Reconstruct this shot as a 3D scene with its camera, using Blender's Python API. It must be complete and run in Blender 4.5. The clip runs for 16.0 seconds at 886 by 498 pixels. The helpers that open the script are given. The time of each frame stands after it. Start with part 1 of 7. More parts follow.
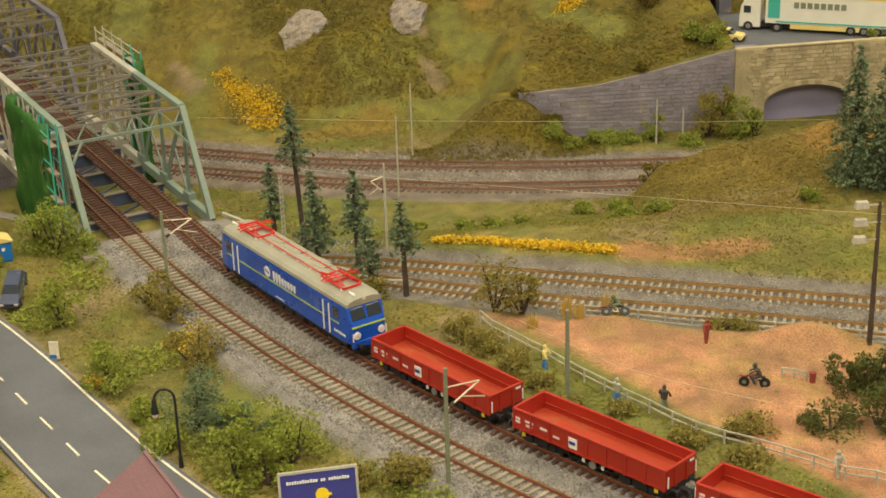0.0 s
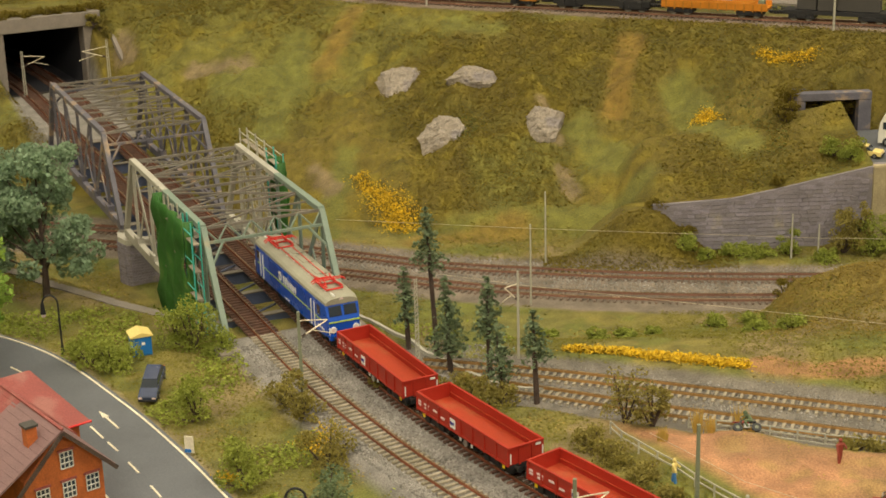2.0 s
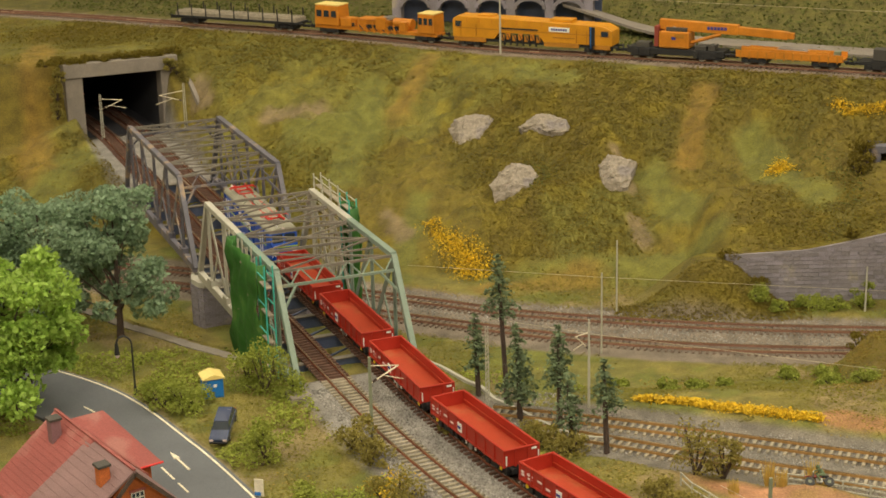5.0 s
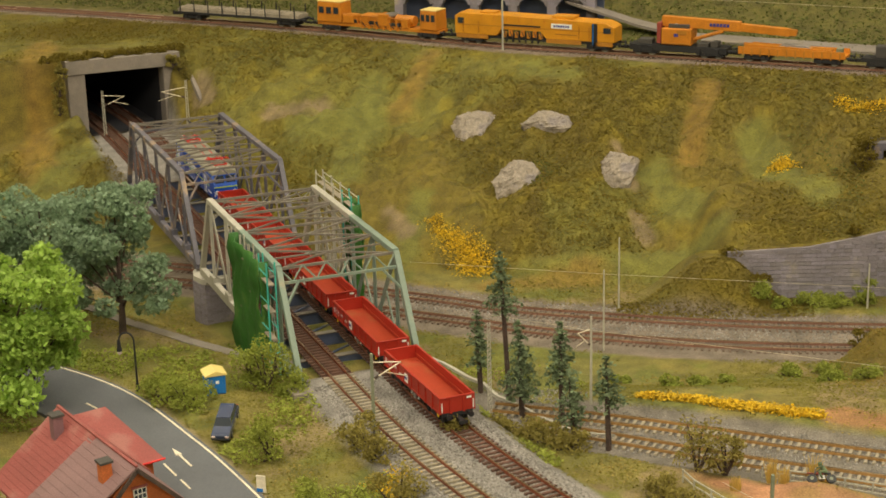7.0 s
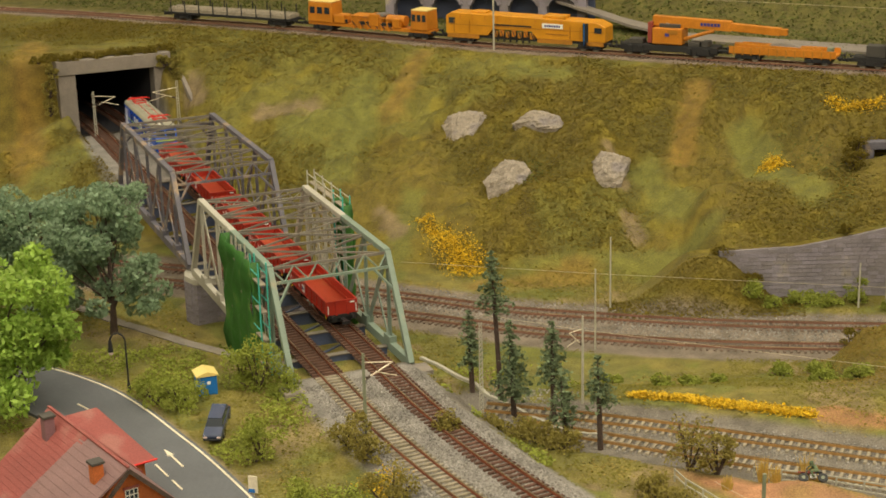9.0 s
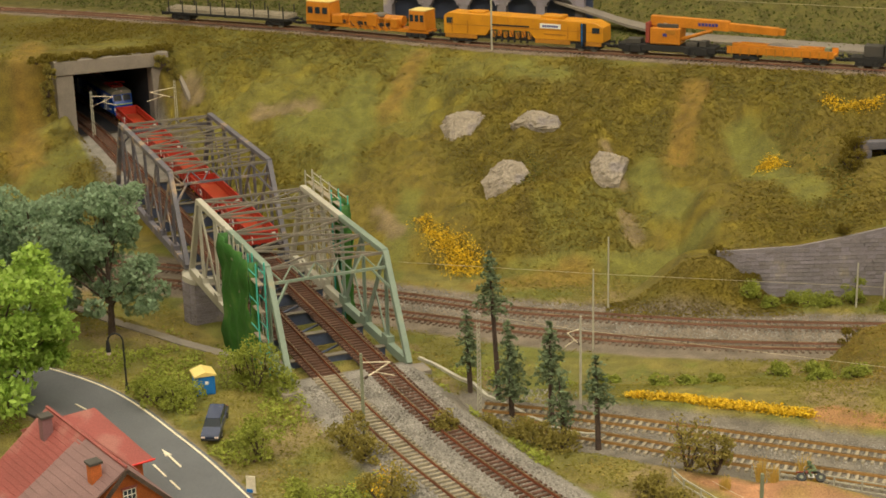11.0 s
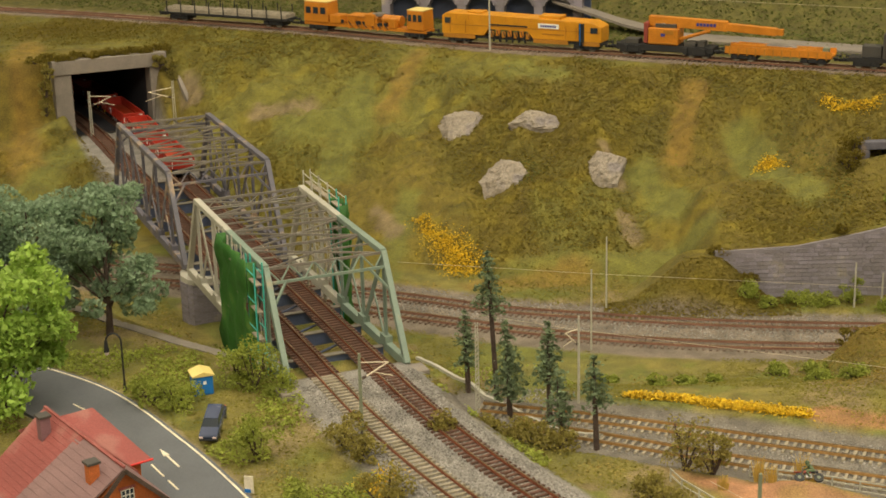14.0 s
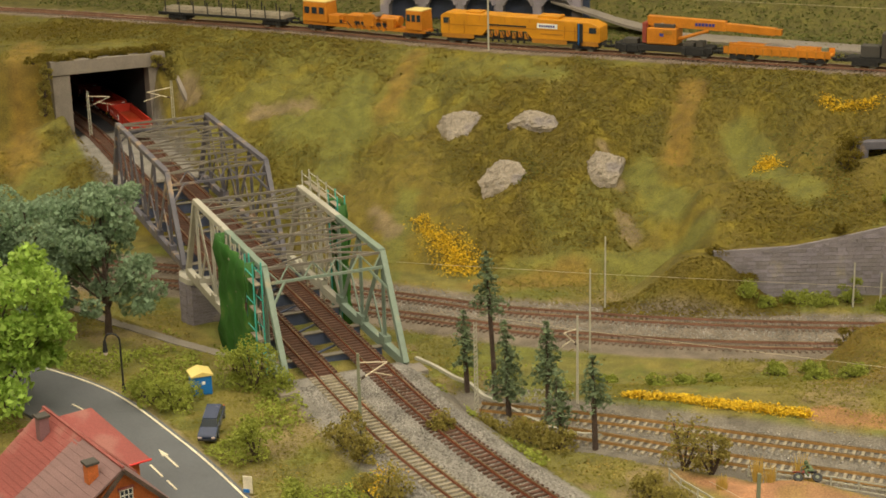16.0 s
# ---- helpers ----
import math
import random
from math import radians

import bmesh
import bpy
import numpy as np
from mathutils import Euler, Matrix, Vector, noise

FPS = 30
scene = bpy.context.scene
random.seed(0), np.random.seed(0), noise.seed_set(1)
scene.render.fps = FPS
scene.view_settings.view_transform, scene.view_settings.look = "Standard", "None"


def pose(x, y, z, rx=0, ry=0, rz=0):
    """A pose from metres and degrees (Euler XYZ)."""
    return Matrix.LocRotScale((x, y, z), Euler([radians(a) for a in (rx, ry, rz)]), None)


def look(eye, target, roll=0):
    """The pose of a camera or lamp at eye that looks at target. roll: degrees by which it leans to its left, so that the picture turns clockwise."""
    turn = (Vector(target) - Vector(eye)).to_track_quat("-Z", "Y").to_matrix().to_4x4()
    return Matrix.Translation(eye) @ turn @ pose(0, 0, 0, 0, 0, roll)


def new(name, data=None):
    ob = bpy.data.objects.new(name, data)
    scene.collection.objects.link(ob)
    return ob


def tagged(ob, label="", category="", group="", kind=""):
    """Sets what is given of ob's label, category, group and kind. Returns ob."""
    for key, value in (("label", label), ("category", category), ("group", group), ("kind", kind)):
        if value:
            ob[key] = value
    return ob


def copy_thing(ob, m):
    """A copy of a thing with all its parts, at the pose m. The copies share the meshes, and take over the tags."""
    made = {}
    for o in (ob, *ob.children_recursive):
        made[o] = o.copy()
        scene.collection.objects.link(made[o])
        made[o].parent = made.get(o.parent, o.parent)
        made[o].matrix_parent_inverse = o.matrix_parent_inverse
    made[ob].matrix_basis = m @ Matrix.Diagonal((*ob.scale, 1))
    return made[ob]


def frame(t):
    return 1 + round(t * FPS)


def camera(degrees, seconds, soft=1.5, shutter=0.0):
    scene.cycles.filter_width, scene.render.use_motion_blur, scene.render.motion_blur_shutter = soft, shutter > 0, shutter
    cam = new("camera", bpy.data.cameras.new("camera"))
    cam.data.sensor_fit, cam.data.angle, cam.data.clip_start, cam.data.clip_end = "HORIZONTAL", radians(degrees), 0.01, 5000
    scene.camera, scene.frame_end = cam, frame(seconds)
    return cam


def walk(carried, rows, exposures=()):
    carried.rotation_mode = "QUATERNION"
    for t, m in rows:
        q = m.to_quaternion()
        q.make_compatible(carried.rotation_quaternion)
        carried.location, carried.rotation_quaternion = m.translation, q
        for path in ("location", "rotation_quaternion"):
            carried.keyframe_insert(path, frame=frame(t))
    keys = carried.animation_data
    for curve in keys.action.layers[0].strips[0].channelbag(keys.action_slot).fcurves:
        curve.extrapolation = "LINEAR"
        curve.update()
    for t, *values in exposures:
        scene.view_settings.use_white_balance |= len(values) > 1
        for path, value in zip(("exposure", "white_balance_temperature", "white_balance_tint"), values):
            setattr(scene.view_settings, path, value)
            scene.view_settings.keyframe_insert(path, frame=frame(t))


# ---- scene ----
# A model railway in 1:87, in true metres. z = 0 is the rail head of the double-track main line.
cam = camera(29.88, 16.0, soft=1.7)
PATH = [
    (0.0, 0.0090, 0.0114, 0.5628, 67.201, 1.639, -7.333),
    (0.5, 0.0074, 0.0080, 0.5658, 67.823, 1.586, -6.060),
    (1.0, 0.0062, 0.0047, 0.5684, 68.818, 1.569, -4.680),
    (1.5, 0.0037, 0.0033, 0.5701, 70.094, 1.525, -3.518),
    (2.0, 0.0031, 0.0023, 0.5708, 70.867, 1.494, -2.578),
    (2.5, 0.0017, 0.0027, 0.5702, 71.241, 1.461, -1.695),
    (3.0, 0.0014, 0.0009, 0.5722, 71.842, 1.464, -0.989),
    (3.5, 0.0001, -0.0000, 0.5726, 72.366, 1.446, -0.607),
    (4.0, 0.0000, -0.0000, 0.5726, 72.512, 1.469, -0.505),
    (4.5, 0.0000, -0.0000, 0.5727, 72.526, 1.412, -0.138),
    (7, 0.0000, -0.0000, 0.5727, 72.404, 1.385, 0.026),
    (7.5, 0.0000, -0.0000, 0.5727, 72.399, 1.369, -0.106),
    (8, 0.0000, -0.0000, 0.5727, 72.398, 1.376, -0.202),
    (8.5, 0.0000, -0.0000, 0.5727, 72.397, 1.387, -0.249),
    (9, 0.0000, -0.0000, 0.5727, 72.394, 1.403, -0.289),
    (11.5, 0.0000, -0.0000, 0.5727, 72.392, 1.387, -0.374),
    (12.0, 0.0000, -0.0000, 0.5727, 72.392, 1.382, -0.387),
    (12.5, 0.0000, -0.0000, 0.5726, 72.392, 1.371, -0.390),
    (13.0, 0.0000, -0.0000, 0.5727, 72.391, 1.379, -0.404),
    (13.5, 0.0001, -0.0000, 0.5727, 72.392, 1.369, -0.416),
    (14.0, 0.0000, -0.0000, 0.5727, 72.391, 1.368, -0.421),
    (14.5, -0.0000, -0.0000, 0.5727, 72.391, 1.380, -0.440),
    (15.0, 0.0001, -0.0000, 0.5727, 72.390, 1.366, -0.446),
    (15.5, 0.0000, -0.0000, 0.5727, 72.389, 1.367, -0.458),
    (16.0, -0.0000, -0.0000, 0.5727, 72.389, 1.372, -0.468),
]
walk(cam, [(t, pose(x, y, z, rx, ry, rz)) for t, x, y, z, rx, ry, rz in PATH])

# ---- world, hall light and added front fill ----
world = bpy.data.worlds.new("hall_air")
scene.world = world
world.use_nodes = True
world.node_tree.nodes["Background"].inputs["Color"].default_value = (1.0, 0.86, 0.66, 1)
world.node_tree.nodes["Background"].inputs["Strength"].default_value = 0.25
# last two lamps are added fill behind the camera for front-facing surfaces
HALL_AND_FILL_LAMPS = [(-1.6, 0.6, 2.2, 46), (0.0, 0.4, 2.2, 46), (1.6, 0.6, 2.2, 46), (-1.6, 2.4, 2.2, 32), (0.0, 2.4, 2.2, 28), (1.6, 2.4, 2.2, 32), (-0.8, -1.2, 1.9, 40), (0.8, -1.2, 1.9, 40)]
for lx, ly, lz, power in HALL_AND_FILL_LAMPS:
    lamp = new("hall_and_fill_light", bpy.data.lights.new("hall_and_fill_light", "AREA"))
    lamp.data.shape, lamp.data.size, lamp.data.size_y = "RECTANGLE", 1.2, 0.6
    lamp.data.energy, lamp.data.color = power, (1.0, 0.90, 0.68)
    lamp.matrix_world = look((lx, ly, lz), (lx * 0.6, max(ly, 0.6), 0.0))
scene.view_settings.exposure = -0.88


# ---- building helpers ----
class Mb:
    """Collects vertices and faces of one mesh."""

    def __init__(self):
        self.v, self.f, self.n = [], [], 0

    def add(self, v, f):
        self.v.extend([tuple(p) for p in v])
        self.f.extend([tuple(i + self.n for i in q) for q in f])
        self.n += len(v)
        return self

    def box(self, x, y, z, sx, sy, sz, m=None, tx=1.0, ty=1.0):
        """Box with its centre at x, y and its base at z; tx, ty narrow the top."""
        v = []
        for k, (ax, ay) in ((0, (1, 1)), (1, (tx, ty))):
            for i, j in ((-1, -1), (1, -1), (1, 1), (-1, 1)):
                v.append(Vector((x + i * sx / 2 * ax, y + j * sy / 2 * ay, z + k * sz)))
        if m is not None:
            v = [m @ p for p in v]
        return self.add(v, [(3, 2, 1, 0), (4, 5, 6, 7), (0, 1, 5, 4), (1, 2, 6, 5), (2, 3, 7, 6), (3, 0, 4, 7)])

    def beam(self, p, q, w, h, up=(0, 0, 1)):
        """Bar from p to q, w wide and h high."""
        p, q = Vector(p), Vector(q)
        d = (q - p).normalized()
        side = d.cross(Vector(up))
        if side.length < 1e-4:
            side = d.cross(Vector((1, 0, 0)))
        side.normalize()
        top = side.cross(d).normalized()
        v = [e + side * (i * w / 2) + top * (j * h / 2) for e in (p, q) for i, j in ((-1, -1), (1, -1), (1, 1), (-1, 1))]
        return self.add(v, [(0, 1, 2, 3), (7, 6, 5, 4), (0, 4, 5, 1), (1, 5, 6, 2), (2, 6, 7, 3), (3, 7, 4, 0)])

    def tube(self, p, q, r0, r1=None, n=8):
        p, q = Vector(p), Vector(q)
        r1 = r0 if r1 is None else r1
        d = (q - p).normalized()
        a = d.orthogonal().normalized()
        b = d.cross(a)
        v = [p + (a * math.cos(t) + b * math.sin(t)) * r0 for t in [2 * math.pi * i / n for i in range(n)]]
        v += [q + (a * math.cos(t) + b * math.sin(t)) * r1 for t in [2 * math.pi * i / n for i in range(n)]]
        f = [(i, (i + 1) % n, n + (i + 1) % n, n + i) for i in range(n)] + [tuple(range(n - 1, -1, -1)), tuple(range(n, 2 * n))]
        return self.add(v, f)

    def loft(self, rings, closed=True, caps=True):
        """Skin over rings of points, all with the same count."""
        n = len(rings[0])
        v = [p for ring in rings for p in ring]
        f = []
        for k in range(len(rings) - 1):
            for i in range(n if closed else n - 1):
                j = (i + 1) % n
                f.append((k * n + i, k * n + j, (k + 1) * n + j, (k + 1) * n + i))
        if caps:
            f += [tuple(range(n - 1, -1, -1)), tuple(range((len(rings) - 1) * n, len(rings) * n))]
        return self.add(v, f)

    def prism(self, poly, axis, a, b):
        """Polygon of (i, j) swept along an axis from a to b."""
        put = {"x": lambda i, j, k: (k, i, j), "y": lambda i, j, k: (i, k, j), "z": lambda i, j, k: (i, j, k)}[axis]
        return self.loft([[put(i, j, a) for i, j in poly], [put(i, j, b) for i, j in poly]])

    def ball(self, c, rx, ry, rz, n=10, m=6):
        rings = []
        for k in range(1, m):
            t = math.pi * k / m
            rings.append([(c[0] + rx * math.sin(t) * math.cos(2 * math.pi * i / n), c[1] + ry * math.sin(t) * math.sin(2 * math.pi * i / n), c[2] - rz * math.cos(t)) for i in range(n)])
        return self.loft(rings)


def part(name, mb, material, parent=None, label="", bevel=0.0, smooth=False):
    """One mesh object from a builder, under a thing or a part."""
    me = bpy.data.meshes.new(name)
    me.from_pydata(mb.v, [], mb.f)
    me.materials.append(material)
    bm = bmesh.new()
    bm.from_mesh(me)
    bmesh.ops.recalc_face_normals(bm, faces=bm.faces)
    bm.to_mesh(me)
    bm.free()
    if smooth:
        me.shade_smooth()
    ob = new(name, me)
    if parent is not None:
        ob.parent = parent
    if label:
        ob["label"] = label
    if bevel > 0:
        mod = ob.modifiers.new("worn_edges", "BEVEL")
        mod.width, mod.segments, mod.limit_method = bevel, 2, "ANGLE"
    return ob


def raw(name, verts, faces, material, parent=None):
    """A large mesh straight from arrays."""
    me = bpy.data.meshes.new(name)
    me.from_pydata(verts, [], faces)
    me.materials.append(material)
    ob = new(name, me)
    if parent is not None:
        ob.parent = parent
    return ob


def thing(name, label, category, m=None, group="", kind=""):
    ob = new(name)
    ob.empty_display_size = 0.02
    if m is not None:
        ob.matrix_world = m
    return tagged(ob, label, category, group, kind)


# ---- plan: the main line ----
HEAD = radians(22.0)
AX, AY = -0.1456, 1.4217
SX, SY = -math.sin(HEAD), math.cos(HEAD)
UX, UY = math.cos(HEAD), math.sin(HEAD)
BRIDGE_W, BRIDGE_H, BRIDGE_Z = 0.1172, 0.0954, -0.0049
U_LEFT, U_RIGHT = 0.036, 0.088
CURVE_S, CURVE_R = -0.05, 1.85
TUN_S, TUN_R = 1.0, 2.2


def bp(s, u, z=0.0):
    return Vector((AX + SX * s + UX * u, AY + SY * s + UY * u, z))


def main_su(sig, u0):
    """Plan of the main line: straight over the bridges, bending outside both ends."""
    r = CURVE_R - (u0 - 0.062)
    if sig < CURVE_S:
        a = (CURVE_S - sig) / r
        return CURVE_S - r * math.sin(a), u0 + r * (1 - math.cos(a))
    if sig > TUN_S:
        a = (sig - TUN_S) / TUN_R
        return TUN_S + TUN_R * math.sin(a), u0 - TUN_R * (1 - math.cos(a))
    return sig, u0


def main_pt(sig, u0, z=0.0):
    s, u = main_su(sig, u0)
    return bp(s, u, z)


def polyline(points, steps=24):
    """Smooth plan curve through a few points (Catmull-Rom)."""
    p = [Vector((*q, 0)) for q in points]
    p = [2 * p[0] - p[1]] + p + [2 * p[-1] - p[-2]]
    out = []
    for i in range(1, len(p) - 2):
        for k in range(steps):
            t = k / steps
            out.append(0.5 * ((2 * p[i]) + (p[i + 1] - p[i - 1]) * t + (2 * p[i - 1] - 5 * p[i] + 4 * p[i + 1] - p[i + 2]) * t * t + (3 * p[i] - p[i - 1] - 3 * p[i + 1] + p[i + 2]) * t ** 3))
    return out + [p[-2]]


BACK_A = polyline([(-0.95, 2.12), (-0.378, 1.98), (-0.050, 1.838), (0.060, 1.786), (0.167, 1.754), (0.289, 1.724), (0.44, 1.702), (0.6, 1.692), (1.0, 1.72)])
BACK_B = polyline([(-0.95, 2.06), (-0.368, 1.920), (-0.040, 1.770), (0.143, 1.693), (0.345, 1.648), (0.6, 1.635), (1.0, 1.66)])
SIDE_A = polyline([(0.03, 1.385), (0.11, 1.360), (0.177, 1.335), (0.29, 1.288), (0.46, 1.218), (0.75, 1.10)])
SIDE_B = polyline([(0.06, 1.345), (0.144, 1.305), (0.237, 1.259), (0.343, 1.214), (0.50, 1.145), (0.75, 1.035)])
UPPER = polyline([(-1.3, 3.10), (-0.734, 2.861), (-0.439, 2.714), (-0.207, 2.591), (0.071, 2.419), (0.253, 2.333), (0.409, 2.259), (0.549, 2.193), (0.85, 2.06), (1.3, 1.88)])
Z_BACK, Z_SIDE, Z_UP = -0.065, -0.015, 0.12
MAIN_L = [main_pt(-1.6 + 0.02 * i, U_LEFT) for i in range(180)]
MAIN_R = [main_pt(-1.6 + 0.02 * i, U_RIGHT) for i in range(180)]


# ---- materials ----
def material(name, base, rough=0.8, metal=0.0, vary=0.25, scale=60.0, bump=0.15, fine=900.0, spots=None, per_object=0.0, attr=False, clear=0.0, leafy=0.0, island=False):
    """Procedural surface: colour varied at two scales, fine relief, optional second colour in patches."""
    m = bpy.data.materials.new(name)
    m.use_nodes = True
    nt = m.node_tree
    bsdf = nt.nodes["Principled BSDF"]
    tc = nt.nodes.new("ShaderNodeTexCoord")

    def noise_node(sc, detail=4.0):
        n = nt.nodes.new("ShaderNodeTexNoise")
        n.inputs["Scale"].default_value, n.inputs["Detail"].default_value = sc, detail
        nt.links.new(tc.outputs["Object"], n.inputs["Vector"])
        return n

    def mix(kind, a, b, fac):
        x = nt.nodes.new("ShaderNodeMix")
        x.data_type, x.blend_type = "RGBA", kind
        for socket, value in ((x.inputs[0], fac), (x.inputs[6], a), (x.inputs[7], b)):
            if isinstance(value, bpy.types.NodeSocket):
                nt.links.new(value, socket)
            else:
                socket.default_value = value
        return x.outputs[2]

    def ramp(src, lo, hi, c0, c1):
        r = nt.nodes.new("ShaderNodeValToRGB")
        r.color_ramp.elements[0].position, r.color_ramp.elements[1].position = lo, hi
        r.color_ramp.elements[0].color, r.color_ramp.elements[1].color = c0, c1
        nt.links.new(src, r.inputs[0])
        return r.outputs[0]

    big, small = noise_node(scale), noise_node(fine, 3.0)
    col = (*base, 1)
    if attr:
        at = nt.nodes.new("ShaderNodeAttribute")
        at.attribute_name = "cover"
        col = at.outputs["Color"]
    if spots:
        col = mix("MIX", col, (*spots[0], 1), ramp(big.outputs[0], spots[1], spots[1] + 0.12, (0, 0, 0, 1), (1, 1, 1, 1)))
    lo, hi = 1 - vary, 1 + vary
    col = mix("MULTIPLY", col, ramp(big.outputs[0], 0.3, 0.7, (lo, lo, lo, 1), (hi, hi, hi, 1)), 1.0)
    col = mix("MULTIPLY", col, ramp(small.outputs[0], 0.3, 0.7, (lo, lo, lo, 1), (hi, hi, hi, 1)), 1.0)
    if per_object or island:
        if island:
            info = nt.nodes.new("ShaderNodeNewGeometry").outputs["Random Per Island"]
        else:
            info = nt.nodes.new("ShaderNodeObjectInfo").outputs["Random"]
        a, b = 1 - per_object, 1 + per_object
        col = mix("MULTIPLY", col, ramp(info, 0.0, 1.0, (a, a, a * 0.9, 1), (b, b, b, 1)), 1.0)
    nt.links.new(col, bsdf.inputs["Base Color"])
    bsdf.inputs["Metallic"].default_value = metal
    bsdf.inputs["Coat Weight"].default_value = clear
    rr = nt.nodes.new("ShaderNodeMapRange")
    rr.inputs["To Min"].default_value, rr.inputs["To Max"].default_value = max(0.02, rough - 0.12), min(1.0, rough + 0.12)
    nt.links.new(big.outputs[0], rr.inputs["Value"])
    nt.links.new(rr.outputs[0], bsdf.inputs["Roughness"])
    if bump:
        bn = nt.nodes.new("ShaderNodeBump")
        bn.inputs["Strength"].default_value, bn.inputs["Distance"].default_value = bump, 0.002
        nt.links.new(small.outputs[0], bn.inputs["Height"])
        nt.links.new(bn.outputs[0], bsdf.inputs["Normal"])
    if leafy:
        # thin leaves let light through
        thin, blend = nt.nodes.new("ShaderNodeBsdfTranslucent"), nt.nodes.new("ShaderNodeMixShader")
        nt.links.new(col, thin.inputs["Color"])
        blend.inputs[0].default_value = leafy
        nt.links.new(bsdf.outputs[0], blend.inputs[1])
        nt.links.new(thin.outputs[0], blend.inputs[2])
        nt.links.new(blend.outputs[0], nt.nodes["Material Output"].inputs["Surface"])
    return m


M_GROUND = material("ground_flock", (0.2, 0.17, 0.05), 0.95, vary=0.3, scale=45, bump=0.8, fine=700, attr=True)
M_BALLAST = material("ballast_stone", (0.255, 0.238, 0.225), 0.9, vary=0.3, scale=40, bump=0.6, fine=600, island=True, per_object=0.4)
M_RAIL = material("rusty_rail", (0.29, 0.095, 0.05), 0.45, 0.3, vary=0.25, scale=30, bump=0.1)
# rust plus the siding rails' warm shine, painted into the golden base
M_RAIL_G = material("rusty_rail_with_golden_sheen", (0.46, 0.27, 0.10), 0.4, 0.4, vary=0.2, scale=30, bump=0.1)
M_RAIL_B = material("dull_brown_rail", (0.25, 0.125, 0.085), 0.6, 0.1, vary=0.2, scale=30, bump=0.1)
M_RAILTOP = material("worn_rail_head", (0.62, 0.50, 0.36), 0.25, 0.9, vary=0.15, scale=15, bump=0.05)
M_SLEEPER_W = material("grey_sleeper", (0.26, 0.225, 0.17), 0.85, vary=0.2, scale=90, per_object=0.2)
M_SLEEPER_D = material("dark_brown_sleeper", (0.10, 0.050, 0.035), 0.8, vary=0.25, scale=90, per_object=0.2)
M_GREEN = material("green_grey_paint", (0.20, 0.26, 0.215), 0.5, vary=0.12, scale=40, bump=0.1, spots=((0.30, 0.26, 0.18), 0.62))
M_PRIMER = material("pale_primer", (0.44, 0.42, 0.36), 0.6, vary=0.12, scale=40, bump=0.1)
M_OLD = material("weathered_grey_violet_steel", (0.125, 0.12, 0.15), 0.6, vary=0.2, scale=50, bump=0.15, spots=((0.30, 0.22, 0.15), 0.55))
M_STRUT = material("weathered_beige_steel", (0.175, 0.155, 0.130), 0.6, vary=0.2, scale=50, bump=0.1)
M_BEAM = material("blue_grey_floor_beam", (0.075, 0.095, 0.17), 0.5, vary=0.2, scale=50, bump=0.1)
M_NET = material("green_scaffold_net", (0.060, 0.20, 0.040), 0.5, vary=0.25, scale=45, bump=0.3, fine=2500, leafy=0.35, spots=((0.13, 0.24, 0.06), 0.60))
M_STONE = material("grey_violet_stone", (0.265, 0.238, 0.285), 0.9, vary=0.2, scale=30, bump=0.6, per_object=0.12, spots=((0.36, 0.31, 0.24), 0.60))
M_STONE_Y = material("yellow_sandstone", (0.42, 0.35, 0.22), 0.9, vary=0.2, scale=40, bump=0.5, per_object=0.2)
M_CONCRETE = material("stained_concrete", (0.23, 0.20, 0.175), 0.85, vary=0.2, scale=30, bump=0.25, spots=((0.20, 0.17, 0.13), 0.58))
M_VIOLET = material("shaded_violet_wall", (0.30, 0.28, 0.44), 0.8, vary=0.1, scale=20)
M_SLEEPER_B = material("faded_brown_sleeper", (0.165, 0.120, 0.092), 0.85, vary=0.2, scale=90)
# near-black, so the darkness inside the tunnels is put into the colour
M_DARK = material("shade_black_tunnel_lining", (0.03, 0.03, 0.04), 0.9, vary=0.2, scale=40)
M_ASPHALT = material("grey_asphalt", (0.114, 0.120, 0.134), 0.9, vary=0.12, scale=25, bump=0.2)
M_PAINT_W = material("white_road_paint", (0.72, 0.66, 0.52), 0.7, vary=0.15, scale=80)
M_BLUE = material("blue_loco_paint", (0.010, 0.080, 0.50), 0.28, vary=0.08, scale=30, bump=0.02, clear=0.3)
M_ROOF = material("beige_grey_roof", (0.31, 0.30, 0.235), 0.55, vary=0.12, scale=40, bump=0.1)
M_LIME = material("lime_stripe", (0.45, 0.62, 0.07), 0.4, vary=0.05)
M_WHITE = material("white_print", (0.8, 0.8, 0.78), 0.5, vary=0.05)
M_PANTO = material("red_pantograph", (0.62, 0.025, 0.02), 0.4, vary=0.08)
M_RED = material("red_wagon_paint", (0.36, 0.026, 0.014), 0.38, vary=0.10, scale=30, bump=0.04)
M_RED_IN = material("red_wagon_floor", (0.36, 0.042, 0.014), 0.5, vary=0.14, scale=35, bump=0.08, spots=((0.33, 0.075, 0.028), 0.54))
M_BLACK = material("black_underframe", (0.016, 0.016, 0.018), 0.6, vary=0.2, scale=60)
M_STEEL = material("bare_wheel_steel", (0.42, 0.41, 0.40), 0.35, 0.8, vary=0.1)
M_YELLOW = material("yellow_spot", (0.85, 0.62, 0.02), 0.5, vary=0.05)
M_GLASS = material("dark_cab_glass", (0.025, 0.035, 0.05), 0.10, vary=0.05, bump=0.0, clear=1.0)
M_LAMPGLASS = material("pale_lamp_glass", (0.75, 0.6, 0.6), 0.15, vary=0.05, bump=0.0)
M_MAST = material("grey_green_mast", (0.20, 0.22, 0.15), 0.6, vary=0.15, scale=80)
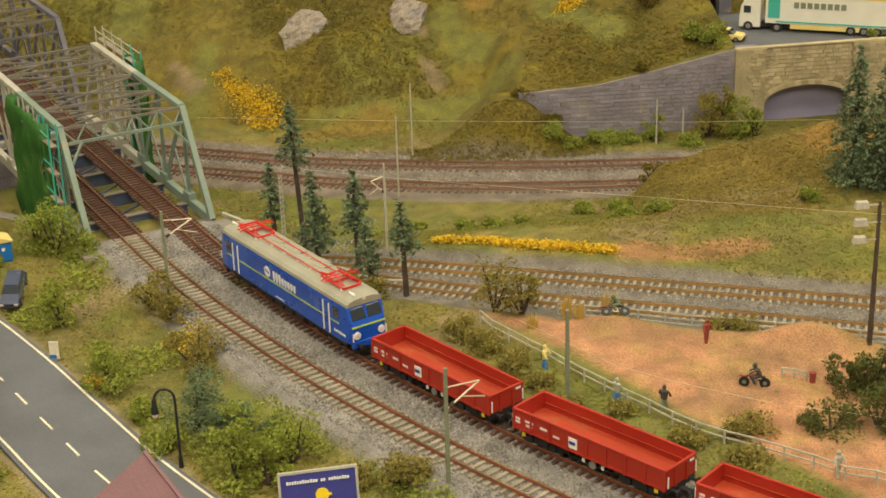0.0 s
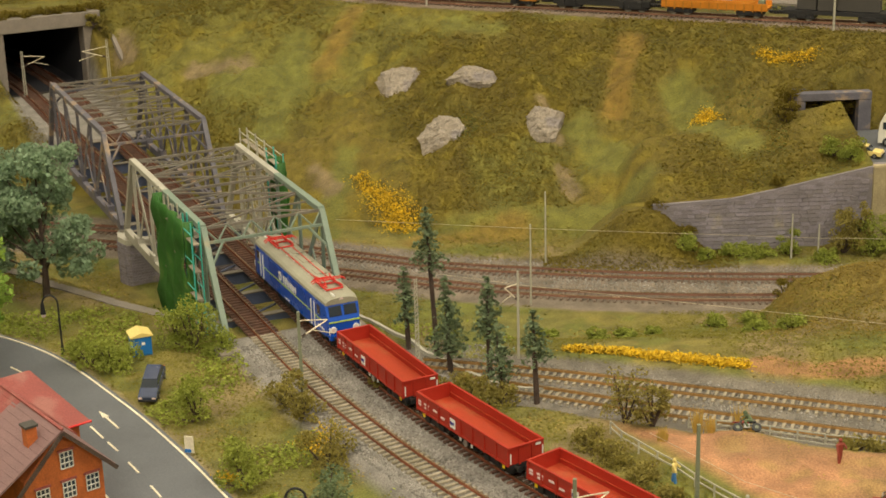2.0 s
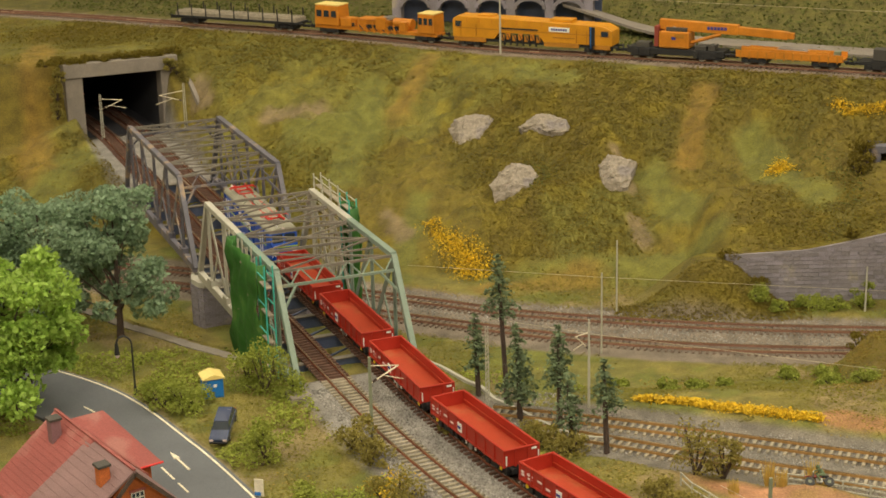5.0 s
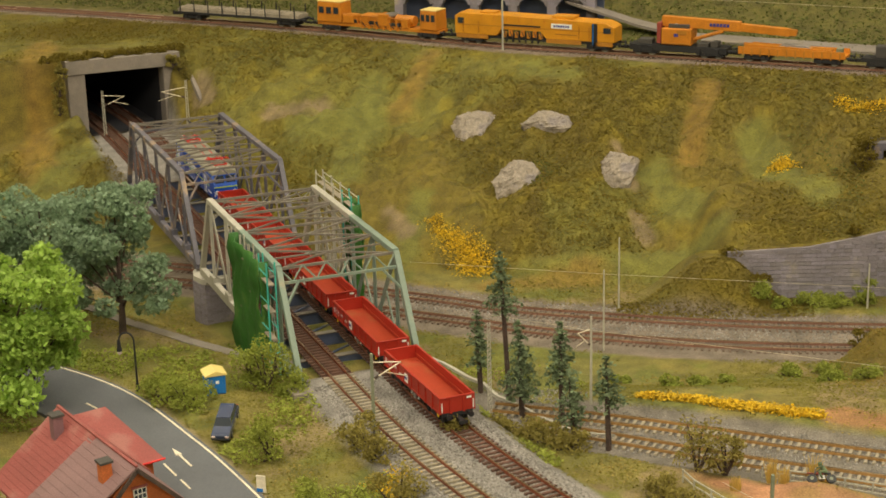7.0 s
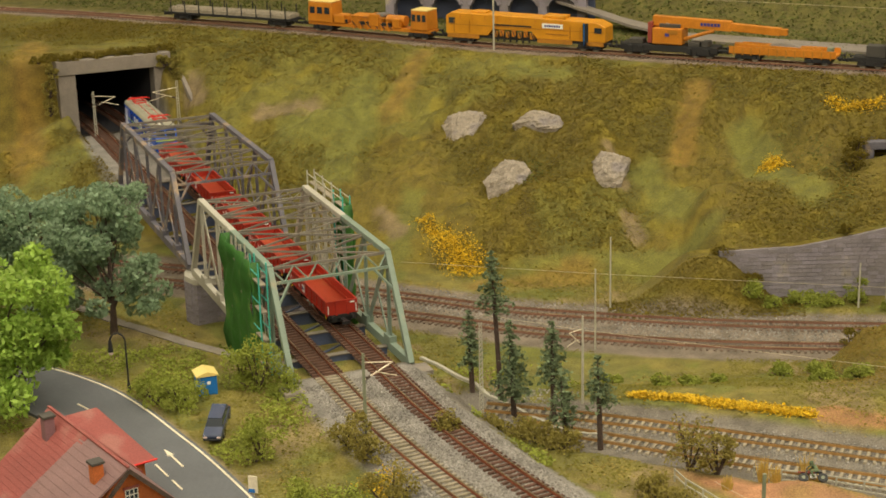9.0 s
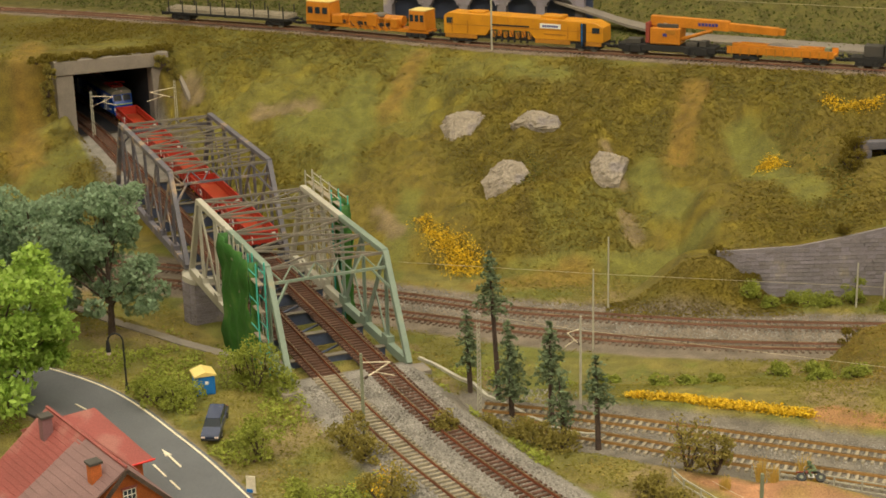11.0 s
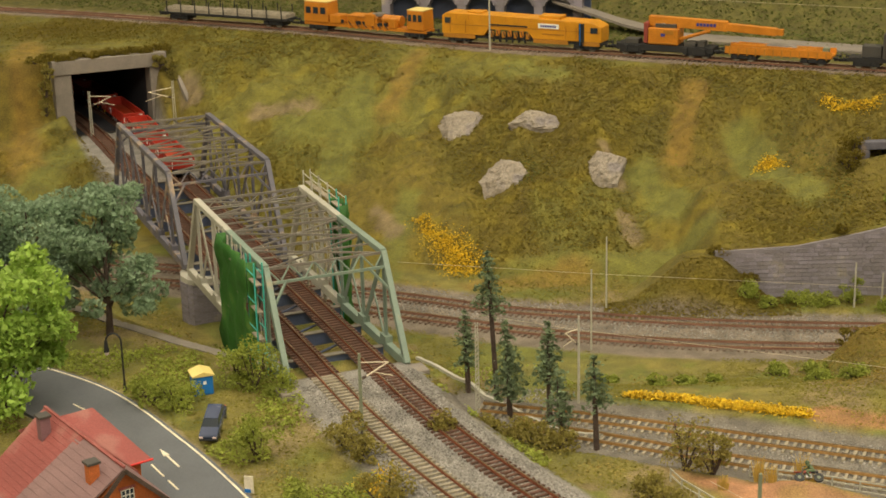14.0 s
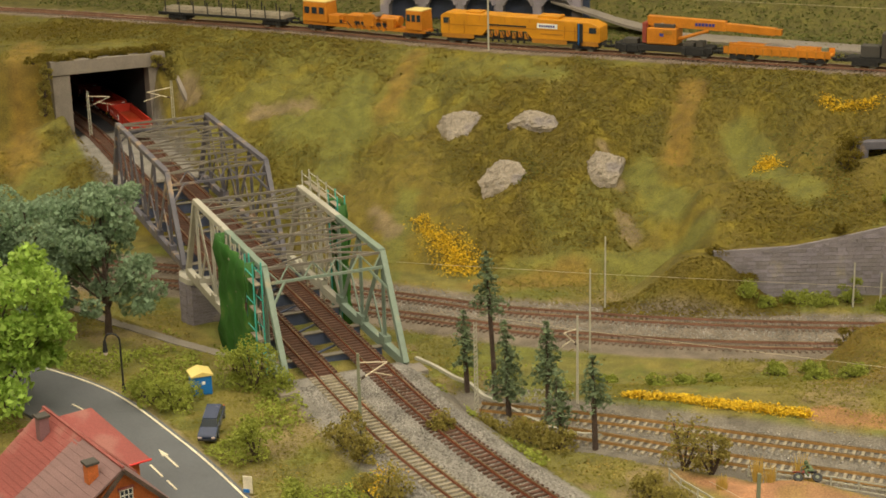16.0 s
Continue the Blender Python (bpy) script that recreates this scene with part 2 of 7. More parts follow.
M_MAST_W = material("pale_grey_mast", (0.42, 0.40, 0.33), 0.6, vary=0.15, scale=80)
M_WIRE = material("pale_catenary_wire", (0.62, 0.55, 0.42), 0.4, 0.3, vary=0.05)
M_BARK = material("dark_bark", (0.075, 0.05, 0.04), 0.9, vary=0.3, scale=120, bump=0.6)
M_PINE = material("blue_green_needles", (0.155, 0.205, 0.115), 0.9, vary=0.25, scale=90, bump=0.3, island=True, per_object=0.35, leafy=0.3)
M_LEAF_L = material("fresh_green_leaves", (0.32, 0.47, 0.085), 0.7, vary=0.2, scale=50, island=True, per_object=0.25, leafy=0.4)
M_LEAF_D = material("dark_blue_green_leaves", (0.165, 0.22, 0.115), 0.8, vary=0.2, scale=50, island=True, per_object=0.28, leafy=0.4)
M_LEAF_T = material("blue_green_tree_leaves", (0.27, 0.37, 0.245), 0.8, vary=0.2, scale=50, island=True, per_object=0.22, leafy=0.5)
M_LEAF_O = material("olive_leaves", (0.29, 0.33, 0.055), 0.8, vary=0.22, scale=50, island=True, per_object=0.22, leafy=0.4)
M_LEAF_M = material("mossy_hill_foliage", (0.178, 0.138, 0.016), 0.9, vary=0.08, scale=30, island=True, per_object=0.10, leafy=0.4)
M_LEAF_C = material("dark_creeping_foliage", (0.120, 0.135, 0.034), 0.9, vary=0.16, scale=40, island=True, per_object=0.15, leafy=0.4)
M_LEAF_B = material("brownish_leaves", (0.29, 0.245, 0.06), 0.85, vary=0.22, scale=50, island=True, per_object=0.22, leafy=0.4)
M_FLOWER = material("yellow_flower_flock", (0.62, 0.40, 0.012), 0.85, vary=0.2, scale=60, island=True, per_object=0.3)
M_OCHRE = material("ochre_mound_grass", (0.25, 0.180, 0.034), 0.9, vary=0.16, scale=25, island=True, per_object=0.12, leafy=0.35)
M_ROOFVIOLET = material("violet_tiles_and_chimney_shade", (0.200, 0.105, 0.120), 0.8, vary=0.12, scale=30, bump=0.3)
M_STRAW = material("straw_grass", (0.32, 0.235, 0.06), 0.9, vary=0.10, scale=40, island=True, per_object=0.15, leafy=0.35)
M_STRAW_TALL = material("tall_golden_straw", (0.60, 0.42, 0.11), 0.9, vary=0.12, scale=40, island=True, per_object=0.2, leafy=0.4)
M_GRASS = material("green_yellow_grass", (0.182, 0.166, 0.020), 0.9, vary=0.08, scale=30, island=True, per_object=0.10, leafy=0.4)
M_ROCK = material("pale_grey_rock", (0.31, 0.265, 0.215), 0.9, vary=0.17, scale=36, bump=1.0, fine=300, spots=((0.205, 0.180, 0.175), 0.51))
M_ROOFTILE = material("faded_red_tiles", (0.265, 0.070, 0.062), 0.8, vary=0.14, scale=30, bump=0.3, spots=((0.275, 0.110, 0.095), 0.53))
M_ROOFGREY = material("violet_grey_tiles", (0.210, 0.125, 0.125), 0.8, vary=0.12, scale=30, bump=0.3)
M_BRICK = material("orange_brick", (0.45, 0.12, 0.03), 0.8, vary=0.2, scale=120, bump=0.3)
M_WINDOW = material("pale_window_frame", (0.62, 0.62, 0.60), 0.5, vary=0.05)
M_ORANGE = material("orange_machine_paint", (0.54, 0.195, 0.014), 0.45, vary=0.16, scale=50)
M_TOILET = material("blue_plastic", (0.012, 0.16, 0.52), 0.45, vary=0.08)
M_CREAM = material("cream_yellow_roof", (0.78, 0.62, 0.22), 0.5, vary=0.08)
M_NAVY = material("dark_blue_car_paint", (0.03, 0.045, 0.10), 0.25, vary=0.1, clear=0.5)
M_TRUCK = material("white_truck_side", (0.74, 0.72, 0.64), 0.4, vary=0.05)
M_TURQ = material("turquoise_print", (0.06, 0.42, 0.36), 0.4, vary=0.05)
M_SIGNBLUE = material("violet_blue_board", (0.04, 0.045, 0.26), 0.5, vary=0.08)
M_WOOD = material("grey_weathered_wood", (0.30, 0.26, 0.20), 0.85, vary=0.2, scale=90, bump=0.3)
M_HALL = material("bright_fill_plaster", (0.72, 0.68, 0.60), 0.9, vary=0.1, scale=2, bump=0.05)
M_FASCIA = material("dark_layout_fascia", (0.10, 0.08, 0.06), 0.7, vary=0.1, scale=6)
M_JEANS = material("blue_figure_paint", (0.06, 0.20, 0.50), 0.7, vary=0.1)
M_FIGDARK = material("dark_figure_paint", (0.06, 0.055, 0.05), 0.7, vary=0.1)
M_FIGRED = material("red_figure_paint", (0.25, 0.045, 0.03), 0.7, vary=0.1)


# ---- ground: one sheet ----
def smooth(a, b, x):
    t = np.clip((x - a) / (b - a), 0, 1)
    return t * t * (3 - 2 * t)


def fbm(x, y, scale, octaves=4, seed=0):
    """Cheap value noise on arrays."""
    total, amp, norm = np.zeros_like(x), 1.0, 0.0
    for o in range(octaves):
        px, py = x * scale * 2 ** o + 17.3 * (o + seed), y * scale * 2 ** o - 9.1 * (o + seed)
        ix, iy = np.floor(px), np.floor(py)
        fx, fy = px - ix, py - iy
        fx, fy = fx * fx * (3 - 2 * fx), fy * fy * (3 - 2 * fy)

        def h(a, b):
            q = np.sin(a * 127.1 + b * 311.7 + seed * 7.7) * 43758.5453
            return q - np.floor(q)
        total += amp * ((h(ix, iy) * (1 - fx) + h(ix + 1, iy) * fx) * (1 - fy) + (h(ix, iy + 1) * (1 - fx) + h(ix + 1, iy + 1) * fx) * fy)
        norm += amp
        amp *= 0.5
    return total / norm


def path_dist(x, y, pts):
    """Distance of arrays of points from a plan curve."""
    best = np.full_like(x, 9.0)
    for a, b in zip(pts[:-1:2], pts[2::2]):
        dx, dy = b.x - a.x, b.y - a.y
        t = np.clip(((x - a.x) * dx + (y - a.y) * dy) / (dx * dx + dy * dy + 1e-12), 0, 1)
        best = np.minimum(best, np.hypot(x - a.x - t * dx, y - a.y - t * dy))
    return best


UP_X, UP_Y = [p.x for p in UPPER], [p.y for p in UPPER]


def hill_base(x):
    return np.interp(x, [-1.2, -0.62, -0.35, -0.05, 0.2, 0.5, 1.2], [2.30, 2.22, 2.08, 1.93, 1.86, 1.82, 1.80])


def hill_top(x):
    return np.interp(x, UP_X, UP_Y) - 0.03


ROAD = polyline([(-0.62, 1.62), (-0.46, 1.50), (-0.345, 1.41), (-0.262, 1.295), (-0.205, 1.20), (-0.155, 1.105), (-0.105, 1.012), (-0.04, 0.91), (0.05, 0.78)])


# lanes on the hillside: from x, y to x, y, and half width
GREEN_LANES = [(-0.20, 2.245, -0.13, 2.25, 0.040), (-0.15, 2.14, -0.11, 2.33, 0.028), (-0.045, 2.06, -0.06, 1.96, 0.020), (0.10, 2.305, 0.16, 2.27, 0.025), (0.29, 1.955, 0.25, 2.04, 0.028), (0.38, 2.07, 0.44, 1.91, 0.026), (-0.52, 2.32, -0.60, 2.25, 0.045), (0.08, 1.90, 0.30, 1.88, 0.025)]
OCHRE_LANES = [(-0.029, 2.40, -0.069, 2.27, 0.022), (0.345, 2.19, 0.299, 2.05, 0.020), (-0.633, 2.55, -0.596, 2.31, 0.030), (0.045, 1.875, 0.16, 1.885, 0.022)]
EARTH_LANES = [(-0.258, 2.30, -0.186, 2.302, 0.018), (-0.378, 2.46, -0.36, 2.40, 0.014), (-0.085, 2.05, -0.06, 2.00, 0.013), (0.222, 1.97, 0.232, 1.93, 0.011), (0.21, 2.07, 0.225, 2.02, 0.010)]


def lanes(x, y):
    """1 on the open lanes, 0 under the foliage mats."""
    out = np.zeros_like(x)
    for x0, y0, x1, y1, w in GREEN_LANES + OCHRE_LANES + EARTH_LANES:
        dx, dy = x1 - x0, y1 - y0
        t = np.clip(((x - x0) * dx + (y - y0) * dy) / (dx * dx + dy * dy), 0, 1)
        out = np.maximum(out, smooth(1.2, 0.6, np.hypot(x - x0 - t * dx, y - y0 - t * dy) / w))
    return out


def ground(x, y):
    """Height of the ground, and its cover colour, at arrays x, y."""
    s = (x - AX) * SX + (y - AY) * SY
    u = (x - AX) * UX + (y - AY) * UY
    n1, n2, n3 = fbm(x, y, 6, 4, 1), fbm(x, y, 22, 4, 2), fbm(x, y, 70, 3, 3)
    # near plateau on both sides of the line
    z = -0.014 + 0.006 * (n1 - 0.5) + 0.004 * (n2 - 0.5)
    # meadow falling to the back tracks, and the valley under the bridges
    fall_r = smooth(1.37, 1.60, y + 0.35 * np.minimum(x - 0.15, 0.0) * (x > 0))
    edge = 1.445 + 0.86 * np.maximum(-0.13 - x, 0)
    valley = smooth(0.0, 0.05, y - edge) * smooth(0.10, 0.02, x)
    right_edge = np.interp(x, [-0.03, 0.0, 0.046, 0.096, 0.143], [1.495, 1.452, 1.387, 1.335, 1.32])
    drop = np.where(x < 0.1, smooth(0.010, np.where(x < -0.1, 0.055, 0.11), y - np.maximum(right_edge, np.where(x < -0.03, edge, 0))), fall_r)
    z = z - 0.054 * np.clip(drop, 0, 1)
    # right mound in front of the arch
    def mound(cx, cy, rx, ry, h):
        return h * np.exp(-((x - cx) / rx) ** 2 - ((y - cy) / ry) ** 2)
    ridge = np.interp(x, [0.385, 0.42, 0.47, 0.53, 0.58, 0.62, 0.8], [0.0, 0.042, 0.054, 0.063, 0.077, 0.081, 0.085]) + 0.010 * (n2 - 0.5)
    ridge_y = np.exp(-((y - 1.572) / np.where(y < 1.572, 0.105, 0.034)) ** 2)
    z = z + ridge * ridge_y * (x > 0.385) + mound(0.50, 1.36, 0.09, 0.03, 0.012)
    # lower ground beside the tunnel mouth
    z_cut = mound(-0.545, 2.355, 0.030, 0.040, 0.014) + mound(-0.395, 2.400, 0.034, 0.060, 0.046)
    z = z + mound(0.30, 1.15, 0.06, 0.03, 0.006) + mound(0.44, 1.14, 0.05, 0.025, 0.012) + mound(0.36, 1.06, 0.06, 0.03, 0.004)
    z = z + mound(0.275, 1.190, 0.045, 0.016, 0.010) + mound(0.440, 1.132, 0.040, 0.018, 0.010) + mound(0.33, 1.100, 0.05, 0.014, 0.005)
    # the hill
    yb, yt = hill_base(x), hill_top(x)
    q = np.clip((y - yb) / (yt - yb), 0, 1)
    prof = 1 - (1 - q) ** 1.55
    bulge = np.sin(q * math.pi) * (0.07 * (n1 - 0.5) + 0.04 * (n2 - 0.5))
    zh = -0.068 + (Z_UP - 0.004 + 0.068) * np.clip(prof + bulge * 3.0, 0, 1.02)
    zh = zh + np.sin(q * math.pi) * (0.030 * (fbm(x, y, 11, 2, 14) - 0.5) + 0.022 * (fbm(x, y, 28, 2, 15) - 0.5))
    # draped fleece: rolls and folds of the foliage mats
    mats = 1 - 0.75 * lanes(x, y)
    zh = zh + smooth(0.0, 0.12, q) * smooth(1.0, 0.93, q) * mats * (0.016 * (fbm(x, y, 24, 3, 51) - 0.5) + 0.009 * (fbm(x, y, 75, 2, 52) - 0.5) + 0.0045 * (fbm(x, y, 190, 2, 53) - 0.5)) - z_cut
    on_hill = smooth(-0.02, 0.03, y - yb)
    z = z * (1 - on_hill) + zh * on_hill
    # shelf for the road on the right
    shelf = smooth(0.50, 0.55, x) * smooth(1.80, 1.802, y) * smooth(2.02, 1.97, y)
    shelf = shelf * ~((x > 0.588) & (x < 0.722) & (y < 1.90))
    gate = (x > 0.588) & (x < 0.722) & (y > 1.78) & (y < 1.90)
    z = np.where(gate, -0.068, z)
    z = z * (1 - shelf) + 0.020 * shelf
    # grassy bank running up against the left end of the stone wall
    bank = -0.068 + 0.052 * smooth(0.385, 0.305, x) * smooth(0.20, 0.29, x) * smooth(1.752, 1.797, y)
    z = np.where((y > 1.75) & (y < 1.83) & (x > 0.2) & (x < 0.39), np.maximum(z, bank), z)
    # earth filled in behind the stone wall
    crest = np.interp(x, [0.31, 0.40, 0.45, 0.56], [-0.010, -0.006, 0.003, 0.026]) + 0.001 + 0.25 * (y - 1.80) + 0.004 * (n2 - 0.5) - 0.07 * smooth(0.33, 0.255, x)
    fill = (x > 0.25) & (x < 0.565) & (y > 1.8035) & (y < 1.95)
    z = np.where(fill, np.maximum(z, crest), z)
    # the hill closes over the tunnel
    over = smooth(1.072, 1.11, s) * smooth(-0.30, -0.10, u) * smooth(0.34, 0.16, u)
    z = np.maximum(z, 0.112 * over + z * (1 - over))
    # above the upper track the ground rises again
    back = smooth(0.26, 0.75, y - yt)
    z = z + 0.16 * back * on_hill
    # beds of the tracks
    d_main = np.minimum(path_dist(x, y, MAIN_L), path_dist(x, y, MAIN_R))
    bed = (s < 0.004) | ((s > 0.772) & (s < 1.075))
    k = smooth(0.050, 0.026, d_main) * bed
    z = z * (1 - k) - 0.0048 * k
    d_back = np.minimum(path_dist(x, y, BACK_A), path_dist(x, y, BACK_B))
    k = smooth(0.055, 0.026, d_back)
    z = z * (1 - k) + (Z_BACK - 0.0048) * k
    d_side = np.minimum(path_dist(x, y, SIDE_A), path_dist(x, y, SIDE_B))
    k = smooth(0.045, 0.024, d_side) * (d_main > 0.045)
    z = z * (1 - k) + (Z_SIDE - 0.0048) * k
    d_up = path_dist(x, y, UPPER)
    k = smooth(0.05, 0.028, d_up)
    z = z * (1 - k) + (Z_UP - 0.0048) * k
    d_road = path_dist(x, y, ROAD)
    k = smooth(0.065, 0.046, d_road)
    z = z * (1 - k) - 0.0145 * k
    z = z + 0.0016 * (n3 - 0.5) * (d_road > 0.045)
    # cover colours
    c = np.empty(x.shape + (3,))
    c[...] = (0.162, 0.150, 0.036)

    def paint(mask, colour):
        mm = np.clip(mask, 0, 1)[..., None]
        c[...] = c * (1 - mm) + np.array(colour) * mm
    paint(smooth(0.42, 0.6, n1), (0.205, 0.172, 0.040))
    paint(smooth(0.52, 0.62, n2) * 0.7, (0.135, 0.150, 0.026))
    paint(smooth(0.62, 0.7, fbm(x, y, 13, 3, 5)) * 0.8, (0.235, 0.175, 0.085))
    # hill: mossy green with lighter grass lanes and ochre patches
    paint(smooth(0.25, 0.6, ridge_y * smooth(0.36, 0.44, x) + 0.4 * (n2 - 0.5)), (0.185, 0.135, 0.026))
    mound_k = np.exp(-((x - 0.595) / 0.045) ** 2 - ((y - 1.545) / 0.045) ** 2)
    paint(smooth(0.30, 0.60, mound_k + 0.5 * (fbm(x, y, 9, 2, 33) - 0.5)), (0.30, 0.175, 0.040))
    heap_k = np.exp(-((x - 0.40) / 0.07) ** 2 - ((y - 1.325) / 0.025) ** 2) + 0.9 * np.exp(-((x - 0.335) / 0.022) ** 2 - ((y - 1.345) / 0.020) ** 2)
    paint(smooth(0.40, 0.70, heap_k + 0.7 * (n2 - 0.5)), (0.31, 0.165, 0.070))
    on_hill = np.maximum(on_hill, fill * 1.0)
    on_hill = np.maximum(on_hill, (y > 1.757) * smooth(0.39, 0.34, x) * smooth(0.18, 0.28, x))
    paint(on_hill, (0.155, 0.120, 0.019))
    paint(on_hill * smooth(0.5, 0.6, fbm(x, y, 5, 3, 7)), (0.165, 0.150, 0.028))
    paint(on_hill * smooth(0.50, 0.66, fbm(x, y, 34, 3, 61)) * 0.55, (0.205, 0.160, 0.014))
    paint(on_hill * smooth(0.52, 0.68, fbm(x, y, 21, 3, 62)) * 0.55, (0.112, 0.098, 0.017))
    paint(smooth(0.05, 0.09, y - yt), (0.118, 0.105, 0.024))
    wob = 1.0 * (n2 - 0.5) + 0.9 * (n3 - 0.5)

    def patch(x0, y0, x1, y1, w, colour, k=0.85):
        dx, dy = x1 - x0, y1 - y0
        t = np.clip(((x - x0) * dx + (y - y0) * dy) / (dx * dx + dy * dy), 0, 1)
        d = np.hypot(x - x0 - t * dx, y - y0 - t * dy) / w + wob
        paint(smooth(1.35, 0.35, d) * k, colour)
    for lane in GREEN_LANES:
        patch(*lane, (0.150, 0.150, 0.030))
    for lane in OCHRE_LANES:
        patch(*lane, (0.25, 0.145, 0.026), 0.58)
    for lane in EARTH_LANES:
        patch(*lane, (0.21, 0.155, 0.085))
    # reddish earth of the motocross field
    field = smooth(0.0, 0.02, (x - 0.198) + 0.62 * (y - 1.195)) * smooth(0.0, 0.02, 1.235 - y - 0.42 * (x - 0.2)) 
    paint(field * smooth(0.30, 0.42, n2 + 0.15), (0.41, 0.205, 0.105))
    paint(field * smooth(0.50, 0.62, fbm(x, y, 18, 3, 9)) * 0.7, (0.29, 0.165, 0.08))
    paint(field * smooth(0.56, 0.68, fbm(x, y, 27, 3, 77)) * 0.6, (0.33, 0.215, 0.075))
    z = z + field * (0.010 * (fbm(x, y, 20, 3, 19) - 0.5) + 0.004 * (n3 - 0.5))
    stony = (0.225, 0.208, 0.190)
    paint(smooth(0.046, 0.034, d_main) * bed, stony)
    paint(smooth(0.05, 0.036, d_back), (0.19, 0.155, 0.12))
    paint(smooth(0.042, 0.032, d_side), (0.175, 0.155, 0.130))
    paint(smooth(0.04, 0.03, d_up), (0.22, 0.17, 0.13))
    paint(smooth(0.052, 0.046, d_road), (0.25, 0.2, 0.1))
    return z, c


def build_ground():
    # closer steps in the middle of the layout
    gx = np.concatenate([np.linspace(-1.5, -0.75, 60), np.linspace(-0.75, 0.78, 600)[1:], np.linspace(0.78, 1.5, 60)[1:]])
    gy = np.concatenate([np.linspace(0.45, 0.85, 50), np.linspace(0.85, 1.75, 290)[1:], np.linspace(1.75, 2.72, 380)[1:], np.linspace(2.72, 3.7, 70)[1:]])
    nx, ny = len(gx), len(gy)
    xx, yy = np.meshgrid(gx, gy)
    zz, cc = ground(xx, yy)
    verts = np.stack([xx, yy, zz], -1).reshape(-1, 3)
    idx = np.arange(nx * ny).reshape(ny, nx)
    quads = np.stack([idx[:-1, :-1], idx[:-1, 1:], idx[1:, 1:], idx[1:, :-1]], -1).reshape(-1, 4)
    # the bore of the tunnel cuts the sheet
    mid = verts[quads].mean(1)
    s = (mid[:, 0] - AX) * SX + (mid[:, 1] - AY) * SY
    u = (mid[:, 0] - AX) * UX + (mid[:, 1] - AY) * UY
    ub = np.where(s > TUN_S, TUN_R * (1 - np.cos(np.clip(s - TUN_S, 0, 1) / TUN_R)), 0)
    keep = ~((s > 1.055) & (s < 1.16) & (u + ub > 0.003) & (u + ub < 0.124) & (mid[:, 2] < 0.104) & (mid[:, 2] > -0.004))
    # and so does the mouth of the road tunnel
    keep &= ~((mid[:, 0] > 0.524) & (mid[:, 0] < 0.590) & (mid[:, 1] > 1.962) & (mid[:, 1] < 2.06) & (mid[:, 2] < 0.063) & (mid[:, 2] > 0.0205))
    ob = raw("ground", verts.tolist(), quads[keep].tolist(), M_GROUND)
    ob.data.shade_smooth()
    at = ob.data.color_attributes.new("cover", "FLOAT_COLOR", "POINT")
    at.data.foreach_set("color", np.concatenate([cc, np.ones(cc.shape[:2] + (1,))], -1).astype(np.float32).ravel())
    tagged(ob, "hilly model landscape of olive flock, ochre grass and earth", "ground", kind="structure")
    return gx, gy, zz


GX, GY, GZ = build_ground()


def gz(x, y):
    """Ground height at one place."""
    i = min(max(np.searchsorted(GX, x) - 1, 0), len(GX) - 2)
    j = min(max(np.searchsorted(GY, y) - 1, 0), len(GY) - 2)
    a, b = (x - GX[i]) / (GX[i + 1] - GX[i]), (y - GY[j]) / (GY[j + 1] - GY[j])
    return float((GZ[j, i] * (1 - a) + GZ[j, i + 1] * a) * (1 - b) + (GZ[j + 1, i] * (1 - a) + GZ[j + 1, i + 1] * a) * b)


# ---- tracks ----
def resample(pts, step):
    out, carry = [], 0.0
    for a, b in zip(pts[:-1], pts[1:]):
        seg = b - a
        length = seg.length
        if length < 1e-9:
            continue
        d = carry
        while d < length:
            out.append((a + seg * (d / length), math.atan2(seg.y, seg.x)))
            d += step
        carry = d - length
    return out


def sweep(pts, z, off, w, h, mb):
    """Rail of w by h along a curve, off to its left."""
    rings = []
    for i, p in enumerate(pts):
        d = (pts[min(i + 1, len(pts) - 1)] - pts[max(i - 1, 0)]).normalized()
        nrm = Vector((-d.y, d.x, 0))
        c = p + nrm * off
        rings.append([c + nrm * (k * w / 2) + Vector((0, 0, zz)) for k, zz in ((-1, z - h), (1, z - h), (1, z), (-1, z))])
    mb.loft(rings)


def track(pts, z, label, wood,  separate=None, step=0.0072, group="tracks"):
    t = thing("track", label, "railway track", group=group, kind="structure")
    for off in (-0.00825, 0.00825):
        mb = Mb()
        sweep(pts, z - 0.0007, off, 0.0011, 0.0024, mb)
        rail = part("rail", mb, M_RAIL_G if group == "siding tracks" else (M_RAIL_B if wood == 2 else M_RAIL), t, "rusty rail")
        mb = Mb()
        sweep(pts, z, off, 0.0009, 0.0007, mb)
        part("rail_head", mb, M_RAILTOP, rail, "worn bright running surface")
    mat = M_SLEEPER_B if wood == 2 else (M_SLEEPER_D if wood else M_SLEEPER_W)
    one = Mb().box(0, 0, -0.0020, 0.0030, 0.030, 0.0020, None, 0.85, 0.97)
    rest = Mb()
    shared = None
    for p, a in resample(pts, step):
        m = Matrix.Translation((p.x, p.y, z - 0.0029)) @ Matrix.Rotation(a + random.uniform(-0.015, 0.015), 4, "Z")
        if separate and separate(p):
            if shared is None:
                ob = part("sleeper", one, mat, t)
                shared = ob.data
            else:
                ob = new("sleeper", shared)
                ob.parent = t
            ob.matrix_local = m
        else:
            rest.add([m @ Vector(v) for v in one.v], one.f)
    if rest.v:
        tagged(part("sleepers", rest, mat, t), kind="stuff")
    return t


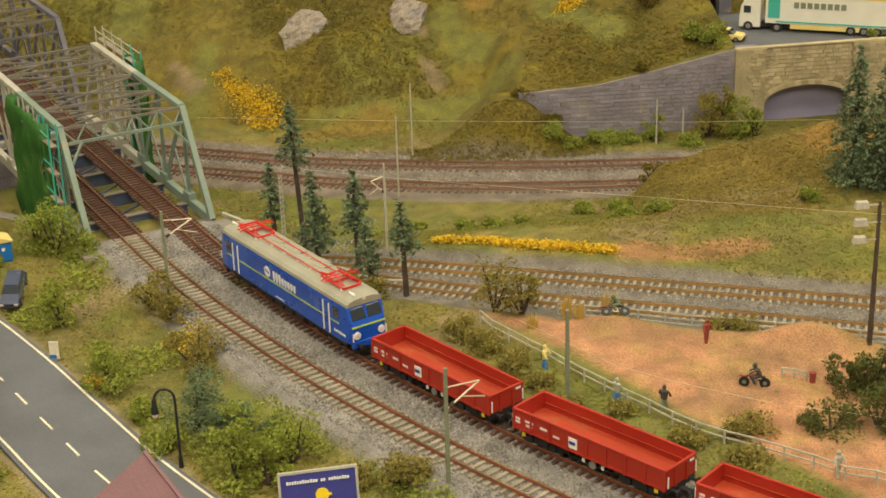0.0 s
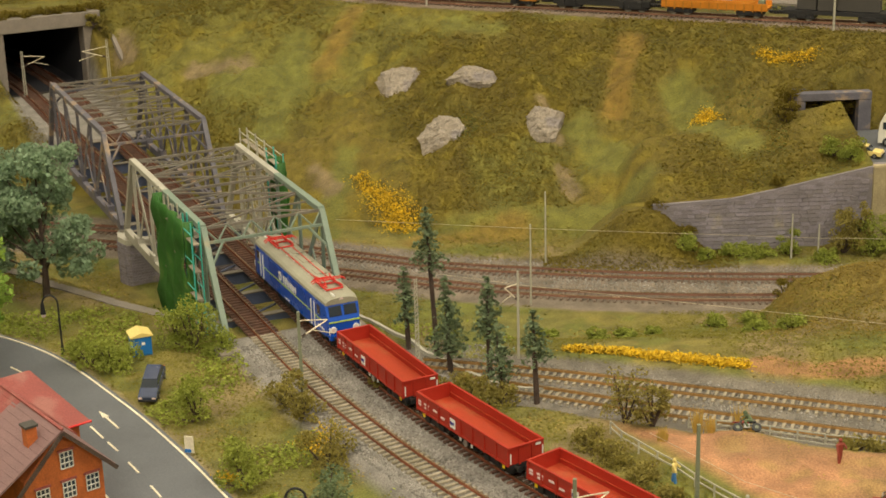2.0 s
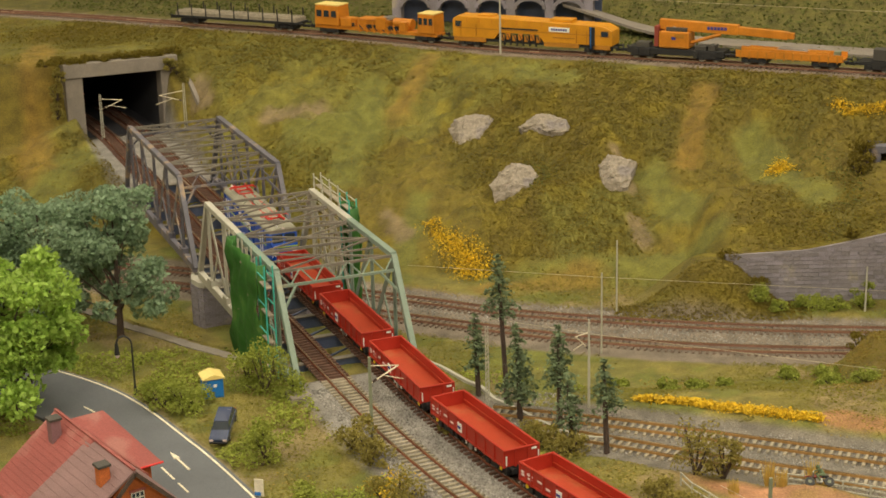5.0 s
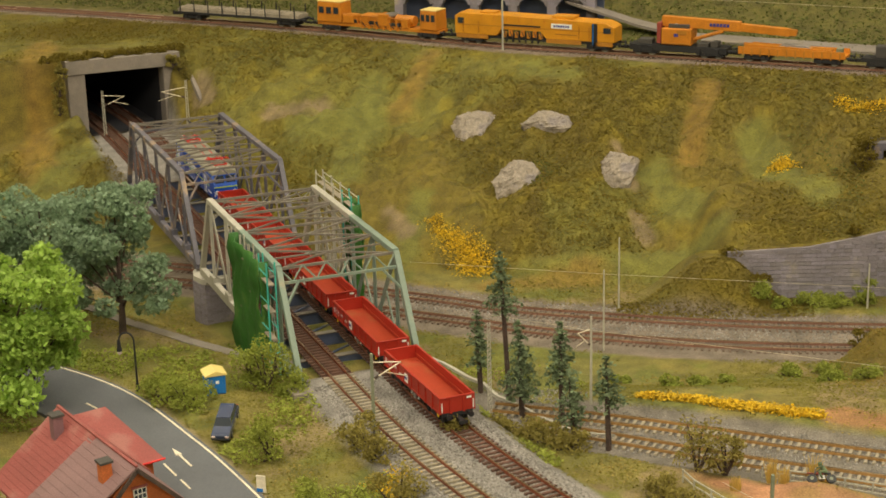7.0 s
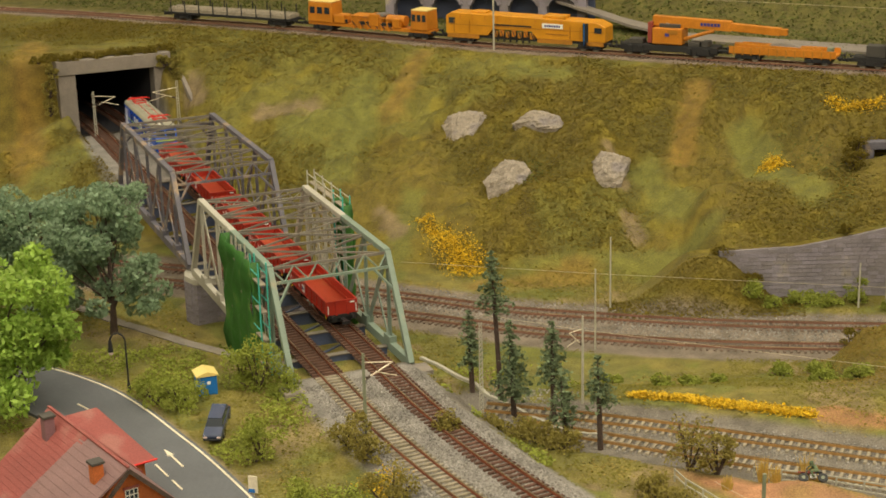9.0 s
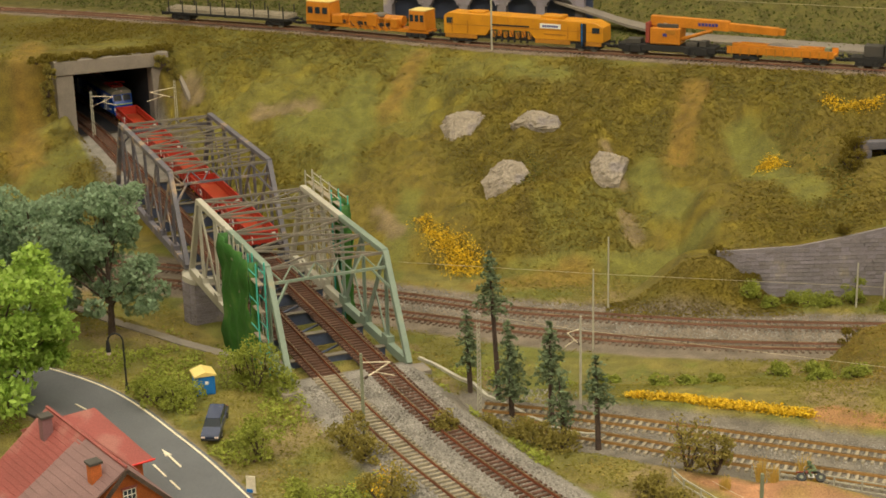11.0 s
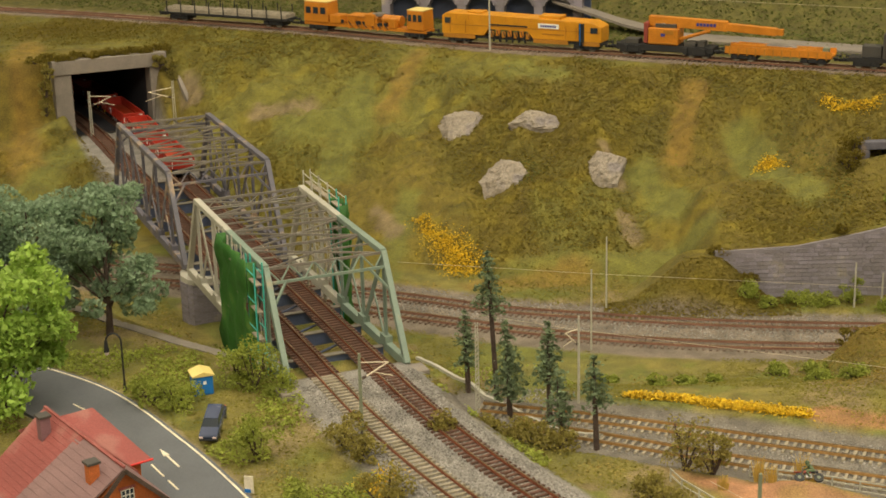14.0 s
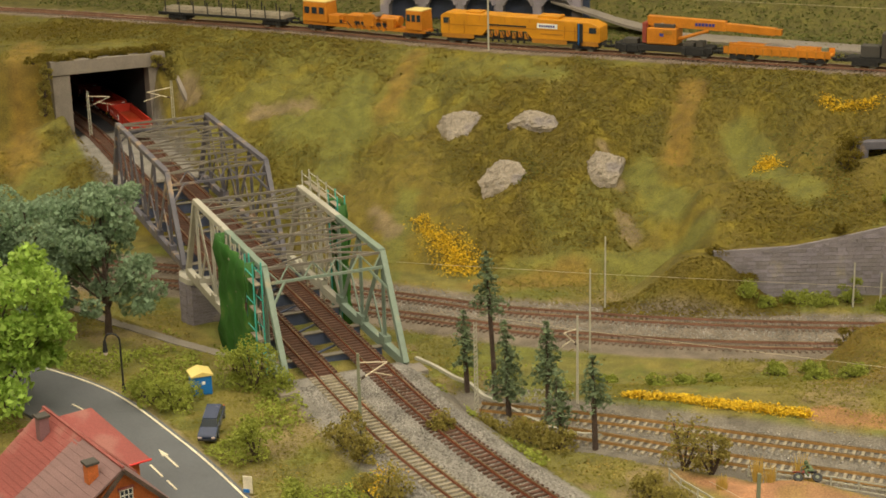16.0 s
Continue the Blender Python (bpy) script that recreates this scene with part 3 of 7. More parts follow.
near = lambda p: p.y < 1.43 and p.y > 0.85
track([main_pt(-1.6 + 0.02 * i, U_LEFT) for i in range(81)], 0.0, "main line track with rusty rails on pale sleepers", False, near, group="main line tracks")
track([main_pt(0.02 * i + 0.0005, U_LEFT) for i in range(98)], 0.0, "main line track over the bridges on dark brown sleepers", True, group="main line tracks")
track(MAIN_R, 0.0, "main line track with rusty rails on dark brown sleepers", True, near, group="main line tracks")
track(BACK_A, Z_BACK, "lower line track with rusty rails behind the meadow", 2, group="lower line tracks")
track(BACK_B, Z_BACK, "lower line track with rusty rails behind the meadow", 2, group="lower line tracks")
track(SIDE_A, Z_SIDE, "siding track with warm shining rails on pale sleepers", False, group="siding tracks")
track(SIDE_B, Z_SIDE, "siding track with warm shining rails on pale sleepers", False, group="siding tracks")
track(UPPER, Z_UP, "upper line track along the hilltop", 2, group="upper line tracks")


def stones(pts, z, half, count, rnd, size=0.00135):
    """Ballast stones strewn along a curve."""
    mb = Mb()
    line = resample(pts, 0.01)
    for _ in range(count):
        p, a = rnd.choice(line)
        o, l = rnd.uniform(-half, half), rnd.uniform(-0.005, 0.005)
        x, y = p.x - math.sin(a) * o + math.cos(a) * l, p.y + math.cos(a) * o + math.sin(a) * l
        r = size * rnd.uniform(0.5, 1.2)
        zz = z + r * 0.2
        t = rnd.uniform(0, 6.28)
        v = [(x + r * math.cos(t + k), y + r * math.sin(t + k), zz - r * 0.5) for k in (0, 1.9, 4.0)] + [(x + r * 0.3 * math.cos(t), y, zz + r * rnd.uniform(0.3, 0.8))]
        mb.add(v, [(0, 1, 3), (1, 2, 3), (2, 0, 3)])
    return mb


rnd = random.Random(3)
for pts, z, half, count, lab in (([main_pt(-0.75 + 0.02 * i, 0.062) for i in range(38)], -0.0045, 0.055, 26000, "grey-beige ballast round the main line"),
                                 ([p for p in BACK_A if -0.2 < p.x < 0.6], Z_BACK - 0.0045, 0.05, 9000, "grey ballast round the lower line"),
                                 ([p for p in SIDE_A if p.x < 0.6], Z_SIDE - 0.0045, 0.06, 9000, "grey ballast round the sidings")):
    tagged(part("ballast", stones(pts, z, half, count, rnd), M_BALLAST), lab, "ballast", kind="stuff")

# road with its markings
mb = Mb()
sweep(ROAD, -0.0118, 0.0, 0.085, 0.004, mb)
road = tagged(part("road", mb, M_ASPHALT), "curving grey asphalt road with white markings", "road", kind="structure")
for off in (-0.0385, 0.0385):
    mb = Mb()
    sweep([p for p in ROAD if off > 0 or p.y < 1.20], -0.0112, off, 0.0018, 0.0006, mb)
    part("edge_line", mb, M_PAINT_W, road, "worn white edge line")
steps = resample(ROAD, 0.004)
first = min(range(len(steps)), key=lambda i: (steps[i][0] - Vector((-0.155, 1.101, 0))).length) % 12
dashes = [(p.x, p.y, a, 0.022) for p, a in steps[first::12] if p.y < 1.205]
for x0, y0, x1, y1 in ((-0.2478, 1.2670, -0.2338, 1.2433), (-0.2290, 1.2356, -0.2186, 1.2182), (-0.3405, 1.4020, -0.3275, 1.3880)):
    a = math.atan2(y1 - y0, x1 - x0)
    dashes.append(((x0 + x1) / 2 - 0.0035 * math.sin(a), (y0 + y1) / 2 + 0.0035 * math.cos(a), a, math.hypot(x1 - x0, y1 - y0)))
for px, py, a, dash in dashes:
    m = Matrix.Translation((px, py, -0.0118)) @ Matrix.Rotation(a, 4, "Z") @ Matrix.Translation((0, -0.0035, 0))
    part("dash", Mb().box(0, 0, 0, dash, 0.0016, 0.0006, m), M_PAINT_W, road)


# ---- the truss bridges ----
def span(name, label, s0, end, panel, m_chord, m_strut, m_near=None, split=0):
    """Through-truss span from s0 on; its near panels may carry another paint."""
    top, bot = BRIDGE_Z + BRIDGE_H, BRIDGE_Z
    length = 2 * end + 4 * panel
    t = thing(name, label, "railway bridge")
    tops = [end + i * panel for i in range(5)]
    paint = lambda s: (m_near if m_near and s < split else m_chord)
    for u in (0.0, BRIDGE_W):
        # bottom chord, split at the joint of the paint
        cuts = [0.0] + tops + [length]
        for a, b in zip(cuts[:-1], cuts[1:]):
            part("bottom_chord", Mb().beam(bp(s0 + a, u, bot), bp(s0 + b, u, bot), 0.0062, 0.009), paint((a + b) / 2), t, bevel=0.0004)
        for a, b in zip(tops[:-1], tops[1:]):
            mb = Mb().beam(bp(s0 + a, u, top), bp(s0 + b, u, top), 0.0066, 0.0055)
            part("top_chord", mb, paint((a + b) / 2), t, bevel=0.0004)
        for a, b in ((0.0, tops[0]), (length, tops[-1])):
            part("end_post", Mb().beam(bp(s0 + a, u, bot), bp(s0 + b, u, top), 0.0062, 0.0056, (UX, UY, 0)), paint((a + b) / 2), t, bevel=0.0004)
        for i, a in enumerate(tops):
            mb = Mb()
            for k in (-0.0021, 0.0021):
                mb.beam(bp(s0 + a + k, u, bot), bp(s0 + a + k, u, top), 0.0046, 0.0009, (UX, UY, 0))
            mb.beam(bp(s0 + a, u, bot), bp(s0 + a, u, top), 0.0012, 0.0034, (UX, UY, 0))
            part("vertical", mb, paint(a), t)
        for i, (a, b) in enumerate(zip(tops[:-1], tops[1:])):
            lo, hi = (a, b) if i >= 2 else (b, a)
            mb = Mb()
            for k in (-0.0018, 0.0018):
                mb.beam(bp(s0 + lo + k, u, bot), bp(s0 + hi + k, u, top), 0.0040, 0.0008, (UX, UY, 0))
            part("diagonal", mb, paint((a + b) / 2), t)
            part("counter_brace", Mb().beam(bp(s0 + hi, u, bot), bp(s0 + hi + (lo - hi) * 0.5, u, (top + bot) / 2), 0.0026, 0.0014, (UX, UY, 0)), paint((a + b) / 2), t)
        for a in tops:
            part("gusset", Mb().beam(bp(s0 + a - 0.008, u, bot + 0.006), bp(s0 + a + 0.008, u, bot + 0.006), 0.0074, 0.009), paint(a), t)
    # bracing over the tracks
    for a in tops:
        part("cross_strut", Mb().beam(bp(s0 + a, 0, top - 0.001), bp(s0 + a, BRIDGE_W, top - 0.001), 0.0018, 0.0026), m_strut, t)
    for a, b in zip(tops[:-1], tops[1:]):
        for p, q in (((a, 0.0), (b, BRIDGE_W)), ((b, 0.0), (a, BRIDGE_W))):
            part("wind_brace", Mb().beam(bp(s0 + p[0], p[1], top - 0.0015), bp(s0 + q[0], q[1], top - 0.0015), 0.0013, 0.0018), m_strut, t)
        m2 = (a + b) / 2
        part("tie", Mb().beam(bp(s0 + m2, 0, top - 0.001), bp(s0 + m2, BRIDGE_W, top - 0.001), 0.0012, 0.0016), m_strut, t)
    # portals with lattice
    for a, sgn in ((tops[0], -1), (tops[-1], 1)):
        zl = top - 0.013
        sl = s0 + a + sgn * 0.013 * end / BRIDGE_H
        mb = Mb().beam(bp(sl, 0, zl), bp(sl, BRIDGE_W, zl), 0.002, 0.0026)
        part("portal_beam", mb, paint(a), t)
        n = 10
        for i in range(n):
            u0, u1 = BRIDGE_W * i / n, BRIDGE_W * (i + 1) / n
            up = i % 2
            part("lattice_bar", Mb().beam(bp(sl if up else s0 + a, u0, zl if up else top), bp(s0 + a if up else sl, u1, top if up else zl), 0.0011, 0.0012), paint(a), t)
        for u0, u1 in ((0.0, 0.017), (BRIDGE_W, BRIDGE_W - 0.017)):
            zk = top - 0.034
            sk = s0 + a + sgn * 0.034 * end / BRIDGE_H
            part("knee_brace", Mb().beam(bp(sk, u0, zk), bp(sl, u1, zl), 0.002, 0.002), paint(a), t)
    # floor
    for a in [0.003] + tops + [length - 0.003]:
        beam = part("floor_beam", Mb().beam(bp(s0 + a, 0.004, -0.0125), bp(s0 + a, BRIDGE_W - 0.004, -0.0125), 0.0026, 0.0130), M_BEAM, t, "deep blue-grey floor beam")
        part("flange", Mb().beam(bp(s0 + a, 0.004, -0.0055), bp(s0 + a, BRIDGE_W - 0.004, -0.0055), 0.0070, 0.0011), M_STRUT, beam)
    for a, b in zip(([0.0] + tops)[:-1], tops):
        part("floor_brace", Mb().beam(bp(s0 + a, 0.006, -0.0150), bp(s0 + b, BRIDGE_W - 0.006, -0.0150), 0.0022, 0.0014), M_BEAM, t)
    for u in (U_LEFT, U_RIGHT):
        for k in (-0.0083, 0.0083):
            part("stringer", Mb().beam(bp(s0, u + k, -0.0082), bp(s0 + length, u + k, -0.0082), 0.003, 0.0068), M_OLD, t)
    return t


SPAN2_END, SPAN2_P, SPAN1_END, SPAN1_P, GAP = 0.0558, 0.0643, 0.0538, 0.0674, 0.0202
L2 = 2 * SPAN2_END + 4 * SPAN2_P
L1 = 2 * SPAN1_END + 4 * SPAN1_P
span("truss_bridge", "steel truss bridge span under repainting, fresh green-grey and pale primer", 0.0, SPAN2_END, SPAN2_P, M_PRIMER, M_STRUT, M_GREEN, SPAN2_END + 2.2 * SPAN2_P)
span("truss_bridge", "weathered grey steel truss bridge span before the tunnel", L2 + GAP, SPAN1_END, SPAN1_P, M_OLD, M_STRUT)

# scaffold with netting on both sides of the near span
def scaffold(s0, s1, n0, n1, u, z0, z1, zn, side, label):
    """Frame from s0 to s1, netted from n0 to n1 and up to zn."""
    t = thing("scaffold", label, "scaffold", group="bridge scaffolds")
    n = 14
    rings = []
    for j in range(11):
        zz = z0 + (zn - z0) * j / 10
        rings.append([bp(n0 + (n1 - n0) * i / n, u + side * (0.0045 + 0.0022 * math.sin(i * 1.7 + j) + 0.0018 * math.sin(j * 2.1 + i * 0.6)), zz) for i in range(n + 1)])
    net = part("net", Mb().loft(rings, closed=False, caps=False), M_NET, t, "wrinkled green net", smooth=True)
    mod = net.modifiers.new("cloth", "SOLIDIFY")
    mod.thickness = 0.0006
    for e in (n0, n1):
        rings = [[bp(e + 0.001 * math.sin(j * 1.9 + k), u + side * (0.0045 - 0.0030 * k), z0 + (zn - z0) * j / 8) for k in range(4)] for j in range(9)]
        net = part("side_net", Mb().loft(rings, closed=False, caps=False), M_NET, t, smooth=True)
        mod = net.modifiers.new("cloth", "SOLIDIFY")
        mod.thickness = 0.0006
    for i in range(5):
        e = s0 + (s1 - s0) * i / 4
        for k in (-0.004, 0.004):
            part("standard", Mb().tube(bp(e, u + k * (1 if side > 0 or e < n0 else 0.5), z0), bp(e, u + k * (1 if side > 0 or e < n0 else 0.5), z1), 0.0008), M_TURQ if i < 2 else M_MAST_W, t)
    levels = [z0 + 0.02 + 0.027 * i for i in range(int((z1 - z0 - 0.02) / 0.027) + 1)]
    for z in levels:
        part("deck", Mb().beam(bp(s0, u, z), bp(s1, u, z), 0.0060, 0.0012), M_WOOD, t)
        for k in (-0.0044, 0.0044):
            part("guard_rail", Mb().tube(bp(s0, u + k, z + 0.010), bp(n0 if side < 0 else s1, u + k, z + 0.010), 0.0006), M_TURQ if side < 0 else M_MAST_W, t)
    for i in range(4):
        a, b = s0 + (s1 - s0) * i / 4, s0 + (s1 - s0) * (i + 1) / 4
        part("brace", Mb().tube(bp(a, u - side * 0.0046, z0), bp(b, u - side * 0.0046, z1 - 0.01), 0.0005), M_MAST_W, t)
    return t


scaffold(0.046, 0.177, 0.070, 0.176, -0.010, -0.050, 0.100, 0.094, -1, "scaffold wrapped in green netting beside the bridge")
scaffold(0.203, 0.322, 0.200, 0.234, BRIDGE_W + 0.010, -0.034, 0.107, 0.098, 1, "scaffold with green netting on the far side of the bridge")

# stone pier and abutments
def pier(s, half):
    t = thing("bridge_pier", "grey stone bridge pier with pale capstone", "bridge pier")
    ring = lambda k, z: [bp(s + k * a, u, z) for a, u in ((half, 0.0), (half * 0.7, -0.005), (0, -0.009), (-half * 0.7, -0.005), (-half, 0.0), (-half, BRIDGE_W), (-half * 0.7, BRIDGE_W + 0.012), (0, BRIDGE_W + 0.017), (half * 0.7, BRIDGE_W + 0.012), (half, BRIDGE_W))]
    part("shaft", Mb().loft([ring(1.08, -0.085), ring(1.0, -0.0190)]), M_STONE, t)
    part("cap", Mb().loft([ring(1.2, -0.0188), ring(1.2, -0.0125)]), M_PRIMER, t, "pale capstone", bevel=0.0006)
    rows = 20
    for r in range(rows):
        z = -0.0815 + 0.0032 * r
        us = [(half, 0.0), (half * 0.7, -0.005), (0, -0.009), (-half * 0.7, -0.005), (-half, 0.0), (-half, BRIDGE_W)]
        for i in range(len(us) - 1):
            (a0, u0), (a1, u1) = us[i], us[i + 1]
            k = 2 if i < 4 else 16
            for j in range(k):
                b0 = ((j + (0.5 if r % 2 else 0)) / k)
                b1 = min(b0 + 0.94 / k, 1.0)
                if b1 - b0 < 0.2 / k:
                    continue
                p, q = bp(s + 1.05 * (a0 + (a1 - a0) * b0), u0 + (u1 - u0) * b0 - 0.0004, z), bp(s + 1.05 * (a0 + (a1 - a0) * b1), u0 + (u1 - u0) * b1 - 0.0004, z)
                part("stone", Mb().beam(p, q, 0.0014, 0.0027), M_STONE, t)
    return t


pier(L2 + GAP / 2, 0.020)
for s, z0, d in ((-0.012, -0.08, 1), (L2 + GAP + L1 + 0.012, -0.09, -1)):
    t = thing("abutment", "grey concrete bridge abutment", "abutment", group="abutments")
    part("body", Mb().loft([[bp(s + a, u, z) for a, u in ((-0.011, -0.014), (0.011, -0.014), (0.011, BRIDGE_W + 0.014), (-0.011, BRIDGE_W + 0.014))] for z in (z0, -0.0055)]), M_CONCRETE, t, bevel=0.0008)

# ---- tunnel portal ----
t = thing("tunnel_portal", "square concrete double-track tunnel portal in the hillside", "tunnel portal", kind="structure")
TP = 1.067
tu = lambda sig, u0, z: main_pt(sig, u0, z)
for u0, u1 in ((-0.021, 0.0050), (0.1220, 0.147)):
    part("jamb", Mb().loft([[tu(a, u, z) for a, u in ((TP, u0), (TP, u1), (TP + 0.03, u1), (TP + 0.03, u0))] for z in (-0.03, 0.0908)]), M_CONCRETE, t, bevel=0.001)
part("lintel", Mb().loft([[tu(a, u, z) for a, u in ((TP - 0.003, -0.022), (TP - 0.003, 0.148), (TP + 0.03, 0.148), (TP + 0.03, -0.022))] for z in (0.0912, 0.1120)]), M_CONCRETE, t, bevel=0.001)
part("wing_wall", Mb().loft([[bp(a, u, -0.03), bp(a, u + 0.006, -0.03), bp(a, u + 0.006, z), bp(a, u, z)] for a, u, z in ((TP + 0.01, 0.155, 0.088), (TP - 0.02, 0.158, 0.072), (TP - 0.062, 0.163, 0.040))]), M_CONCRETE, t, bevel=0.001)
# bore box; its near-black colour stands in for the tunnel's shade
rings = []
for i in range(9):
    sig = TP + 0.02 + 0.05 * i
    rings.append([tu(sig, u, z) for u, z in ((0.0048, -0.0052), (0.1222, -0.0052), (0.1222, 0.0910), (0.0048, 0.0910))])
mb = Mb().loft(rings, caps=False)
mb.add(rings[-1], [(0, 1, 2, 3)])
part("bore", mb, M_DARK, t, "tunnel bore with its shade in the near-black colour")

# ---- retaining wall with the road arch ----
def arch_wall():
    t = thing("retaining_wall", "long grey stone retaining wall with a sandstone arch", "retaining wall", kind="structure")
    y = 1.80
    top = lambda x: float(np.interp(x, [0.31, 0.40, 0.45, 0.56, 1.1], [-0.010, -0.006, 0.003, 0.026, 0.030]))
    bot = lambda x: -0.085
    r0, cx, deck = 0.052, 0.650, 0.0180
    n = 40
    xs = np.linspace(0.31, 0.59, n)
    mb = Mb()
    mb.loft([[(x, y, bot(x)), (x, y, top(x)), (x, y + 0.016, top(x)), (x, y + 0.016, bot(x))] for x in xs])
    part("wall", mb, M_STONE, t)
    ring, outer = [], []
    for i in range(21):
        a = math.pi * i / 20
        ring.append((cx - r0 * math.cos(a), -0.040 + 0.020 * math.sin(a)))
    mb = Mb()
    for (xa, za), (xb, zb) in zip(ring[:-1], ring[1:]):
        mb.loft([[(x, y, z), (x, y, top(x)), (x, y + 0.010, top(x)), (x, y + 0.010, z)] for x, z in ((xa, za), (xb, zb))])
        mb.loft([[(x, y + 0.010, z), (x, y + 0.010, deck), (x, y + 0.05, deck), (x, y + 0.05, z)] for x, z in ((xa, za), (xb, zb))])
    for ends in ((0.562, ring[0][0]), (ring[-1][0], 1.1)):
        mb.loft([[(x, y - 0.004, -0.085), (x, y - 0.004, top(x)), (x, y + 0.010, top(x)), (x, y + 0.010, -0.085)] for x in ends])
        mb.loft([[(x, y + 0.010, -0.085), (x, y + 0.010, deck), (x, y + 0.05, deck), (x, y + 0.05, -0.085)] for x in ends])
    part("arch", mb, M_STONE_Y, t, "yellow sandstone arch")
    part("backing", Mb().box(0.650, y + 0.022, -0.09, 0.103, 0.004, 0.075), M_VIOLET, t, "shaded violet wall behind the arch")
    for i in range(20):
        (xa, za), (xb, zb) = ring[i], ring[i + 1]
        part("voussoir", Mb().beam((xa, y - 0.001, za + 0.002), (xb, y - 0.001, zb + 0.002), 0.004, 0.005), M_STONE_Y, t)
    rn = random.Random(8)
    for r in range(23):
        z = -0.080 + 0.0048 * r
        x = 0.31 + rn.uniform(0, 0.01)
        while x < 1.0:
            w = rn.uniform(0.007, 0.013)
            inside = abs(x + w / 2 - cx) < 0.053 + w / 2 and z < -0.040 + 0.021 * math.sqrt(max(0, 1 - ((x + w / 2 - cx) / 0.060) ** 2)) + 0.003
            if z + 0.005 < top(x) and not inside and (x > 0.575 or x + w < 0.56):
                dep = 0.0006 + rn.uniform(0, 0.0009) + (0.004 if x > 0.56 and abs(x + w / 2 - cx) > 0.053 else 0)
                part("stone", Mb().box(x + w / 2, y - dep / 2, z, w * 0.95, dep, 0.0044), M_STONE_Y if x > 0.555 else M_STONE, t)
            x += w
    part("coping", Mb().loft([[(x, y - 0.0022, top(x)), (x, y - 0.0022, top(x) + 0.0014), (x, y + 0.004, top(x) + 0.0014), (x, y + 0.004, top(x))] for x in np.linspace(0.562, 1.1, 20)]), M_STONE_Y, t)
    return t


arch_wall()
mb = Mb()
mb.box(0.90, 1.888, 0.0190, 0.70, 0.154, 0.0045)
tagged(part("upper_road", mb, M_ASPHALT), "grey asphalt road above the retaining wall", "road", kind="structure")


# ---- the train ----
def bogie(parent, x, wheelbase, name="bogie"):
    b = part(name, Mb().box(x, 0, 0.0028, wheelbase + 0.016, 0.0235, 0.0062, None, 0.94, 1.0).box(x, 0, 0.004, 0.012, 0.0262, 0.005), M_BLACK, parent, "black bogie frame", bevel=0.0004)
    for k in ((-0.5, 0.5) if wheelbase < 0.03 else (-0.5, 0.0, 0.5)):
        for side in (-1, 1):
            part("wheel", Mb().tube((x + k * wheelbase, side * 0.0078, 0.0056), (x + k * wheelbase, side * 0.0098, 0.0056), 0.0058, n=16), M_STEEL, b)
            part("axle_box", Mb().box(x + k * wheelbase, side * 0.0125, 0.0035, 0.0052, 0.0022, 0.0048), M_BLACK, b)
    return b


def buffers(parent, x, sgn, z=0.0122):
    for side in (-0.0101, 0.0101):
        part("buffer", Mb().tube((x, side, z), (x + sgn * 0.0055, side, z), 0.0012, n=10).tube((x + sgn * 0.0055, side, z), (x + sgn * 0.0068, side, z), 0.0025, n=14), M_BLACK, parent)
    part("coupler", Mb().box(x + sgn * 0.006, 0, 0.006, 0.013, 0.004, 0.003).box(x + sgn * 0.012, 0, 0.006, 0.002, 0.008, 0.003), M_BLACK, parent)


def pantograph(parent, x):
    z = 0.0472
    pg = part("pantograph", Mb().beam((x - 0.016, -0.008, z + 0.002), (x + 0.016, -0.008, z + 0.002), 0.0012, 0.0012).beam((x - 0.016, 0.008, z + 0.002), (x + 0.016, 0.008, z + 0.002), 0.0012, 0.0012)
              .beam((x - 0.016, -0.008, z + 0.002), (x - 0.016, 0.008, z + 0.002), 0.0012, 0.0012).beam((x + 0.016, -0.008, z + 0.002), (x + 0.016, 0.008, z + 0.002), 0.0012, 0.0012)
              .beam((x, -0.008, z + 0.002), (x, 0.008, z + 0.002), 0.0012, 0.0012), M_PANTO, parent, "folded red pantograph")
    for s in (-1, 1):
        for side in (-1, 1):
            part("arm", Mb().tube((x + s * 0.002, side * 0.006, z + 0.0025), (x + s * 0.017, side * 0.0075, z + 0.0048), 0.0006, n=6), M_PANTO, pg)
            part("upper_arm", Mb().tube((x + s * 0.017, side * 0.0075, z + 0.0048), (x, side * 0.004, z + 0.0062), 0.0005, n=6), M_PANTO, pg)
    for k in (-0.0022, 0.0022):
        part("contact_strip", Mb().beam((x + k, -0.013, z + 0.0064), (x + k, 0.013, z + 0.0064), 0.0010, 0.0008).beam((x + k, -0.013, z + 0.0064), (x + k, -0.016, z + 0.0046), 0.001, 0.0008).beam((x + k, 0.013, z + 0.0064), (x + k, 0.016, z + 0.0046), 0.001, 0.0008), M_PANTO, pg)
    for a in (-0.014, 0.014):
        for b in (-0.008, 0.008):
            part("insulator", Mb().tube((x + a, b, z - 0.001), (x + a, b, z + 0.002), 0.0013, 0.0009), M_WHITE, pg)


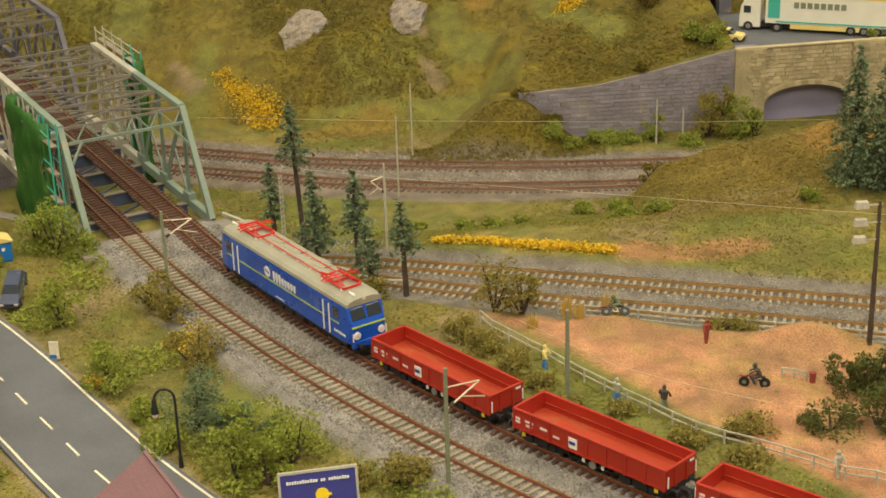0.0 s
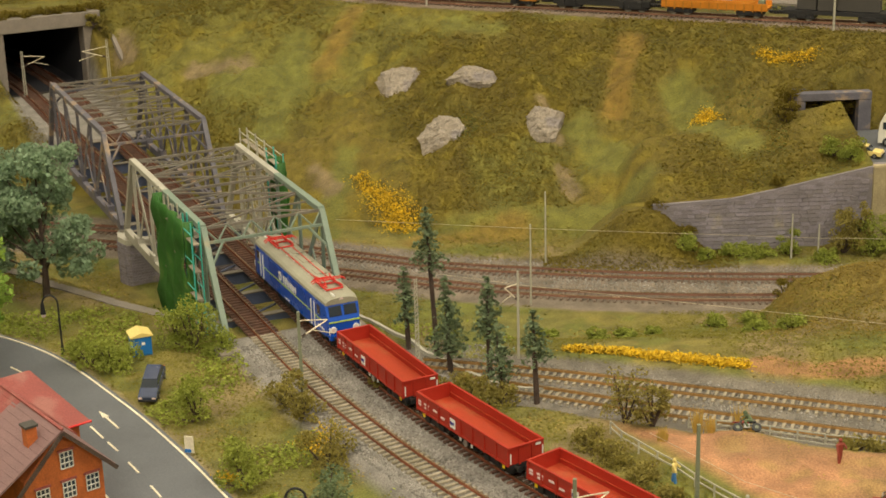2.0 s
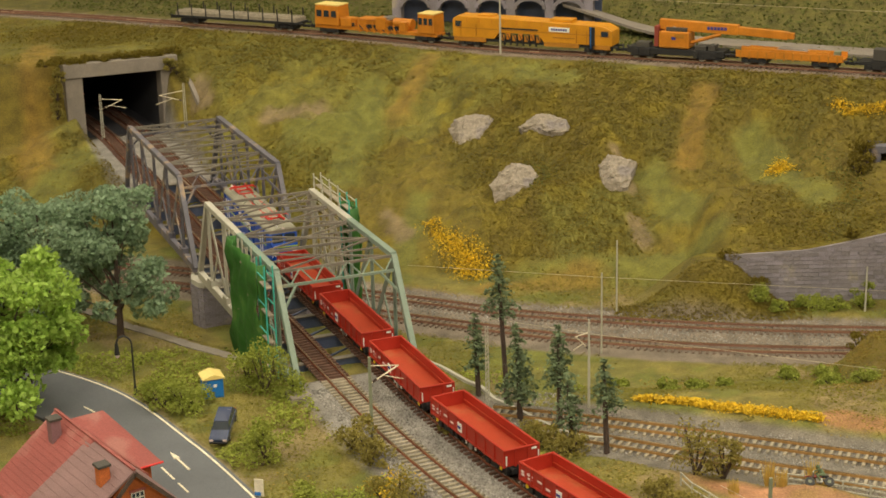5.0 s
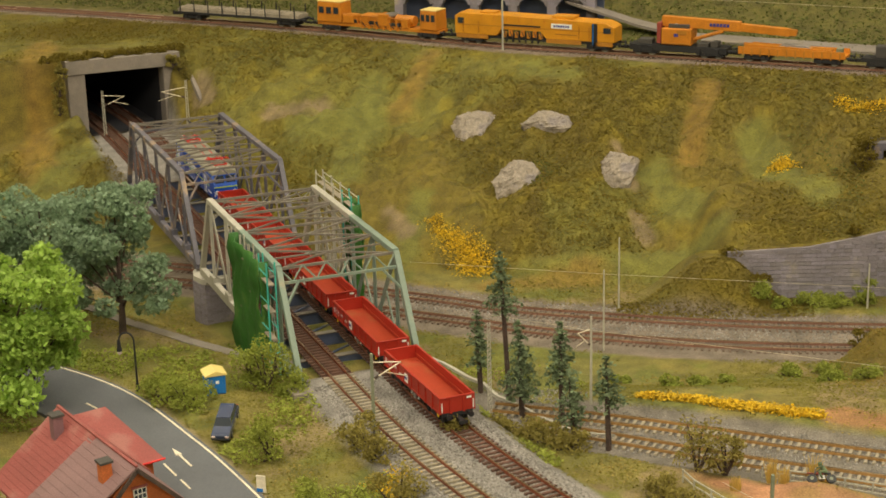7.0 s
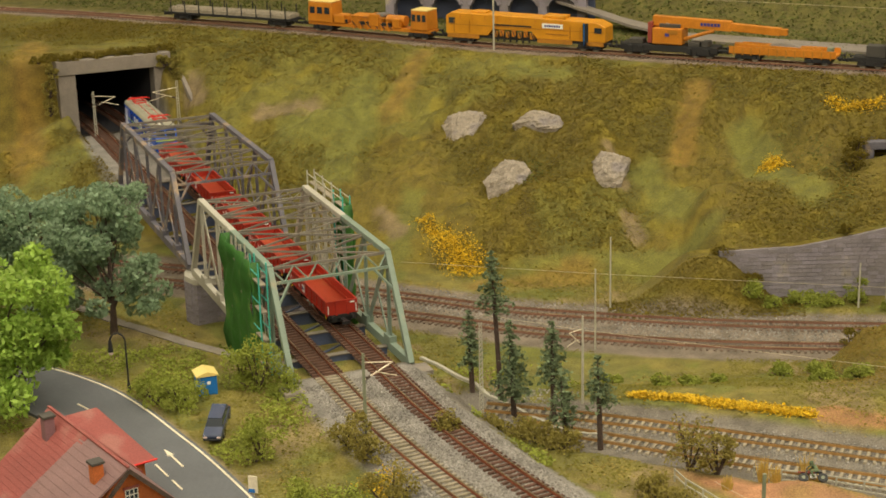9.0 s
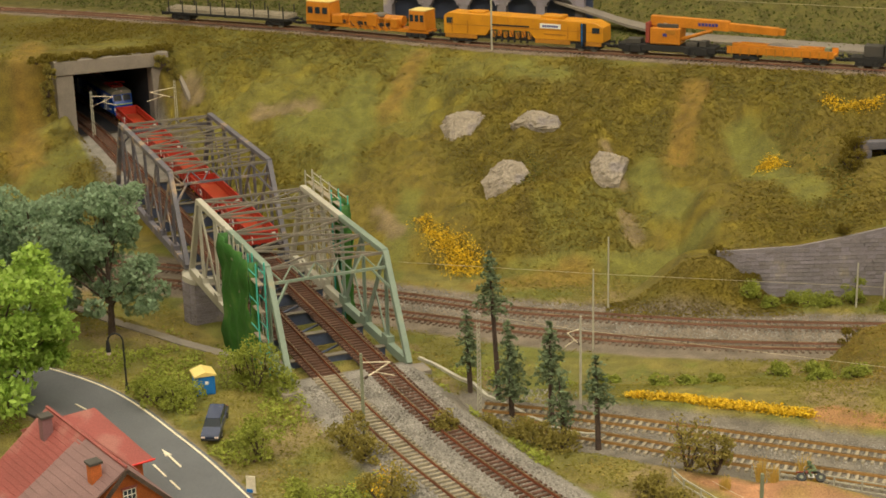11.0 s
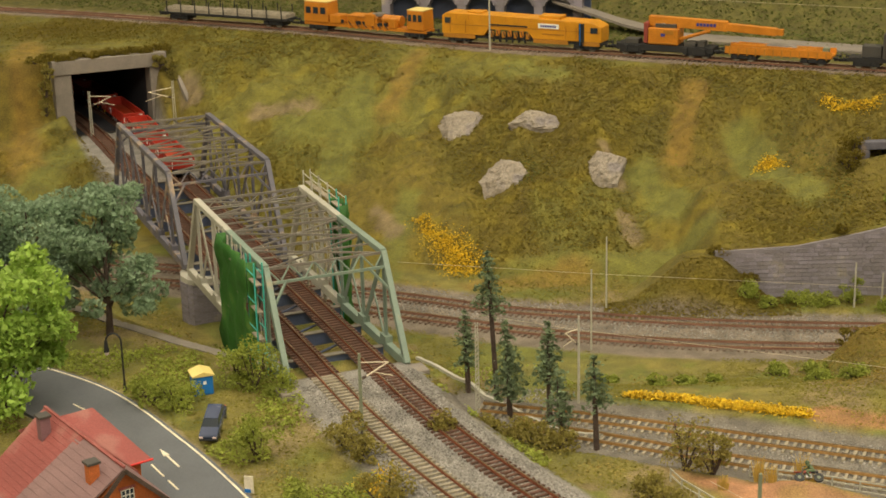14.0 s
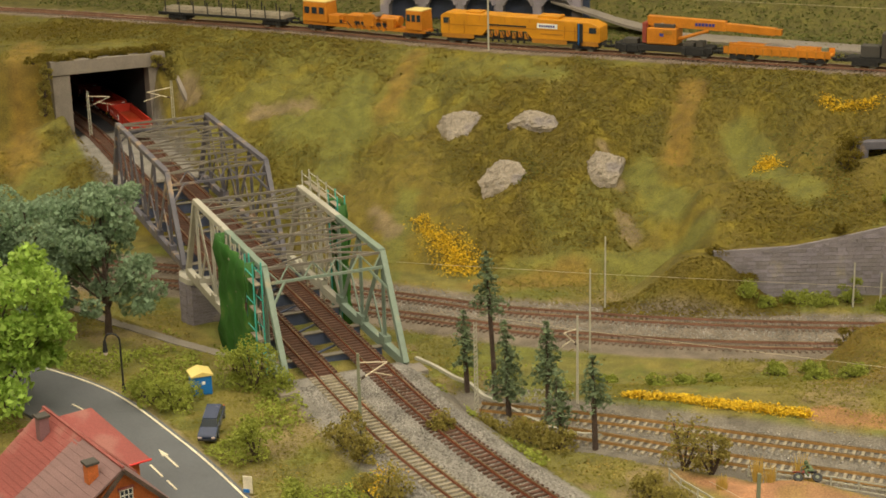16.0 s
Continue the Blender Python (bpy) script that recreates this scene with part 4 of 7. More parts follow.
def locomotive():
    """Six-axle electric locomotive, its origin on the rail head at its middle; x towards the tunnel."""
    t = thing("locomotive", "blue electric locomotive with beige roof and red pantographs", "locomotive")
    half, w = 0.1035, 0.0172
    z0, z1 = 0.0115, 0.0415

    def ring(x, wide, zlo, zhi):
        return [(x, -w * wide, zlo), (x, w * wide, zlo), (x, w * wide, zhi), (x, -w * wide, zhi)]
    body = Mb().loft([ring(-half, 0.84, z0 + 0.002, 0.0265), ring(-half + 0.0015, 0.88, z0, 0.030), ring(-half + 0.006, 0.93, z0, z1 - 0.0005), ring(-half + 0.014, 1, z0, z1), ring(half - 0.014, 1, z0, z1), ring(half - 0.006, 0.93, z0, z1 - 0.0005), ring(half - 0.0015, 0.88, z0, 0.030), ring(half, 0.84, z0 + 0.002, 0.0265)])
    part("body", body, M_BLUE, t, bevel=0.0007)
    # rounded roof
    rings = []
    for x, k, dz in ((-half + 0.005, 0.90, -0.0012), (-half + 0.012, 0.98, 0), (-half + 0.022, 1, 0), (half - 0.022, 1, 0), (half - 0.012, 0.98, 0), (half - 0.005, 0.90, -0.0012)):
        rings.append([(x, w * k * c, z1 + 0.0003 + dz + h) for c, h in ((-1.0, 0), (-0.97, 0.0022), (-0.82, 0.0042), (-0.5, 0.0055), (0, 0.0060), (0.5, 0.0055), (0.82, 0.0042), (0.97, 0.0022), (1.0, 0))])
    part("roof", Mb().loft(rings), M_ROOF, t, "beige grey roof", smooth=False)
    part("roof_walk", Mb().box(0, 0, z1 + 0.0058, 0.12, 0.006, 0.0008), M_ROOF, t)
    for x, l in ((-0.028, 0.016), (0.012, 0.022), (0.034, 0.010)):
        part("roof_hatch", Mb().box(x, -0.005, z1 + 0.005, l, 0.010, 0.0022), M_ROOF, t, bevel=0.0004)
    for y in (-0.0055, 0.0055):
        part("roof_conduit", Mb().tube((-0.05, y, z1 + 0.0078), (0.05, y, z1 + 0.0078), 0.0005, n=6), M_PANTO, t)
        for i in range(6):
            x = -0.05 + i * 0.02
            part("roof_insulator", Mb().tube((x, y, z1 + 0.005), (x, y, z1 + 0.0078), 0.001, 0.0007), M_WHITE, t)
    pantograph(t, -0.066)
    pantograph(t, 0.066)
    for side in (-1, 1):
        yy = side * (w + 0.0001)
        part("stripe", Mb().box(0, yy, 0.0248, 2 * half - 0.030, 0.0003, 0.0010), M_LIME, t, "lime stripe")
        for x in (-0.072, 0.072):
            for k in (-0.0042, 0.0042):
                part("door_handrail", Mb().tube((x + k, side * (w + 0.0011), 0.0140), (x + k, side * (w + 0.0011), 0.0385), 0.0006, n=6), M_WHITE, t, "white handrail")
            part("door", Mb().box(x, yy, 0.0130, 0.0066, 0.0004, 0.0262), M_BLUE, t)
        for x in (-0.0845, 0.0845):
            part("cab_side_window", Mb().box(x, yy, 0.0290, 0.0085, 0.0005, 0.0085), M_GLASS, t, bevel=0.0002)
        # round emblem and bars standing for the owner's lettering
        part("emblem", Mb().tube((0.020, yy, 0.0318), (0.020, yy + side * 0.0003, 0.0318), 0.0047, n=20), M_WHITE, t, "white round emblem")
        part("emblem_wave", Mb().beam((0.0165, yy + side * 0.0003, 0.0312), (0.0235, yy + side * 0.0003, 0.0326), 0.0004, 0.0014, (0, 0, 1)), M_BLUE, t)
        for i in range(8):
            xx = 0.0095 - i * 0.0046
            part("letter_bar", Mb().box(xx, yy, 0.0285, 0.0031, 0.0003, 0.0068 if i < 3 else 0.0050), M_WHITE, t, "white lettering bar")
            part("small_letter_bar", Mb().box(xx, yy, 0.0268, 0.0020, 0.0003, 0.0012), M_WHITE, t)
        for i in range(7):
            part("number_bar", Mb().box(-0.082 - i * 0.0024, yy, 0.0170, 0.0015, 0.0003, 0.0020), M_WHITE, t, "white number bar")
        for i in range(5):
            part("data_bar", Mb().box(0.008 - i * 0.0028, yy, 0.0135, 0.0017, 0.0003, 0.0010), M_WHITE, t)
        for i in range(6):
            part("side_grille", Mb().box(-0.045 + i * 0.018, yy, 0.0362, 0.0125, 0.0006, 0.0034), M_BLUE, t)
        part("sill", Mb().box(0, side * (w - 0.0008), 0.0102, 0.196, 0.0012, 0.0014), M_BLACK, t)
        for i in range(4):
            part("equipment_box", Mb().box(-0.024 + i * 0.016, side * 0.0125, 0.0042, 0.013, 0.006, 0.0070), M_BLACK, t, bevel=0.0003)
    for sgn in (-1, 1):
        xe = sgn * half
        tilt = Matrix.Translation((sgn * (half - 0.0017), 0, 0.0300)) @ Matrix.Rotation(sgn * radians(-21), 4, "Y")
        for y in (-0.0072, 0.0072):
            part("windscreen", Mb().box(0, y, 0.0005, 0.0012, 0.0124, 0.0094, tilt, 1, 0.96), M_GLASS, t, "reflecting windscreen", bevel=0.0003)
        part("front_stripe", Mb().box(xe - sgn * 0.0004, 0, 0.0252, 0.0020, 0.0294, 0.0012), M_LIME, t)
        for y in (-0.0108, 0.0108):
            part("headlight", Mb().tube((xe - sgn * 0.001, y, 0.0188), (xe + sgn * 0.0008, y, 0.0188), 0.0030, n=16), M_WHITE, t, "round headlight with white rim")
            part("headlight_lens", Mb().tube((xe, y, 0.0188), (xe + sgn * 0.0011, y, 0.0188), 0.0019, n=14), M_LAMPGLASS, t)
            part("front_handrail", Mb().tube((xe + sgn * 0.001, y * 1.36, 0.0150), (xe + sgn * 0.001, y * 1.36, 0.0215), 0.0005, n=6), M_WHITE, t)
        part("top_light", Mb().tube((sgn * (half - 0.010), 0, z1 + 0.0035), (sgn * (half - 0.005), 0, z1 + 0.0030), 0.0021, n=14), M_LAMPGLASS, t, "small roof headlight")
        part("horn", Mb().tube((sgn * (half - 0.016), 0.006, z1 + 0.0065), (sgn * (half - 0.008), 0.006, z1 + 0.0065), 0.0006, 0.0012), M_WHITE, t)
        part("buffer_beam", Mb().box(xe - sgn * 0.001, 0, 0.0088, 0.004, 0.0290, 0.0052), M_BLUE, t, bevel=0.0004)
        part("snow_plough", Mb().box(xe - sgn * 0.003, 0, 0.0030, 0.003, 0.0260, 0.0060), M_BLACK, t, bevel=0.0003)
        buffers(t, xe + sgn * 0.001, sgn, 0.0115)
        bogie(t, sgn * 0.060, 0.042)
    return t


W_LEN, W_WID, W_TOP = 0.1285, 0.0158, 0.0268


def wagon(m=None):
    """Low open goods wagon; x towards the tunnel."""
    t = thing("goods_wagon", "empty red open goods wagon with black underframe", "goods wagon", group="wagons of the train")
    h, w, zf, zt = W_LEN / 2, W_WID, 0.0128, W_TOP
    part("floor", Mb().box(0, 0, zf, 2 * h - 0.002, 2 * w - 0.002, 0.0022), M_RED_IN, t, "worn orange-red floor")
    for side in (-1, 1):
        wall = part("side_wall", Mb().box(0, side * (w - 0.0006), zf - 0.0006, 2 * h, 0.0012, zt - zf), M_RED, t, bevel=0.0003)
        part("top_rail", Mb().box(0, side * (w - 0.0004), zt - 0.0012, 2 * h + 0.001, 0.0021, 0.0015), M_RED, wall, bevel=0.0003)
        part("bottom_rail", Mb().box(0, side * w, zf - 0.0008, 2 * h, 0.0014, 0.0016), M_RED, wall)
        for i in range(9):
            x = -h + 2 * h * i / 8
            x = min(max(x, -h + 0.001), h - 0.001)
            part("rib", Mb().box(x, side * (w + 0.0004), zf - 0.001, 0.0020, 0.0013, zt - zf, None, 0.7, 0.6), M_RED, wall)
        part("inner_ledge", Mb().box(0, side * (w - 0.0018), zf + 0.0064, 2 * h - 0.006, 0.0009, 0.0006), M_RED_IN, wall)
        yy = side * (w + 0.0002)
        part("emblem_plate", Mb().box(0.012, yy, zf + 0.0018, 0.0078, 0.0005, 0.0078), M_WHITE, t, "white square emblem plate")
        part("emblem_bar", Mb().box(0.012, yy + side * 0.0003, zf + 0.0046, 0.0052, 0.0004, 0.0024), M_SIGNBLUE, t)
        for x, l, z in ((0.026, 0.0055, 0.006), (0.037, 0.006, 0.008), (0.050, 0.007, 0.0085), (0.050, 0.0055, 0.0055), (0.060, 0.004, 0.0085), (0.060, 0.004, 0.006)):
            part("data_bar", Mb().box(x, yy, zf + z - 0.002, l, 0.0004, 0.0016), M_LAMPGLASS, t, "pale inscription bar")
        for x in (-0.056, 0.056):
            part("yellow_mark", Mb().box(x, side * 0.0145, 0.0072, 0.0030, 0.0010, 0.0030), M_YELLOW, t, "yellow mark", bevel=0.0004)
        part("solebar", Mb().box(0, side * 0.0118, 0.0092, 2 * h - 0.004, 0.0018, 0.0034), M_BLACK, t)
        part("handwheel", Mb().tube((-0.004, side * 0.0138, 0.0075), (-0.004, side * 0.0148, 0.0075), 0.0030, n=14), M_STEEL, t, "grey brake handwheel")
        for x in (-0.012, 0.004):
            part("brake_plate", Mb().box(x, side * 0.0140, 0.0066, 0.0022, 0.0006, 0.0030), M_WHITE, t)
        part("truss_rod", Mb().beam((-0.028, side * 0.011, 0.0092), (-0.018, side * 0.011, 0.0052), 0.001, 0.001).beam((-0.018, side * 0.011, 0.0052), (0.018, side * 0.011, 0.0052), 0.001, 0.001).beam((0.018, side * 0.011, 0.0052), (0.028, side * 0.011, 0.0092), 0.001, 0.001), M_BLACK, t)
    for sgn in (-1, 1):
        wall = part("end_wall", Mb().box(sgn * (h - 0.0006), 0, zf - 0.0006, 0.0012, 2 * w - 0.0024, zt - zf), M_RED, t, bevel=0.0003)
        part("end_rail", Mb().box(sgn * (h - 0.0003), 0, zt - 0.0012, 0.0020, 2 * w, 0.0015), M_RED, wall, bevel=0.0003)
        for y in (-0.006, 0.006):
            part("end_rib", Mb().box(sgn * (h + 0.0003), y, zf - 0.001, 0.0012, 0.0020, zt - zf - 0.001), M_RED, wall)
        part("buffer_beam", Mb().box(sgn * (h - 0.0010), 0, 0.0088, 0.003, 0.0285, 0.0038), M_BLACK, t)
        for y in (-0.0146, 0.0146):
            part("end_handrail", Mb().tube((sgn * (h + 0.0012), y, zf + 0.0015), (sgn * (h + 0.0012), y, zf + 0.0095), 0.0005, n=6), M_WHITE, t, "white handrail")
        part("end_plate", Mb().box(sgn * (h + 0.0005), -0.011, zf + 0.0105, 0.0005, 0.0045, 0.0016), M_WHITE, t)
        buffers(t, sgn * (h + 0.0004), sgn, 0.0108)
        bogie(t, sgn * 0.042, 0.0205)
    return t


LOCO = locomotive()
WAGONS = [wagon()]
WAGONS += [copy_thing(WAGONS[0], Matrix.Identity(4)) for _ in range(4)]


# ---- vegetation ----
def gz_many(x, y):
    i = np.clip(np.searchsorted(GX, x) - 1, 0, len(GX) - 2)
    j = np.clip(np.searchsorted(GY, y) - 1, 0, len(GY) - 2)
    a, b = (x - GX[i]) / (GX[i + 1] - GX[i]), (y - GY[j]) / (GY[j + 1] - GY[j])
    return (GZ[j, i] * (1 - a) + GZ[j, i + 1] * a) * (1 - b) + (GZ[j + 1, i] * (1 - a) + GZ[j + 1, i + 1] * a) * b


def leaf_mesh(name, c, size, mat, rng, flat=0.0, parent=None):
    """Small four-cornered leaves at the points c; flat turns them towards lying."""
    n = len(c)
    a = rng.normal(size=(n, 3))
    a[:, 2] *= 1 - flat
    a /= np.linalg.norm(a, axis=1)[:, None]
    b = rng.normal(size=(n, 3))
    b[:, 2] *= 1 - flat
    b -= a * (a * b).sum(1)[:, None]
    b /= np.linalg.norm(b, axis=1)[:, None]
    s = (size * rng.uniform(0.55, 1.35, n))[:, None]
    w = 0.55
    up = np.array([0, 0, 0.25])
    v = np.stack([c - a * s, c + b * s * w + up * s * 0.5, c + a * s, c - b * s * w - up * s * 0.5], 1).reshape(-1, 3)
    f = np.arange(4 * n).reshape(-1, 4)
    return raw(name, v.tolist(), f.tolist(), mat, parent)


def clump_points(rng, r, h, z0, n, lobes, spread=(0.22, 0.42)):
    """Points near the skin of several uneven lobes."""
    cs = []
    for _ in range(lobes):
        t, k, zz = rng.uniform(0, 6.28), math.sqrt(rng.uniform(0, 1)), rng.uniform(0.08, 0.93)
        taper = 1.0 - 0.55 * max(0.0, zz - 0.45)
        cs.append((r * 0.78 * k * taper * math.cos(t), r * 0.78 * k * taper * math.sin(t), z0 + (h - z0) * zz, rng.uniform(*spread) * r))
    out = []
    per = n // lobes
    for x, y, z, q in cs:
        d = rng.normal(size=(per, 3))
        d /= np.linalg.norm(d, axis=1)[:, None]
        d *= (q * rng.uniform(0.45, 1.1, per) ** 0.7)[:, None]
        out.append(np.array([x, y, z]) + d * np.array([1, 1, 0.8]))
    p = np.concatenate(out)
    p[:, 2] = np.maximum(p[:, 2], 0.001)
    return p, cs


def bush(x, y, r, h, mat, n, label, leaf=0.0022, seed=0, name="bush", group="shrubs", base=None):
    rng = np.random.default_rng(seed)
    t = thing(name, label, "shrub", pose(x, y, (gz(x, y) if base is None else base) - 0.001), group)
    p, cs = clump_points(rng, r, h, h * 0.05, n, 16)
    mb = Mb()
    for cx, cy, cz, q in cs[:7]:
        mb.tube((0, 0, -0.001), (cx, cy, cz), 0.0012, 0.0005, 5)
    part("stem", mb, M_BARK, t)
    leaf_mesh("crown", p, leaf, mat, rng, 0.2, t)
    return t


def tree(x, y, r, h, bare, mat, n, label, leaf=0.003, seed=0):
    rng = np.random.default_rng(seed)
    t = thing("tree", label, "tree", pose(x, y, gz(x, y) - 0.002), "broadleaf trees")
    p, cs = clump_points(rng, r, h, bare, n, 46, (0.14, 0.30))
    mb = Mb()
    mb.tube((0, 0, 0), (0.001, 0.001, bare), 0.0042, 0.0032, 9)
    mb.tube((0.001, 0.001, bare), (0.002, -0.001, h * 0.8), 0.0032, 0.0008, 8)
    part("trunk", mb, M_BARK, t)
    for cx, cy, cz, q in cs[:16]:
        part("limb", Mb().tube((0.001, 0, max(bare, cz - r * 0.7)), (cx, cy, cz), 0.0014, 0.0005, 5), M_BARK, t)
    leaf_mesh("crown", p, leaf, mat, rng, 0.2, t)
    return t


def pine(x, y, h, base, r, label, lean=0.0, seed=0, name="pine_tree", mat=None):
    """Conifer on a bare trunk: tiers of drooping branches set with needles."""
    rng = np.random.default_rng(seed)
    t = thing(name, label, "conifer", pose(x, y, gz(x, y) - 0.002, 0, lean), "conifers")
    part("trunk", Mb().tube((0, 0, 0), (0, 0, h * 0.6), 0.0026, 0.0020, 8).tube((0, 0, h * 0.6), (0, 0, h * 0.98), 0.0020, 0.0003, 7), M_BARK, t, "dark bare trunk")
    pts = []
    tiers = max(9, int((h - base) / 0.0042))
    for k in range(tiers):
        q = k / (tiers - 1)
        z = base + (h - base) * q
        rr = 1.22 * r * (1 - q) ** 0.75 * (0.65 + 0.5 * min(1, q * 6)) + 0.0015
        for b in range(9):
            a = rng.uniform(0, 6.28)
            L = rr * rng.uniform(0.65, 1.15)
            m = max(4, int(L / 0.0011))
            s = np.linspace(0.15, 1, m)
            j = rng.normal(scale=0.0009, size=(m, 3))
            pts.append(np.stack([math.cos(a) * L * s, math.sin(a) * L * s, z - 0.35 * L * s ** 1.6], 1) + j)
    leaf_mesh("crown", np.concatenate(pts), 0.0021, mat or M_PINE, rng, 0.55, t)
    return t


for i, (x, y, h, base, r, lean) in enumerate(((0.020, 1.419, 0.080, 0.030, 0.0115, -2), (0.046, 1.400, 0.146, 0.092, 0.0125, -3), (0.056, 1.367, 0.092, 0.024, 0.0150, -2), (0.090, 1.345, 0.098, 0.046, 0.0125, -1),
                                               (0.099, 1.305, 0.068, 0.026, 0.0125, -5), (0.126, 1.292, 0.086, 0.044, 0.0115, -2))):
    pine(x, y, h, base, r, "dark green pine on a bare dark trunk", lean, 40 + i)
for i, (x, y, h, r) in enumerate(((0.573, 1.445, 0.138, 0.024), (0.612, 1.462, 0.125, 0.026), (0.600, 1.425, 0.085, 0.022))):
    pine(x, y, h, 0.008, r, "dense dark green spruce on the slope", 0, 60 + i, "spruce_tree")

tree(-0.400, 1.385, 0.088, 0.162, 0.012, M_LEAF_L, 17000, "large bright green broadleaf tree beside the house", 0.0032, 1)
tree(-0.342, 1.590, 0.068, 0.160, 0.024, M_LEAF_T, 12000, "dark blue-green broadleaf tree by the bridge", 0.0027, 2)
tree(-0.430, 1.640, 0.080, 0.150, 0.020, M_LEAF_T, 11000, "dark blue-green broadleaf tree in the valley", 0.0027, 3)
tree(-0.520, 1.620, 0.080, 0.148, 0.020, M_LEAF_T, 9000, "dark blue-green broadleaf tree in the valley", 0.0027, 4)

BUSHES = (("bushy fresh green shrub beside the abutment", M_LEAF_O, ((-0.178, 1.430, 0.036, 0.046), (-0.196, 1.452, 0.020, 0.030), (-0.150, 1.410, 0.018, 0.022))),
          ("green shrub on the slope by the road", M_LEAF_O, ((-0.113, 1.160, 0.026, 0.042), (-0.160, 1.275, 0.024, 0.044), (-0.022, 1.004, 0.026, 0.050), (0.018, 1.018, 0.034, 0.044), (0.000, 0.990, 0.020, 0.036), (-0.245, 1.395, 0.028, 0.026), (-0.270, 1.405, 0.024, 0.022), (-0.090, 1.10, 0.018, 0.014), (-0.072, 1.05, 0.020, 0.016))),
          ("yellowish green shrub beside the track", M_LEAF_B, ((-0.049, 1.178, 0.026, 0.042), (-0.086, 1.285, 0.020, 0.030), (-0.072, 1.255, 0.020, 0.034), (-0.005, 1.312, 0.014, 0.014), (0.055, 1.322, 0.018, 0.018), (0.074, 1.300, 0.020, 0.022), (0.092, 1.285, 0.020, 0.020), (0.035, 1.340, 0.016, 0.014), (0.091, 0.972, 0.024, 0.020), (0.06, 0.985, 0.016, 0.014))),
          ("dark blue-green shrub beside the lamp", M_LEAF_D, ((-0.050, 1.073, 0.030, 0.046), (-0.022, 1.062, 0.022, 0.030), (0.006, 1.05, 0.018, 0.018))),
          ("airy olive shrub at the edge of the field", M_LEAF_B, ((0.192, 1.232, 0.024, 0.044), (0.214, 1.226, 0.020, 0.038), (0.365, 1.178, 0.016, 0.009), (0.385, 1.172, 0.016, 0.010))),
          ("dry olive-brown shrub along the field fence", M_LEAF_B, ((0.172, 1.165, 0.020, 0.018), (0.190, 1.130, 0.018, 0.015), (0.158, 1.190, 0.018, 0.014), (0.205, 1.100, 0.014, 0.010), (0.255, 1.045, 0.014, 0.009), (0.290, 1.000, 0.018, 0.011), (0.336, 1.004, 0.022, 0.012), (0.325, 0.965, 0.018, 0.009), (0.220, 1.060, 0.012, 0.010))),
          ("dark tangled shrub beside the earth field", M_LEAF_C, ((0.427, 1.056, 0.020, 0.024), (0.443, 1.045, 0.026, 0.044), (0.396, 1.002, 0.026, 0.020), (0.43, 1.0, 0.026, 0.03), (0.47, 1.03, 0.03, 0.05))),
          ("dark green shrub at the foot of the stone wall", M_LEAF_O, ((0.345, 1.776, 0.020, 0.014), (0.365, 1.772, 0.014, 0.010), (0.463, 1.778, 0.018, 0.032), (0.556, 1.772, 0.028, 0.046), (0.578, 1.765, 0.018, 0.032), (0.430, 1.775, 0.020, 0.012), (0.400, 1.778, 0.020, 0.012), (0.500, 1.755, 0.018, 0.012))),
          ("low green cushion on the meadow", M_LEAF_O, ((0.205, 1.495, 0.014, 0.010), (0.228, 1.470, 0.012, 0.008), (0.262, 1.505, 0.010, 0.007), (0.36, 1.49, 0.014, 0.009), (0.33, 1.545, 0.016, 0.011), (0.16, 1.54, 0.014, 0.006))),
          ("shrub above the stone wall", M_LEAF_O, ((0.735, 1.826, 0.014, 0.014), (0.770, 1.826, 0.016, 0.018), (0.545, 1.822, 0.018, 0.024), (0.528, 1.838, 0.020, 0.022))))
BUSHES += (("dry brown shrub against the stone wall", M_LEAF_B, ((0.526, 1.776, 0.026, 0.056), (0.540, 1.780, 0.020, 0.060))),
           ("dark mossy shrub on the mound", M_LEAF_M, ((0.418, 1.602, 0.015, 0.034), (0.446, 1.598, 0.022, 0.012), (0.470, 1.592, 0.022, 0.009), (0.505, 1.592, 0.022, 0.008))),
           ("mossy cushion beside the stone wall", M_LEAF_M, ((0.345, 1.790, 0.014, 0.007), (0.315, 1.808, 0.014, 0.006), (0.455, 1.806, 0.010, 0.010))),
           ("fresh green low shrub on the mound", M_LEAF_O, ((0.375, 1.560, 0.016, 0.012), (0.390, 1.470, 0.018, 0.012), (0.520, 1.415, 0.012, 0.014))))
seed = 100
BUSHES += (("mossy foliage round the road tunnel mouth", M_LEAF_M, ((0.500, 1.962, 0.020, 0.044), (0.512, 1.985, 0.018, 0.040), (0.535, 1.992, 0.018, 0.036), (0.560, 1.995, 0.018, 0.036), (0.585, 1.992, 0.018, 0.034), (0.492, 1.935, 0.018, 0.024))), ("mossy foliage hanging over the tunnel mouth", M_LEAF_M, tuple((bp(1.075 + 0.012 * (i % 2), -0.045 + 0.021 * i).x, bp(1.075 + 0.012 * (i % 2), -0.045 + 0.021 * i).y, 0.017, 0.007) for i in range(10))),)
for label, mat, spots in BUSHES:
    for x, y, r, h in spots:
        seed += 1
        bush(x, y, r, h, mat, int((200000 if "airy" in label else 560000) * r * (r + h)) + 900, label, 0.0014, seed, base=0.1125 if "over the tunnel" in label else None)


